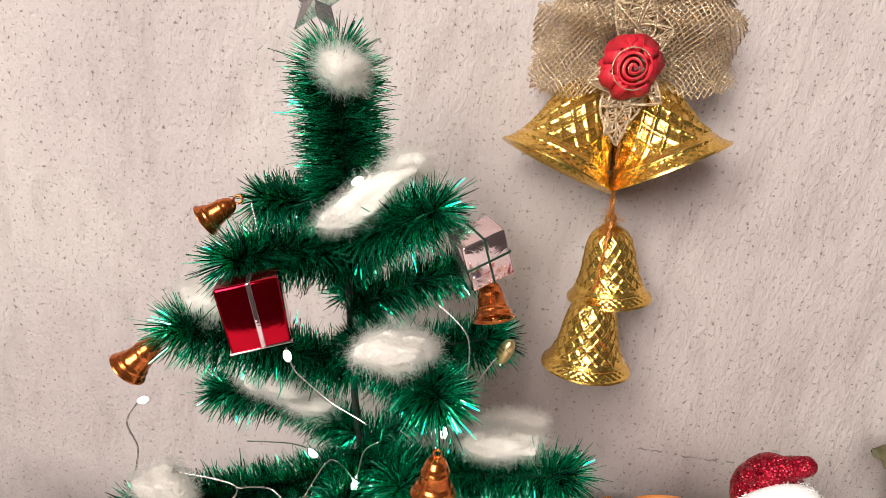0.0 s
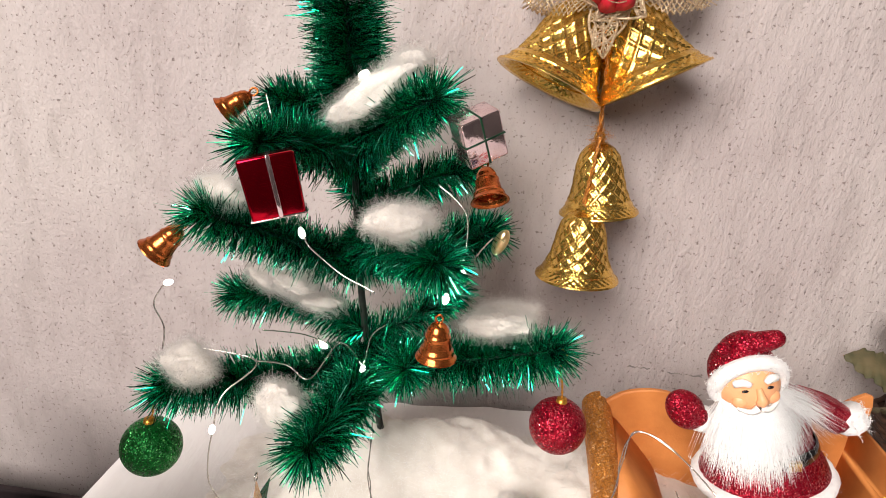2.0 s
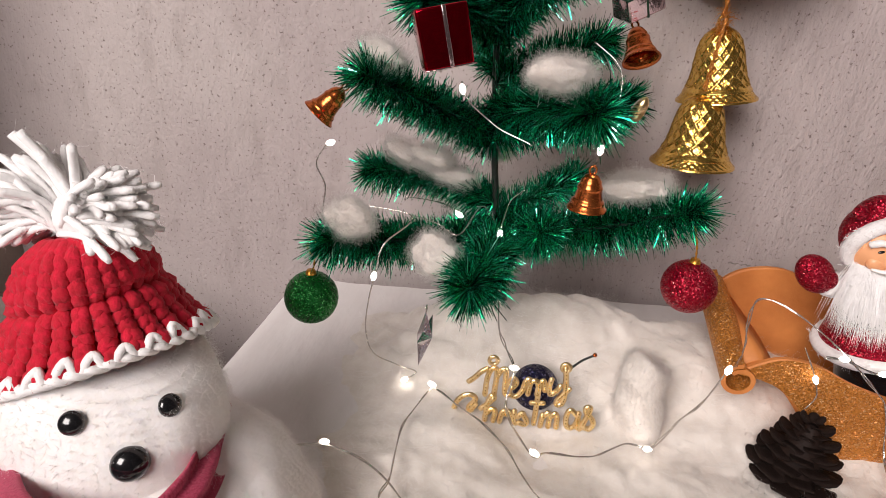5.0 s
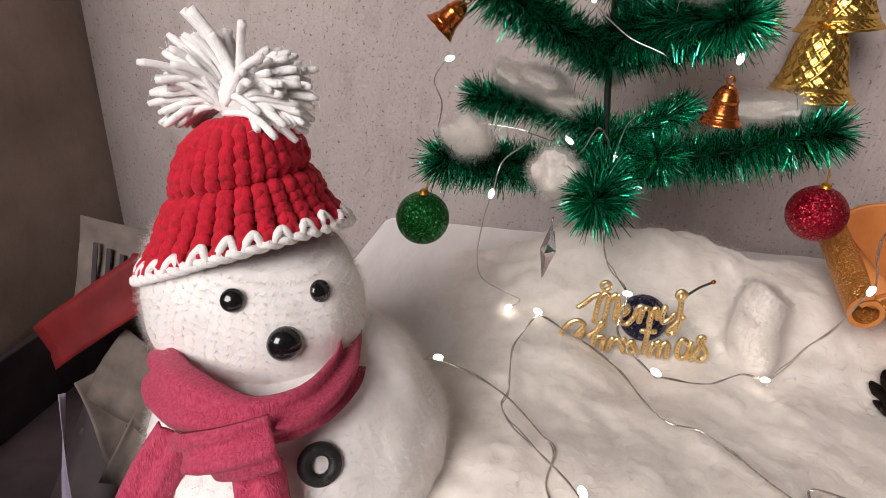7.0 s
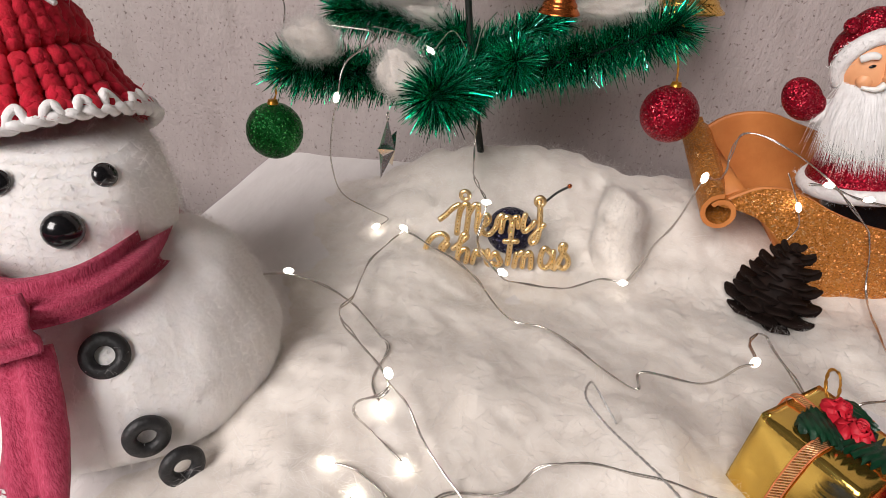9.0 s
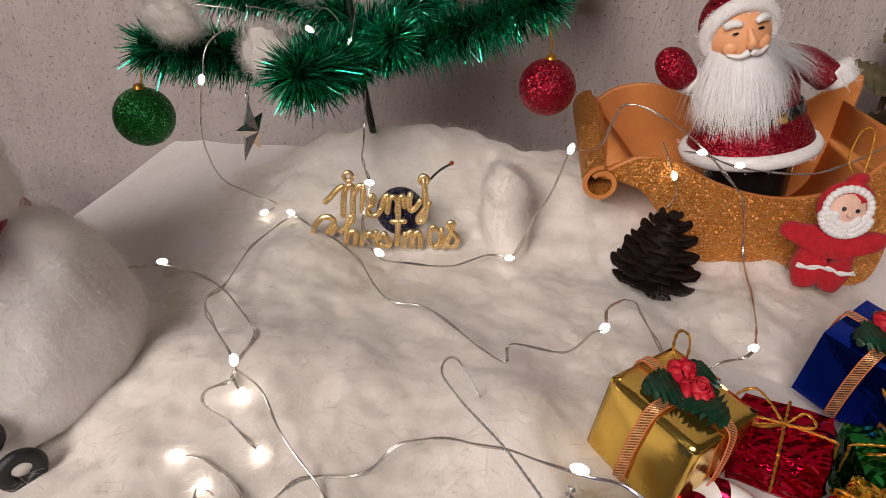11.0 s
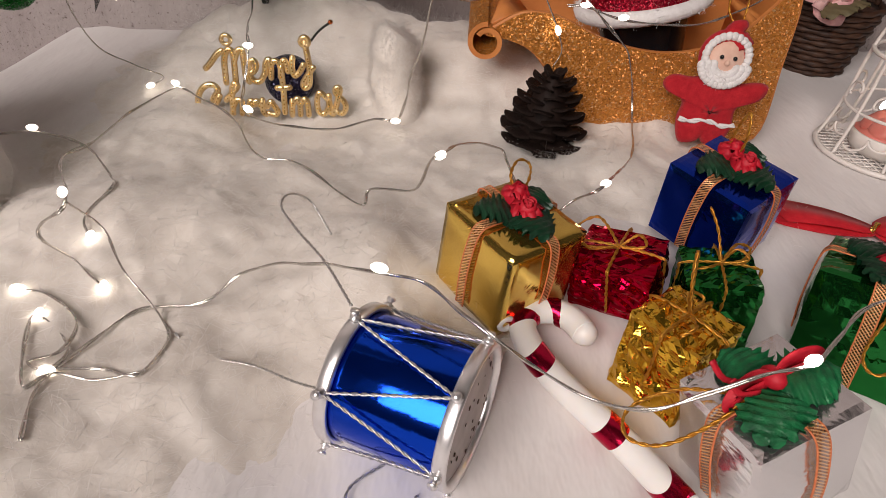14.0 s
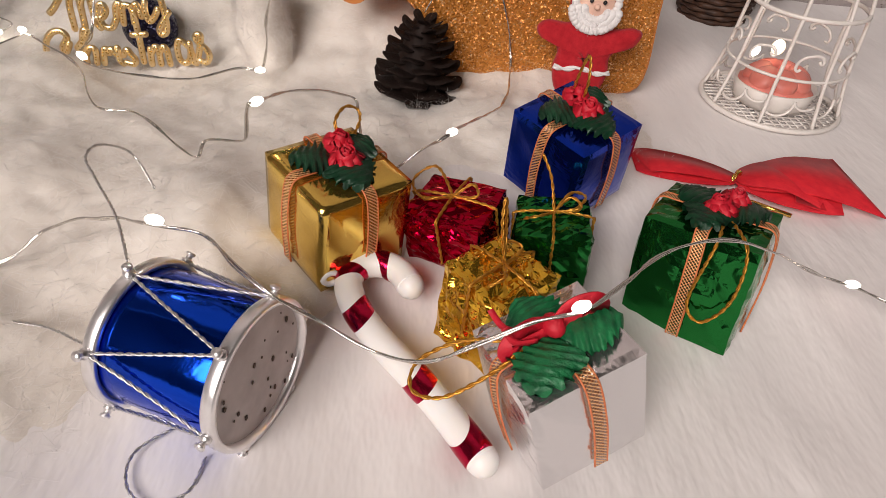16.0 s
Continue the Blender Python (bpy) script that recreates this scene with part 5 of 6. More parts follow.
gift((0.1555, 0.2395, 0.004), (0.038, 0.04, 0.039), 40, F_GOLD, "gold foil gift box with green leaves and red roses", 0.2, 3, tilt=(5, 2),
     cord=[[(0.008, 0.008, 0.04), (0.016, 0.012, 0.044), (0.019, 0.016, 0.048), (0.014, 0.018, 0.05), (0.007, 0.014, 0.047), (0.008, 0.009, 0.041)]])
gift((0.2525, 0.2822, 0.0115), (0.0365, 0.039, 0.037), 40, F_BLUE, "blue foil gift box with green leaves and red roses", 0.3, 5, tilt=(6, -6),
     cord=[[(0.002, 0.004, 0.036), (0.004, 0.008, 0.045), (0.006, 0.006, 0.06), (0.004, 0.002, 0.05), (0.003, 0.003, 0.038)]])
gift((0.2385, 0.1622, 0.0005), (0.036, 0.0335, 0.0395), 24.3, F_SILVER, "silver foil gift box with green leaves and red bow", 0.3, 7, tilt=(-5.5, -14), posy="bow", leaf_mat=LEAF_BRIGHT, leaves=((100, 0.95), (225, 1.1), (345, 1.05)),
     cord=[[(-0.01, 0.002, 0.043), (-0.022, 0.012, 0.042), (-0.036, 0.016, 0.038), (-0.041, 0.01, 0.035), (-0.034, 0.002, 0.036), (-0.018, -0.002, 0.042), (-0.008, 0.0, 0.044)]])
gift((0.2976, 0.2226, -0.0075), (0.041, 0.037, 0.0448), -35.6, F_GREEN, "green foil gift box with cloth leaves and red rose", 0.5, 9, tilt=(-5.6, -4.9),
     cord=[[(0.004, -0.006, 0.049), (0.0155, -0.019, 0.045), (0.0165, -0.022, 0.026), (0.0095, -0.0235, 0.014), (0.003, -0.0225, 0.02), (0.006, -0.02, 0.044), (0.004, -0.006, 0.049)]])


def knot(sx, sy, sz):
    out = []
    for a in (0, 1):
        h, o = (sx / 2, 0) if a == 0 else (0, sy / 2)
        out.append([(-h * 1.06, -o * 1.06, sz * 0.1), (-h * 1.08, -o * 1.08, sz * 0.9), (-h, -o, sz + 0.001), (0, 0, sz + 0.0025), (h, o, sz + 0.001), (h * 1.08, o * 1.08, sz * 0.9), (h * 1.06, o * 1.06, sz * 0.1)])
    out.append([(0, 0, sz + 0.002), (0.006, 0.005, sz + 0.006), (0.01, 0.001, sz + 0.004), (0.001, 0, sz + 0.002)])
    out.append([(0, 0, sz + 0.002), (-0.006, -0.006, sz + 0.004), (-0.011, -0.004, sz + 0.001)])
    return out


gift((0.206, 0.243, 0.004), (0.033, 0.028, 0.023), -28, F_RED, "small crumpled red foil parcel tied with gold cord", 1.0, 11, (6, -8), False, None,
     knot(0.033, 0.028, 0.023) + [[(0, 0, 0.025), (-0.012, 0.01, 0.03), (-0.02, 0.004, 0.026), (-0.012, -0.004, 0.025), (0, 0, 0.025)], [(0, 0, 0.025), (-0.018, -0.006, 0.022), (-0.024, -0.014, 0.014)]], ())
gift((0.2165, 0.2, -0.004), (0.029, 0.028, 0.033), 42, F_GOLD2, "small crumpled gold foil parcel tied with gold cord", 1.4, 13, (0, 3), False, None,
     knot(0.029, 0.028, 0.033) + [[(0, 0, 0.035), (0.003, 0.004, 0.045), (0.002, 0.006, 0.058), (0.0, 0.004, 0.05), (0, 0, 0.036)]], ())
gift((0.242, 0.235, -0.003), (0.028, 0.027, 0.030), -8, F_GREEN, "small crumpled dark green foil parcel tied with gold cord", 1.0, 15, (0, -4), False, None,
     knot(0.028, 0.027, 0.030) + [[(0, 0, 0.032), (0.006, 0.008, 0.036), (0.012, 0.009, 0.034), (0.008, 0.002, 0.033), (0, 0, 0.032)], [(0, 0, 0.032), (-0.002, 0.008, 0.042), (-0.006, 0.012, 0.05)]], ())

# ---- toy drum ----
R, L = 0.0228, 0.0395
drum = thing("toy_drum", pose(0.1068, 0.1778, 0.0165, 0, 0, -21), "blue hologram toy drum with silver hoops lying on its side", "drum")
ax = pose(0, 0, 0, 0, 90, 0)
part("shell", bm_raw(*lathe_data([(R * 0.93, 0.001), (R * 0.95, 0.003), (R * 0.95, L - 0.003), (R * 0.93, L - 0.001)], 48, ax)), F_DRUM, drum)
for x in (0.0, L):
    part("drumhead", bm_raw(*lathe_data([(0.0001, x + (0.0004 if x else -0.0004)), (R * 0.5, x + (0.0005 if x else -0.0005)), (R * 0.94, x)], 48, ax)), mat("speckled_drumhead" if x else "drumhead_film", (0.36, 0.31, 0.3), (0.56, 0.5, 0.49), 0.5, 0.0, scale=60), drum, "greyish speckled drumhead")
    part("hoop", bm_raw(*lathe_data([(R * 0.96, x - 0.002), (R * 1.03, x - 0.0022), (R * 1.05, x - 0.0015), (R * 1.05, x + 0.0015), (R * 1.03, x + 0.0022), (R * 0.96, x + 0.002), (R * 0.94, x), (R * 0.96, x - 0.002)], 56, ax)), SILVER, drum, "chrome hoop")
spots = random.Random(77)
for _ in range(26):
    a, rr = spots.random() * 6.283, R * 0.85 * math.sqrt(spots.random())
    part("rust_spot", bm_raw(*ball(0.0005 * spots.uniform(0.6, 1.6), pose(L + 0.0006, rr * math.cos(a), rr * math.sin(a)), 8, 6, (0.3, 1, 1.5))), WICKER, drum)
NT = 6
tens = []
for k in range(NT):
    a, b = 2 * math.pi * (k + 0.0) / NT, 2 * math.pi * (k + 0.5) / NT
    for x, ang in ((0.0, a), (L, b)):
        m = pose(x, 0, 0) @ Matrix.Rotation(ang, 4, "X") @ pose(0, 0, R * 1.05)
        lug = join(lathe_data([(0.0001, 0), (0.0017, 0), (0.0018, 0.0012), (0.001, 0.0014), (0.001, 0.0026), (0.0016, 0.0028), (0.0015, 0.0036), (0.0001, 0.0038)], 10, m))
        part("lug", bm_raw(*lug), SILVER, drum)
    c = 2 * math.pi * (k + 1.0) / NT
    P = lambda x, an: (Matrix.Rotation(an, 4, "X") @ Vector((x, 0, R * 1.06)))
    for p, q in ((P(0.0, a), P(L, b)), (P(L, b), P(0.0, c))):
        mid = (Vector(p) + Vector(q)) / 2
        mid = Vector((mid.x, *(Vector((0, mid.y, mid.z)).normalized() * R * 1.01)[1:]))
        part("tension_cord", bm_raw(*cord_data(smooth_line([p, mid, q], 5), 0.00055)), SCORD, drum, "silver cord")
DI = drum.matrix_world.inverted()
for pts in ([(0.105, 0.182, 0.042), (0.092, 0.205, 0.04), (0.076, 0.227, 0.038), (0.068, 0.238, 0.04), (0.069, 0.247, 0.04), (0.074, 0.258, 0.03), (0.084, 0.249, 0.02)],
            [(0.098, 0.165, 0.022), (0.085, 0.176, 0.012), (0.068, 0.186, 0.007), (0.047, 0.191, 0.005), (0.037, 0.196, 0.01)],
            [(0.118, 0.158, -0.004), (0.108, 0.149, -0.0045), (0.109, 0.139, -0.005), (0.117, 0.133, -0.005), (0.127, 0.137, -0.005), (0.129, 0.148, -0.0045)]):
    part("hanging_cord", bm_raw(*cord_data(smooth_line([DI @ Vector(p) for p in pts], 7), 0.0005)), SCORD, drum, "loose silver cord")

# ---- candy cane ----
cane = thing("candy_cane", pose(0.19, 0.185, 0.0), "white plastic candy cane with metallic red stripes", "candy cane")
CI = Vector((0.19, 0.185, 0.0))
cl_line = [p - CI for p in smooth_line([(0.2115, 0.1475, 0.0), (0.2, 0.1635, 0.001), (0.192, 0.1735, 0.002), (0.183, 0.1835, 0.003), (0.1745, 0.193, 0.0045), (0.167, 0.204, 0.0065), (0.164, 0.2145, 0.008), (0.168, 0.2215, 0.009), (0.1765, 0.2225, 0.0095), (0.183, 0.2185, 0.0095), (0.187, 0.2115, 0.0095)], 12)]
part("stick", bm_raw(*join(tube_data(cl_line, 0.0052, 28), ball(0.0051, pose(*cl_line[-1]), 16, 10), ball(0.0051, pose(*cl_line[0]), 16, 10))), CANDY, cane)
for s0 in (-3, 17, 49, 70, 91):
    vs, fs = [], []
    seg = 28
    for row in range(5):
        for k in range(seg + 1):
            s = min(max(s0 + row * 1.9 + 3.5 * (1 - math.cos(2 * math.pi * k / seg + 0.7)), 1), len(cl_line) - 2.001)
            i = int(s)
            p = cl_line[i].lerp(cl_line[i + 1], s - i)
            t = (cl_line[i + 1] - cl_line[i - 1]).normalized()
            u = Vector((0, 0, 1))
            u = (u - t * u.dot(t)).normalized()
            a = 2 * math.pi * k / seg
            vs.append(p + (u * math.cos(a) + t.cross(u) * math.sin(a)) * (0.00545 if 0 < row < 4 else 0.00525))
    for row in range(4):
        for k in range(seg):
            a = row * (seg + 1) + k
            fs.append((a, a + 1, a + seg + 2, a + seg + 1))
    part("stripe", bm_raw(vs, fs), F_CANE, cane, "metallic red stripe")
part("ring", tube([Vector((0.1575, 0.214, 0.009)) - CI + Vector((0.0026 * math.cos(k * 0.5236), 0.0012 * math.cos(k * 0.5236), 0.0026 * math.sin(k * 0.5236))) for k in range(12)], 0.0012, 7, True), CANDY, cane)

# ---- velvet bow ----
vb = thing("velvet_bow", pose(0.345, 0.305, 0.0, 0, 0, -14), "red velvet bow with gold wire lying on the cloth", "bow")
for sgn, ln, wd in ((-1, 0.042, 0.026), (1, 0.036, 0.042)):
    lp = smooth_line([(0, 0, 0.005), (sgn * ln * 0.5, 0.003, 0.009 if sgn > 0 else 0.006), (sgn * ln, 0.002, 0.006), (sgn * ln * 1.02, 0.001, 0.004), (sgn * ln * 0.5, 0, 0.003), (0, 0, 0.004)], 6)
    part("bow_loop", bm_raw(*strip_data(lp, lambda k, wd=wd: 0.007 + (wd - 0.007) * math.sin(math.pi * k) ** 0.7, (0, 0.1, 1), 0.0008)), VELVET, vb)
part("tail", bm_raw(*strip_data(smooth_line([(0.004, 0.0, 0.005), (0.03, 0.007, 0.009), (0.061, 0.015, 0.004)], 6), lambda k: 0.016 + 0.036 * k, (0, 0, 1), 0.0008)), VELVET, vb)
part("binding", bm_raw(*cord_data(smooth_line([(-0.003, -0.004, 0.004), (0, 0, 0.009), (0.003, 0.005, 0.004)], 5), 0.0012)), GOLD, vb, "gold wire binding")
part("wire_end", tube([(0.006, -0.014, 0.002), (0.024, -0.02, 0.002)], 0.0011, 6), GOLD, vb)

# ---- bird cage with a candle ----
cage = thing("birdcage", pose(0.402, 0.402, 0.0), "cream wire birdcage candle holder with curled wirework", "candle holder")
RC = 0.0375
ringp = lambda r, z, n=48: [(r * math.cos(2 * math.pi * k / n), r * math.sin(2 * math.pi * k / n), z) for k in range(n)]
for r, z, th in ((RC + 0.003, 0.003, 0.0016), (RC * 0.9, 0.03, 0.0009), (RC * 0.82, 0.062, 0.0013), (RC * 0.45, 0.096, 0.001)):
    part("hoop", tube(ringp(r, z), th, 6, True), CREAM_METAL, cage)
grid = []
for k in range(-8, 9):
    h = math.sqrt(max((RC + 0.002) ** 2 - (k * 0.0045) ** 2, 0))
    grid += [tube_data([(k * 0.0045, -h, 0.0022), (k * 0.0045, h, 0.0022)], 0.0005, 4), tube_data([(-h, k * 0.0045, 0.0026), (h, k * 0.0045, 0.0026)], 0.0005, 4)]
for g in grid:
    part("base_wire", bm_raw(*g), CREAM_METAL, cage)
for k in range(8):
    a = 2 * math.pi * k / 8 + 0.25
    prof = [(RC + 0.002, 0.003), (RC * 0.9, 0.03), (RC * 0.82, 0.062), (RC * 0.7, 0.08), (RC * 0.45, 0.096), (0.002, 0.108)]
    part("rib", tube(smooth_line([(r * math.cos(a), r * math.sin(a), z) for r, z in prof], 5), 0.0011, 6), CREAM_METAL, cage)
    for z0, s in ((0.016, 1), (0.042, -1)):
        cur = []
        for i in range(26):
            u = i / 25
            th = -2.6 + u * 8.2
            rr = 0.0065 * (0.35 + 0.65 * abs(u - 0.5) * 2) * 0.8
            da = (rr * math.cos(th) * s + (u - 0.5) * 0.018) / RC
            z = z0 + rr * math.sin(th) + (u - 0.5) * 0.006
            q = RC * (1.0 - 0.1 * min(z / 0.03, 1) - 0.08 * max(z - 0.03, 0) / 0.032)
            cur.append((q * math.cos(a + 0.39 + da), q * math.sin(a + 0.39 + da), z))
        part("curl", tube(cur, 0.0009, 5), CREAM_METAL, cage)
part("finial", lathe([(0.0001, 0.122), (0.003, 0.118), (0.0035, 0.114), (0.0015, 0.11), (0.004, 0.107)], 12), CREAM_METAL, cage)
cd = thing("candle", pose(0.402, 0.402, 0.003), "pink flower-shaped candle in a pale cup inside the birdcage", "candle")
part("cup", lathe([(0.0001, 0), (0.021, 0), (0.0225, 0.003), (0.024, 0.012), (0.0232, 0.0125), (0.0215, 0.004), (0.0001, 0.003)], 32), CREAM_METAL, cd)
wax = part("wax", lathe([(0.0001, 0.016), (0.016, 0.0155), (0.0215, 0.011), (0.021, 0.004)], 32, None, lambda a, z: 1 + 0.05 * math.sin(a * 6)), WAX, cd, "soft pink wax")
for k in range(7):
    part("petal", bm_raw(*ball(0.0088, pose(0.0125 * math.cos(k * 0.9), 0.0125 * math.sin(k * 0.9), 0.0165, 0, 35, math.degrees(k * 0.9)) @ Matrix.Diagonal((1, 1, 0.55, 1)), 14, 8)), WAX, wax)
part("flame", bm_raw(*ball(0.0038, pose(-0.004, 0.006, 0.031), 12, 10, (1, 1, 1.2))), FLAME, cd, "lit flame")

# ---- basket of flowers ----
fb = thing("flower_basket", pose(0.42, 0.563, 0.0), "brown wicker basket of pale pink and white cloth flowers", "flower basket")
for k in range(13):
    z = 0.002 + k * 0.0042
    r = 0.025 + 0.012 * k / 12
    part("wicker_band", tube([((r + 0.0012 * math.cos(10 * a + math.pi * (k % 2))) * math.cos(a), (r + 0.0012 * math.cos(10 * a + math.pi * (k % 2))) * math.sin(a), z) for a in [2 * math.pi * j / 60 for j in range(60)]], 0.0023, 6, True), WICKER, fb)
part("basket_core", lathe([(0.0001, 0.0), (0.024, 0.001), (0.035, 0.052), (0.001, 0.05)], 24), WICKER, fb)
part("handle", tube(smooth_line([(-0.034, 0, 0.05), (-0.036, 0, 0.09), (-0.02, 0, 0.118), (0.005, 0, 0.125), (0.03, 0, 0.1), (0.036, 0, 0.05)], 8), 0.0024, 8), WICKER, fb, "orange-brown cane handle")
for x, y, z, r, s in ((-0.02, -0.022, 0.068, 0.031, 1), (0.03, -0.015, 0.075, 0.026, 2)):
    fl = part("flower", bm_raw(*rose_data(r, 3.0, pose(x, y, z, 50, 0, s * 30), s, r * 0.9)), PETAL, fb, "pale pink cloth rose with darker rim")
for k, (x, y, z, a, e, ln) in enumerate(((-0.03, -0.006, 0.085, 165, 18, 0.05), (-0.02, 0.0, 0.1, 120, 40, 0.045), (0.0, -0.02, 0.062, 230, -10, 0.045), (0.02, 0.0, 0.09, 30, 30, 0.05), (0.0, 0.01, 0.1, 80, 50, 0.05), (-0.028, -0.01, 0.065, 190, -5, 0.05))):
    part("leaf", bm_raw(*leaf_data(ln, 0.018, pose(x, y, z, 12 * (k - 2), -e, a), 3)), DRYLEAF, fb, "brownish green cloth leaf")
for x, z in ((-0.038, 0.112), (-0.028, 0.13), (0.006, 0.134)):
    pt = [moved(ball(0.0052, None, 10, 6, (1.3, 0.25, 0.75)), pose(x, -0.02, z, 0, 90 * k + 30, 0) @ pose(0.006, 0, 0)) for k in range(4)]
    part("small_flower", bm_raw(*join(*pt)), CANDY, fb, "small white four-petalled flower")
    part("stalk", tube([(x, -0.018, z), (x * 0.6, -0.008, z - 0.03), (0, 0, 0.05)], 0.0006, 5), DRYLEAF, fb)
for x0, x1, z1 in ((-0.02, -0.062, 0.165), (0.0, -0.02, 0.16), (0.01, 0.03, 0.16)):
    part("grass_blade", bm_raw(*strip_data(smooth_line([(x0, 0, 0.06), ((x0 + x1) / 2, -0.005, 0.12), (x1, -0.012, z1)], 5), lambda k: 0.0022 * (1 - k) + 0.0004, (0, 1, 0), 0.0004)), mat("pale_grass", (0.3, 0.26, 0.1), (0.42, 0.38, 0.16), 0.6, scale=90), fb)

# ---- snowman ----
snow = thing("snowman", pose(-0.137, 0.251, 0.0), "white cotton wool snowman with knitted hat and pink scarf", "snowman")
SB = Vector((-0.137, 0.251, 0.0))
rs_ = random.Random(21)


def woolly(name, prof, m, fibres, seed, amp=0.055):
    vs, fs = lathe_data(prof, 64, None)
    vs = [v * (1 + amp * noise.fractal(v * 45 + Vector((seed, 0, 0)), 0.9, 2.0, 4) * 0.6) for v in vs]
    vs = [m @ v for v in vs]
    bm = bm_raw(vs, fs)
    bmesh.ops.remove_doubles(bm, verts=bm.verts, dist=1e-5)
    bmesh.ops.recalc_face_normals(bm, faces=bm.faces)
    bm.normal_update()
    P, N = [v.co.copy() for v in bm.verts], [v.normal.copy() for v in bm.verts]
    ob = part(name, bm, WHITE_WOOL, snow)
    part("fuzz", raw(*fuzz_data(P, N, fibres, 0.0045, 0.00006, rs_, 0.8, 1.3)), FIBRE, ob)["kind"] = "stuff"
    return ob


def dense(prof, n=4):
    return [(p.x, p.z) for p in smooth_line([(r, 0, z) for r, z in prof], n)]


woolly("body", dense([(0.0002, 0.001), (0.05, 0.001), (0.064, 0.005), (0.069, 0.014), (0.068, 0.026), (0.064, 0.04), (0.056, 0.054), (0.044, 0.066), (0.028, 0.074), (0.0002, 0.078)], 5), Matrix(), 52000, 1)
HC = Vector((-0.164, 0.262, 0.082)) - SB
HM = pose(*HC, 0, 10, -28)
woolly("head", dense([(0.0002, -0.04), (0.022, -0.039), (0.042, -0.03), (0.053, -0.013), (0.055, 0.004), (0.05, 0.022), (0.036, 0.035), (0.0002, 0.042)], 5), HM @ Matrix.Diagonal((1.02, 0.82, 1, 1)), 42000, 2)


def onto(p, centre, out=0.0):
    """Local place for a bead, and a pose whose z looks away from the centre."""
    q = Vector(p) - SB
    z = (q - centre).normalized()
    return Matrix.Translation(q + z * out) @ z.to_track_quat("Z", "Y").to_matrix().to_4x4()


def on_head(p):
    """The place pushed out to the surface of the head, in the world."""
    q = HM.inverted() @ (Vector(p) - SB)
    k = 1 / math.sqrt((q.x / 0.058) ** 2 + (q.y / 0.0475) ** 2 + (q.z / 0.0435) ** 2)
    return HM @ (q * k) + SB


for p in (on_head((-0.151, 0.229, 0.103)), on_head((-0.1235, 0.242, 0.105))):
    part("eye", bm_raw(*ball(0.0047, onto(p, HC, 0.003), 18, 12, (1, 1, 0.6))), BLACK, snow, "shiny black bead eye")
part("nose", bm_raw(*ball(0.0072, onto((-0.129, 0.224, 0.091), HC, 0.0012), 22, 14, (1, 1, 0.8))), BLACK, snow, "shiny black bead nose")
BC = Vector((0, 0, 0.02))
for p, low in (((-0.106, 0.203, 0.054), 0), ((-0.0915, 0.197, 0.024), 0.006), ((-0.0805, 0.1985, 0.0095), 0.02)):
    m = onto(p, BC - Vector((0, 0, low)), 0.0005)
    ringd = lathe_data([(0.0034, -0.001), (0.0036, 0.0014), (0.0055, 0.0022), (0.0082, 0.0014), (0.0086, -0.0005), (0.008, -0.0016), (0.0034, -0.001)], 30, m)
    part("button", bm_raw(*ringd), MATT_BLACK, snow, "black ring button")

# knitted hat: columns of plaited stitches round a bent cone
HB = Vector((-0.1672, 0.265, 0.1058)) - SB
HT = Vector((-0.1582, 0.253, 0.1682)) - SB
tilt = pose(0, 0, 0, -15, -24, 0).to_3x3()


HAT_K, HAT_R = (0, 0.1, 0.25, 0.45, 0.62, 0.8, 0.92, 1), (0.0478, 0.0425, 0.0362, 0.0305, 0.0262, 0.022, 0.0172, 0.0085)


def hat_at(a, k, extra=0.0):
    """A point of the hat: angle round it, and height from 0 to 1."""
    r = float(np.interp(k, HAT_K, HAT_R)) + extra * (1 if k < 0.9 else 0.7)
    r -= 0.0048 * math.exp(-((k - 0.56 - 0.03 * math.sin(a)) / 0.05) ** 2) * (0.5 + 0.5 * math.cos(a + 1.0))
    c = HB.lerp(HT, k)
    v = Vector((r * math.cos(a), r * 0.9 * math.sin(a), 0))
    return c + (tilt @ v) * (1 - 0.35 * k) + v * 0.35 * k


hat = part("hat", bm_raw([hat_at(2 * math.pi * j / 60, k / 24, -0.001) for k in range(25) for j in range(60)] + [HT + Vector((0, 0, 0.004))],
           [(k * 60 + j, k * 60 + (j + 1) % 60, (k + 1) * 60 + (j + 1) % 60, (k + 1) * 60 + j) for k in range(24) for j in range(60)] + [(24 * 60 + j, 24 * 60 + (j + 1) % 60, 25 * 60) for j in range(60)]), YARN_RED, snow, "red knitted hat with white edging")
NC, NR = 30, 10
for c in range(NC):
    for r in range(NR):
        strands = []
        for ph in (0, 1):
            a0 = 2 * math.pi * (c + (0.12 if ph else 0.6)) / NC
            a1 = 2 * math.pi * (c + (0.42 if ph else 0.3)) / NC
            k0, k1 = (r + 0.05 + 0.15 * (c % 2)) / NR, (r + 1.35 + 0.15 * (c % 2)) / NR
            kk = [min(k0 + (k1 - k0) * i / 4, 0.99) for i in range(5)]
            strands.append(tube_data([hat_at(a0 + (a1 - a0) * i / 4, kk[i], 0.0003 + 0.0014 * math.sin(math.pi * (0.1 + i * 0.2)) + rs_.gauss(0, 0.0004)) for i in range(5)], 0.0027, 6, taper=lambda q: 0.85 + 0.22 * math.sin(math.pi * q)))
        part("stitch", bm_raw(*join(*strands)), YARN_RED, hat)
edge = []
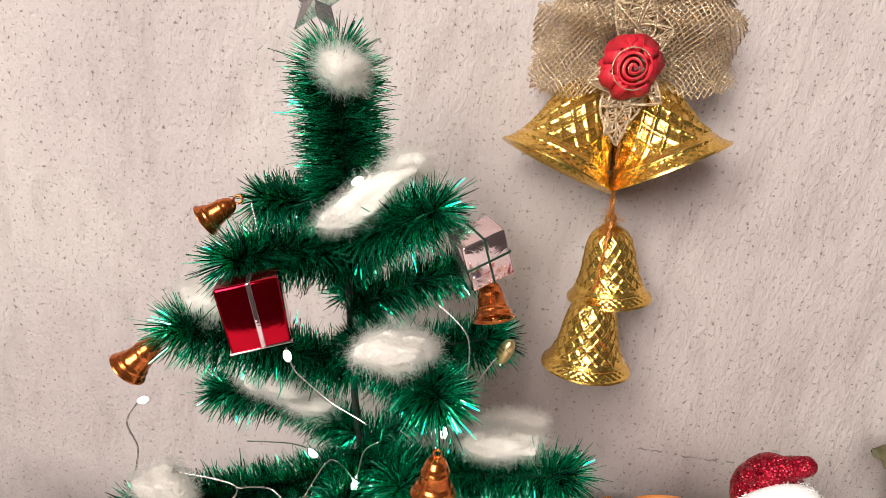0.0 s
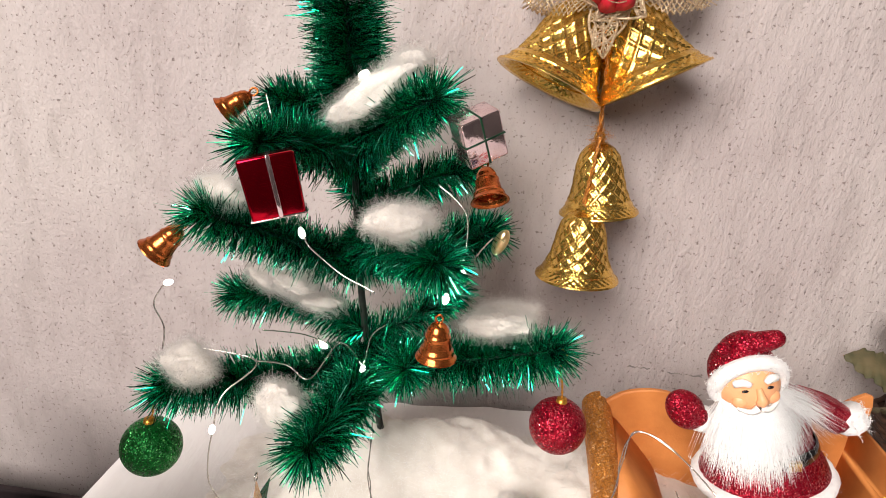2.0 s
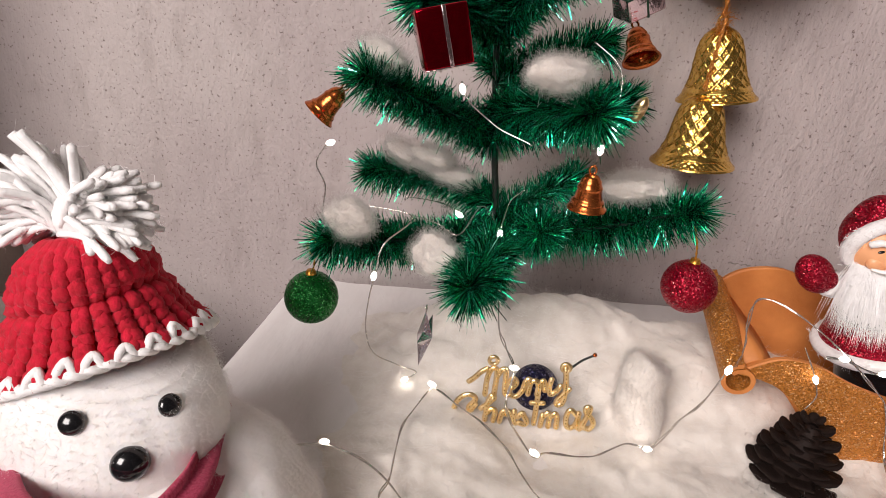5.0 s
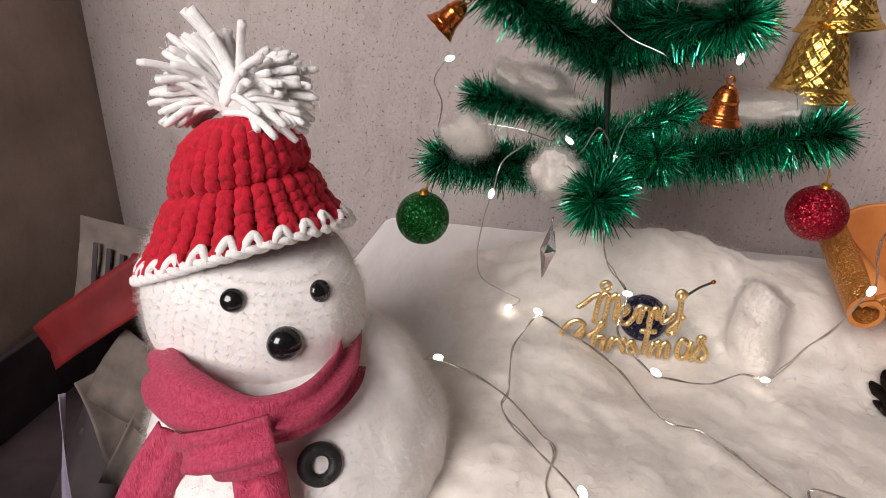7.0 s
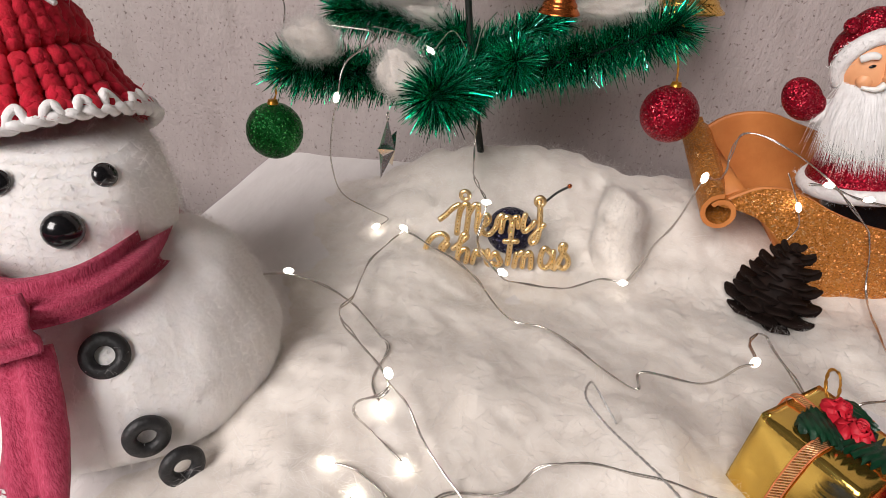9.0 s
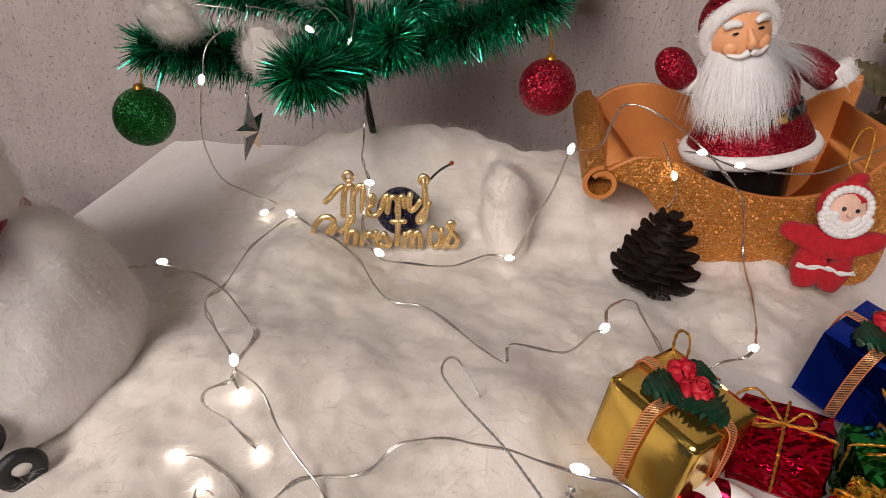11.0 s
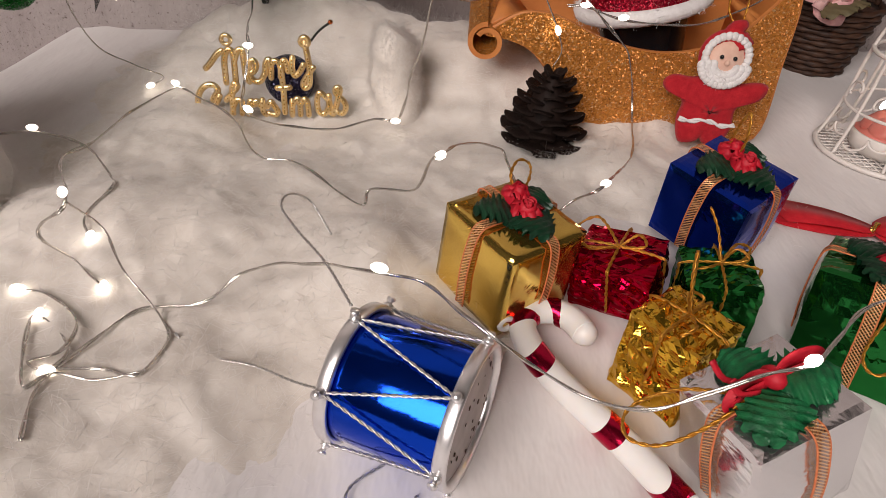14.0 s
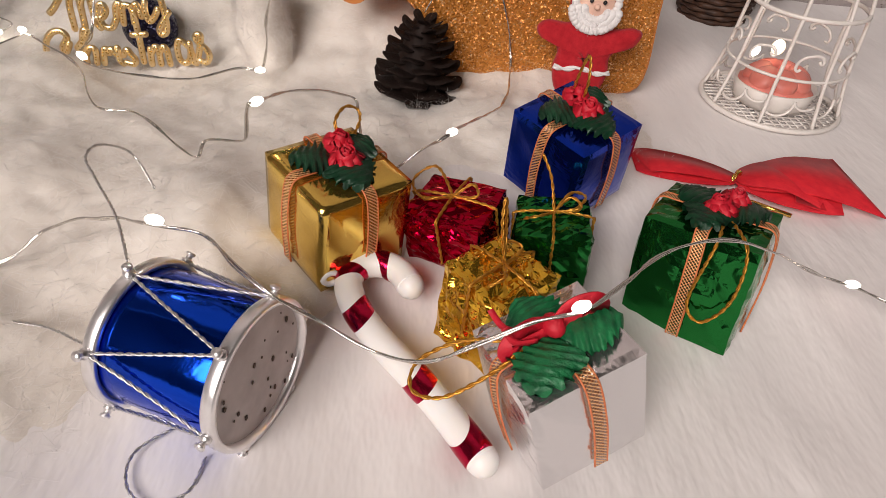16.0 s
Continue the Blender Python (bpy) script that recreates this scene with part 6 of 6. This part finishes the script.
for ph in (0, 1):
    edge.append(tube_data([hat_at(2 * math.pi * c / 240, -0.012 + 0.022 * math.cos(math.pi * ph + c * 0.62), 0.0008 + 0.0016 * math.sin(math.pi * ph + c * 0.62)) for c in range(241)], 0.0019, 6))
for c in range(26):
    a0 = 2 * math.pi * c / 26 + rs_.gauss(0, 0.015)
    up = 0.11 + rs_.uniform(-0.02, 0.03)
    edge.append(tube_data(smooth_line([hat_at(a0, 0.0, 0.001), hat_at(a0 + 0.03, up * 0.6, 0.0036), hat_at(a0 + 0.08, up, 0.0036), hat_at(a0 + 0.115, up * 0.7, 0.0034), hat_at(a0 + 0.15, 0.0, 0.001)], 4), 0.0018, 6))
part("edging", bm_raw(*join(*edge)), YARN_WHITE, hat, "white crocheted edging")
P = [hat_at(rs_.random() * 6.283, rs_.random(), 0.0022) for _ in range(900)]
part("fuzz", raw(*fuzz_data(P, [(p - HB.lerp(HT, 0.5)).normalized() for p in P], 1600, 0.005, 0.00012, rs_, 0.6)), YARN_RED, hat)["kind"] = "stuff"
pom = []
PC = Vector((-0.157, 0.253, 0.174)) - SB
for k in range(290):
    ang = math.radians(rs_.uniform(112, 205) if k % 2 else rs_.uniform(-16, 58))
    d = Vector((math.cos(ang), rs_.gauss(0.2, 0.34), math.sin(ang))).normalized()
    ln = rs_.uniform(0.024, 0.031) if k % 2 else rs_.uniform(0.021, 0.027)
    p0 = PC + Vector((rs_.gauss(0, 0.002), rs_.gauss(0, 0.003), rs_.uniform(-0.002, 0.003)))
    pom.append(tube_data(smooth_line([p0, p0 + d * ln * 0.5 + Vector((0, rs_.gauss(0, 0.002), 0.003)), p0 + d * ln + Vector((rs_.gauss(0, 0.002), rs_.gauss(0, 0.002), -0.0015))], 4), 0.0014, 7, taper=lambda q: 0.75 + 0.45 * q if q < 0.93 else 0.75))
for dx, dz in ((-0.007, 0.026), (0.006, 0.031), (-0.014, 0.034), (-0.017, 0.033)):
    pom.append(tube_data(smooth_line([PC, PC + Vector((dx * 0.4, 0, dz * 0.6)), PC + Vector((dx, -0.003, dz))], 4), 0.0017, 6))
pompom = part("pompom", bm_raw(*ball(0.009, Matrix.Translation(PC + Vector((0, 0, 0.003))), 14, 10)), YARN_WHITE, snow, "white yarn pompom")
for d in pom:
    part("yarn_strand", bm_raw(*d), YARN_WHITE, pompom)
P = [v for d in pom for v in d[0][::3]]
part("fuzz", raw(*fuzz_data(P, [(Vector(p) - PC).normalized() for p in P], 5200, 0.0042, 0.00013, rs_, 0.7)), YARN_WHITE, pompom)["kind"] = "stuff"

# scarf: a band round the neck, a wrap over the front and two frayed tails
W2L = lambda *q: Vector(q) - SB + Vector((0.0042, -0.014, 0.0058))
NCEN = Vector((-0.150, 0.254, 0.058)) - SB
scarf_line = smooth_line([W2L(-0.109, 0.242, 0.074), W2L(-0.113, 0.218, 0.075), W2L(-0.129, 0.204, 0.075), W2L(-0.15, 0.204, 0.076), W2L(-0.17, 0.212, 0.073), W2L(-0.191, 0.233, 0.064),
                          W2L(-0.208, 0.27, 0.044), W2L(-0.19, 0.308, 0.056), W2L(-0.15, 0.315, 0.062), W2L(-0.127, 0.295, 0.066), W2L(-0.116, 0.267, 0.069)], 6, True)
scarf_line = scarf_line[48:] + scarf_line[:49]


def cloth_band(pts, width, hint, thick, seed):
    vs, fs = [], []
    p = [Vector(q) for q in pts]
    n = len(p)
    for i, q in enumerate(p):
        t = (p[min(i + 1, n - 1)] - p[max(i - 1, 0)]).normalized()
        h = hint(i / (n - 1))
        s = t.cross(h).normalized()
        nn = s.cross(t).normalized()
        w = width(i / (n - 1)) if callable(width) else width
        for k in range(9):
            v = (k - 4) / 4
            wave = math.sin(v * 6 + seed + 0.12 * i) * thick * 1.1 + math.cos(v * 2.2) * thick + 0.0006 * noise.noise(q * 120 + s * v * 3)
            vs.append(q + s * (w / 2 * v) + nn * wave)
    for i in range(n - 1):
        for k in range(8):
            a = i * 9 + k
            fs.append((a, a + 1, a + 10, a + 9))
    m = len(vs)
    vs += [v - (Vector(p[i // 9]) * 0 + hint((i // 9) / (n - 1)).normalized() * thick) for i, v in enumerate(vs[:m])]
    fs += [tuple(q + m for q in f)[::-1] for f in fs[:]]
    for i in range(n - 1):
        fs += [(i * 9, i * 9 + 9, m + i * 9 + 9, m + i * 9), (i * 9 + 8, m + i * 9 + 8, m + i * 9 + 17, i * 9 + 17)]
    for i in (0, n - 1):
        for k in range(8):
            fs.append((i * 9 + k, i * 9 + k + 1, m + i * 9 + k + 1, m + i * 9 + k))
    return vs, fs


out = lambda k: (scarf_line[min(int(k * (len(scarf_line) - 1)), len(scarf_line) - 1)] - NCEN).normalized() + Vector((0, 0, 0.3))
scarf = part("scarf", bm_raw(*cloth_band(scarf_line, lambda k: 0.017 + 0.007 * math.exp(-((k - 0.636) / 0.12) ** 2), out, 0.0022, 0)), PINK, snow, "pink woven scarf with pale stripes")
fwd = Vector((0.42, -0.8, 0.4))
part("knot", bm_raw(*cloth_band(smooth_line([W2L(-0.118, 0.2, 0.073), W2L(-0.131, 0.193, 0.07), W2L(-0.146, 0.194, 0.062), W2L(-0.156, 0.201, 0.054)], 5), 0.02, lambda k: fwd, 0.0024, 2)), PINK, scarf)
t1 = smooth_line([W2L(-0.163, 0.207, 0.056), W2L(-0.1735, 0.2, 0.036), W2L(-0.181, 0.192, 0.016), W2L(-0.186, 0.189, 0.003)], 6)
part("tail", bm_raw(*cloth_band(t1, lambda k: 0.019 + 0.002 * k, lambda k: Vector((0.15, -0.95, 0.25)), 0.0016, 3)), PINK, scarf)
t2 = smooth_line([W2L(-0.128, 0.2, 0.059), W2L(-0.121, 0.19, 0.043), W2L(-0.119, 0.184, 0.028), W2L(-0.1195, 0.18, 0.015)], 6)
part("tail", bm_raw(*cloth_band(t2, lambda k: 0.019 + 0.005 * k, lambda k: Vector((0.15, -0.95, 0.25)), 0.0022, 4)), PINK, scarf)
fr = []
for line, w in ((t1, 0.019), (t2, 0.02)):
    for _ in range(60):
        p = line[-1] + Vector((rs_.uniform(-w / 2, w / 2), rs_.uniform(-0.001, 0.001), 0.001))
        fr.append(tube_data([p, p + Vector((rs_.gauss(0, 0.001), rs_.gauss(0, 0.0006), -rs_.uniform(0.001, 0.003)))], 0.00018, 4))
part("fringe", bm_raw(*join(*fr)), PINK, scarf)["kind"] = "stuff"

# ---- clutter beside the table ----
def sheet(name, loc, rot, sx, sy, material, label, cat, curl=0.01, seed=0, cut=0.0):
    vs, fs = [], []
    for i in range(13):
        for j in range(9):
            u, v = i / 12 - 0.5, j / 8 - 0.5
            z = curl * (math.sin(u * 3 + seed) + 0.5 * math.cos(v * 4 + seed * 2)) + 0.3 * curl * noise.noise(Vector((u * 5, v * 5, seed)))
            vs.append((u * sx * (1 - cut * (v + 0.5)), v * sy, z))
    fs = [(i * 9 + j, i * 9 + j + 1, i * 9 + j + 10, i * 9 + j + 9) for i in range(12) for j in range(8)]
    m = len(vs)
    vs += [(x, y, z - 0.0008) for x, y, z in vs]
    fs += [tuple(m + q for q in f)[::-1] for f in fs[:]]
    rim = [i * 9 for i in range(13)] + [108 + j for j in range(1, 9)] + [i * 9 + 8 for i in range(11, -1, -1)] + [j for j in range(7, 0, -1)]
    fs += [(a, b, m + b, m + a) for a, b in zip(rim, rim[1:] + rim[:1])]
    ob = part(name, bm_raw(vs, fs), material)
    ob.matrix_world = pose(*loc, *rot)
    return tagged(ob, label, cat)


bin_ = thing("waste_carton", pose(-0.38, 0.38, -0.75), "dark carton full of crumpled paper scraps beside the table", "carton")
for dx, dy, sx, sy in ((-0.155, 0, 0.008, 0.36), (0.155, 0, 0.008, 0.36), (0, -0.18, 0.318, 0.008), (0, 0.18, 0.318, 0.008)):
    part("carton_wall", block(sx, sy, 0.6, 0.002, pose(dx, dy, 0.3)), DARKCARD, bin_, smooth=False)
part("carton_filling", block(0.3, 0.35, 0.52, 0.01, pose(0, 0, 0.262)), DARKCARD, bin_)
sheet("paper_scrap", (-0.385, 0.42, -0.035), (78, 8, 12), 0.075, 0.09, PAPER, "crumpled pale printed paper sticking out of the carton", "paper", 0.004, 1)
for k in range(4):
    b = part("print_bar", block(0.004, 0.045 - 0.006 * k, 0.0012, 0.0003), DARKCARD)
    b.matrix_world = pose(-0.385, 0.42, -0.035, 78, 8, 12) @ pose(-0.02 + 0.011 * k, 0.004, 0.0045)
    b.parent = bpy.data.objects["paper_scrap"]
    b.matrix_parent_inverse = bpy.data.objects["paper_scrap"].matrix_world.inverted()
sheet("red_wrapper", (-0.366, 0.385, -0.038), (62, -38, 8), 0.165, 0.04, REDCARD, "folded red card strip lying over the papers", "card", 0.006, 2)
sheet("paper_scrap", (-0.345, 0.37, -0.1), (55, 15, -20), 0.06, 0.065, PAPER, "crumpled cream paper scrap in the carton", "paper", 0.009, 3)
sheet("paper_scrap", (-0.365, 0.36, -0.145), (60, -30, 30), 0.04, 0.1, PAPER, "torn cream paper scrap in the carton", "paper", 0.008, 4, 0.6)
sheet("paper_scrap", (-0.335, 0.35, -0.14), (65, 20, 15), 0.035, 0.085, PAPER, "torn cream paper scrap in the carton", "paper", 0.006, 5, 0.5)
sheet("paper_scrap", (-0.36, 0.30, -0.16), (66, -18, -5), 0.04, 0.16, mat("lilac_paper", (0.2, 0.17, 0.24), (0.3, 0.26, 0.33), 0.6, scale=30), "pointed lilac card corner in the carton", "paper", 0.003, 6, 1.0)
sheet("dark_wrapper", (-0.33, 0.37, -0.16), (60, 10, 5), 0.16, 0.2, DARKCARD, "dark crumpled wrapper sheet in the carton", "wrapper", 0.015, 7)
sheet("red_wrapper", (-0.43, 0.24, -0.2), (50, 10, 40), 0.12, 0.08, REDCARD, "dark red wrapper at the carton rim", "card", 0.01, 8)
sheet("dark_wrapper", (-0.33, 0.42, -0.045), (70, 0, -5), 0.09, 0.06, REDCARD, "dark maroon wrapper behind the paper scraps", "wrapper", 0.008, 9)

# ---- string of lights ----
lights = thing("string_light", Matrix(), "silver wire string of lit warm white bead lights", "string lights")


def on_wool(p):
    x, y, z = p
    g = ground(x, y) + 0.001
    return Vector((x, y, max(z, g)))


def wire(pts, strands=2, rest=True):
    line = smooth_line([on_wool(p) if rest else Vector(p) for p in pts], 9)
    for s in range(strands):
        w = [p + Vector(noise.noise_vector(p * 55 + Vector((s * 9.1, 0, 0)))) * (0.0016 if s else 0.0008) for p in line]
        part("wire", tube(w, 0.00042, 5), WIRE, lights)


def led(p, d=(1, 0, 0)):
    z = Vector(d).normalized()
    m = Matrix.Translation(on_wool(p)) @ z.to_track_quat("Z", "Y").to_matrix().to_4x4()
    part("bead", bm_raw(*ball(0.00165, m, 12, 10, (1, 1, 1.75))), LED, lights, "lit warm white bead")


wire([(-0.16, 0.325, 0.02), (-0.117, 0.321, 0.016), (-0.089, 0.326, 0.018), (-0.061, 0.319, 0.016), (-0.041, 0.3, 0.02), (-0.026, 0.283, 0.02), (-0.018, 0.27, 0.015), (-0.02, 0.249, 0.015), (-0.012, 0.237, 0.02)])
wire([(-0.039, 0.391, 0.02), (-0.049, 0.348, 0.02), (-0.045, 0.305, 0.025), (-0.044, 0.279, 0.03), (-0.007, 0.224, 0.045), (-0.018, 0.221, 0.035), (-0.018, 0.22, 0.028), (-0.014, 0.226, 0.015), (-0.004, 0.218, 0.008), (0.003, 0.214, 0.005)])
wire([(-0.007, 0.224, 0.045), (-0.001, 0.23, 0.03), (0.012, 0.216, 0.02), (0.029, 0.203, 0.01), (0.036, 0.191, 0.008), (0.033, 0.175, 0.006), (0.019, 0.177, 0.006), (0.004, 0.173, 0.006)])
wire([(-0.039, 0.391, 0.02), (0.005, 0.357, 0.02), (0.033, 0.314, 0.02), (0.055, 0.308, 0.02), (0.082, 0.282, 0.02), (0.094, 0.271, 0.022), (0.096, 0.279, 0.025), (0.117, 0.265, 0.035), (0.124, 0.253, 0.055), (0.128, 0.252, 0.059), (0.136, 0.28, 0.05), (0.154, 0.31, 0.035), (0.159, 0.303, 0.03), (0.163, 0.27, 0.03)])
wire([(0.172, 0.272, 0.015), (0.187, 0.279, 0.025), (0.201, 0.281, 0.035), (0.231, 0.352, 0.015), (0.237, 0.392, 0.02), (0.231, 0.398, 0.05), (0.222, 0.399, 0.062), (0.201, 0.405, 0.08), (0.18, 0.43, 0.09), (0.16, 0.44, 0.092), (0.15, 0.42, 0.083), (0.138, 0.385, 0.082), (0.118, 0.346, 0.095)])
wire([(0.118, 0.346, 0.095), (0.113, 0.352, 0.07), (0.106, 0.362, 0.045), (0.099, 0.371, 0.018), (0.084, 0.373, 0.015), (0.064, 0.357, 0.015), (0.037, 0.348, 0.02), (0.026, 0.326, 0.037), (0.01, 0.37, 0.03), (0.012, 0.384, 0.05), (0.0, 0.42, 0.05), (-0.004, 0.448, 0.06), (-0.004, 0.455, 0.11)])
wire([(0.011, 0.146, 0.003), (0.006, 0.164, 0.004), (0.008, 0.185, 0.006), (0.019, 0.206, 0.008), (0.043, 0.212, 0.012), (0.056, 0.221, 0.02), (0.084, 0.21, 0.035), (0.113, 0.188, 0.051), (0.127, 0.186, 0.05), (0.141, 0.173, 0.049), (0.151, 0.166, 0.046), (0.162, 0.168, 0.035), (0.179, 0.162, 0.03), (0.193, 0.155, 0.035), (0.206, 0.154, 0.045), (0.218, 0.155, 0.052), (0.231, 0.157, 0.055), (0.246, 0.172, 0.052), (0.268, 0.191, 0.05), (0.286, 0.196, 0.05), (0.311, 0.206, 0.038), (0.335, 0.219, 0.02), (0.359, 0.223, 0.01), (0.38, 0.21, 0.008)])
wire([(-0.024, 0.208, 0.01), (-0.013, 0.207, 0.01), (0.002, 0.196, 0.012), (0.004, 0.182, 0.012), (-0.003, 0.175, 0.01), (0.004, 0.173, 0.01), (0.004, 0.186, 0.008), (-0.013, 0.195, 0.008), (0.001, 0.165, 0.006), (0.006, 0.172, 0.006), (0.018, 0.173, 0.006), (0.033, 0.176, 0.005)])
# from the cloth up into the tree
wire([(-0.059, 0.399, 0.015), (-0.052, 0.404, 0.02), (-0.064, 0.395, 0.03), (-0.078, 0.385, 0.045), (-0.079, 0.372, 0.075), (-0.074, 0.369, 0.107), (-0.07, 0.375, 0.125), (-0.058, 0.39, 0.138), (-0.09, 0.392, 0.14)], 1, False)
wire([(-0.058, 0.39, 0.138), (-0.045, 0.4, 0.132), (-0.03, 0.395, 0.128), (-0.02, 0.42, 0.138), (-0.008, 0.431, 0.118)], 1, False)
wire([(-0.037, 0.448, 0.121), (-0.05, 0.44, 0.13), (-0.07, 0.43, 0.135)], 1, False)
wire([(-0.008, 0.431, 0.12), (-0.004, 0.43, 0.14), (0.004, 0.425, 0.15)], 1, False)
wire([(-0.112, 0.40, 0.172), (-0.118, 0.398, 0.16), (-0.112, 0.397, 0.148), (-0.113, 0.395, 0.135)], 1, False)
wire([(-0.036, 0.395, 0.216), (-0.03, 0.392, 0.205), (-0.015, 0.39, 0.195), (0.005, 0.385, 0.188)], 1, False)
wire([(0.03, 0.41, 0.24), (0.045, 0.405, 0.228), (0.047, 0.4, 0.21), (0.044, 0.392, 0.2), (0.04, 0.385, 0.192), (0.05, 0.4, 0.205), (0.06, 0.42, 0.212)], 1, False)
wire([(-0.062, 0.42, 0.275), (-0.058, 0.415, 0.262), (-0.06, 0.41, 0.25)], 1, False)
wire([(0.19, 0.403, 0.078), (0.201, 0.402, 0.078), (0.222, 0.4, 0.073), (0.26, 0.4, 0.072), (0.29, 0.41, 0.08), (0.313, 0.42, 0.09)], 2, False)
wire([(0.176, 0.4, 0.084), (0.181, 0.398, 0.075), (0.186, 0.397, 0.066), (0.19, 0.397, 0.055), (0.186, 0.396, 0.045)], 1, False)
for p, d in (((-0.089, 0.326, 0.02), (1, 0.2, 0)), ((-0.012, 0.237, 0.02), (0.3, -1, 0)), ((-0.007, 0.224, 0.049), (0.5, -1, 0)), ((0.003, 0.214, 0.006), (0.4, -1, 0)), ((-0.039, 0.391, 0.022), (1, -0.4, 0)),
             ((0.128, 0.252, 0.059), (0.6, 0.8, 0)), ((0.201, 0.281, 0.035), (0.7, 0.5, 0)), ((0.113, 0.188, 0.053), (1, -0.2, 0)), ((0.231, 0.157, 0.057), (1, 0.5, 0)), ((0.359, 0.223, 0.011), (1, -0.2, 0)),
             ((0.118, 0.346, 0.095), (0.2, 0, 1)), ((0.097, 0.371, 0.016), (1, 0.3, 0)), ((0.028, 0.325, 0.039), (1, -0.4, -0.3)), ((0.012, 0.382, 0.051), (1, 0, 0)), ((-0.059, 0.399, 0.016), (0.6, 1, 0)), ((0.004, 0.173, 0.008), (1, 0, 0)),
             ((-0.012, 0.197, 0.012), (0.4, -1, 0)), ((-0.026, 0.208, 0.014), (1, 0, 0)), ((-0.074, 0.369, 0.107), (0.2, 0, 1)), ((-0.037, 0.445, 0.121), (1, 0, -0.6)), ((-0.008, 0.428, 0.118), (0.2, 0, 1)), ((-0.05, 0.38, 0.122), (1, 0, 0.4)),
             ((0.04, 0.385, 0.19), (0.1, 0, 1)), ((0.046, 0.394, 0.2), (0.5, 0, 1)), ((-0.11, 0.40, 0.173), (1, 0, 0.4)), ((-0.035, 0.394, 0.212), (0.3, 0, -1)), ((-0.015, 0.43, 0.288), (0.6, 0, 0.4)), ((0.2, 0.402, 0.079), (1, 0, 0)),
             ((0.222, 0.4, 0.074), (1, 0, 0.1)), ((0.186, 0.396, 0.066), (0.4, 0, -1)), ((0.315, 0.42, 0.09), (1, 0, 0)), ((0.365, 0.37, 0.045), (0.5, 0, 1))):
    led(p, d)
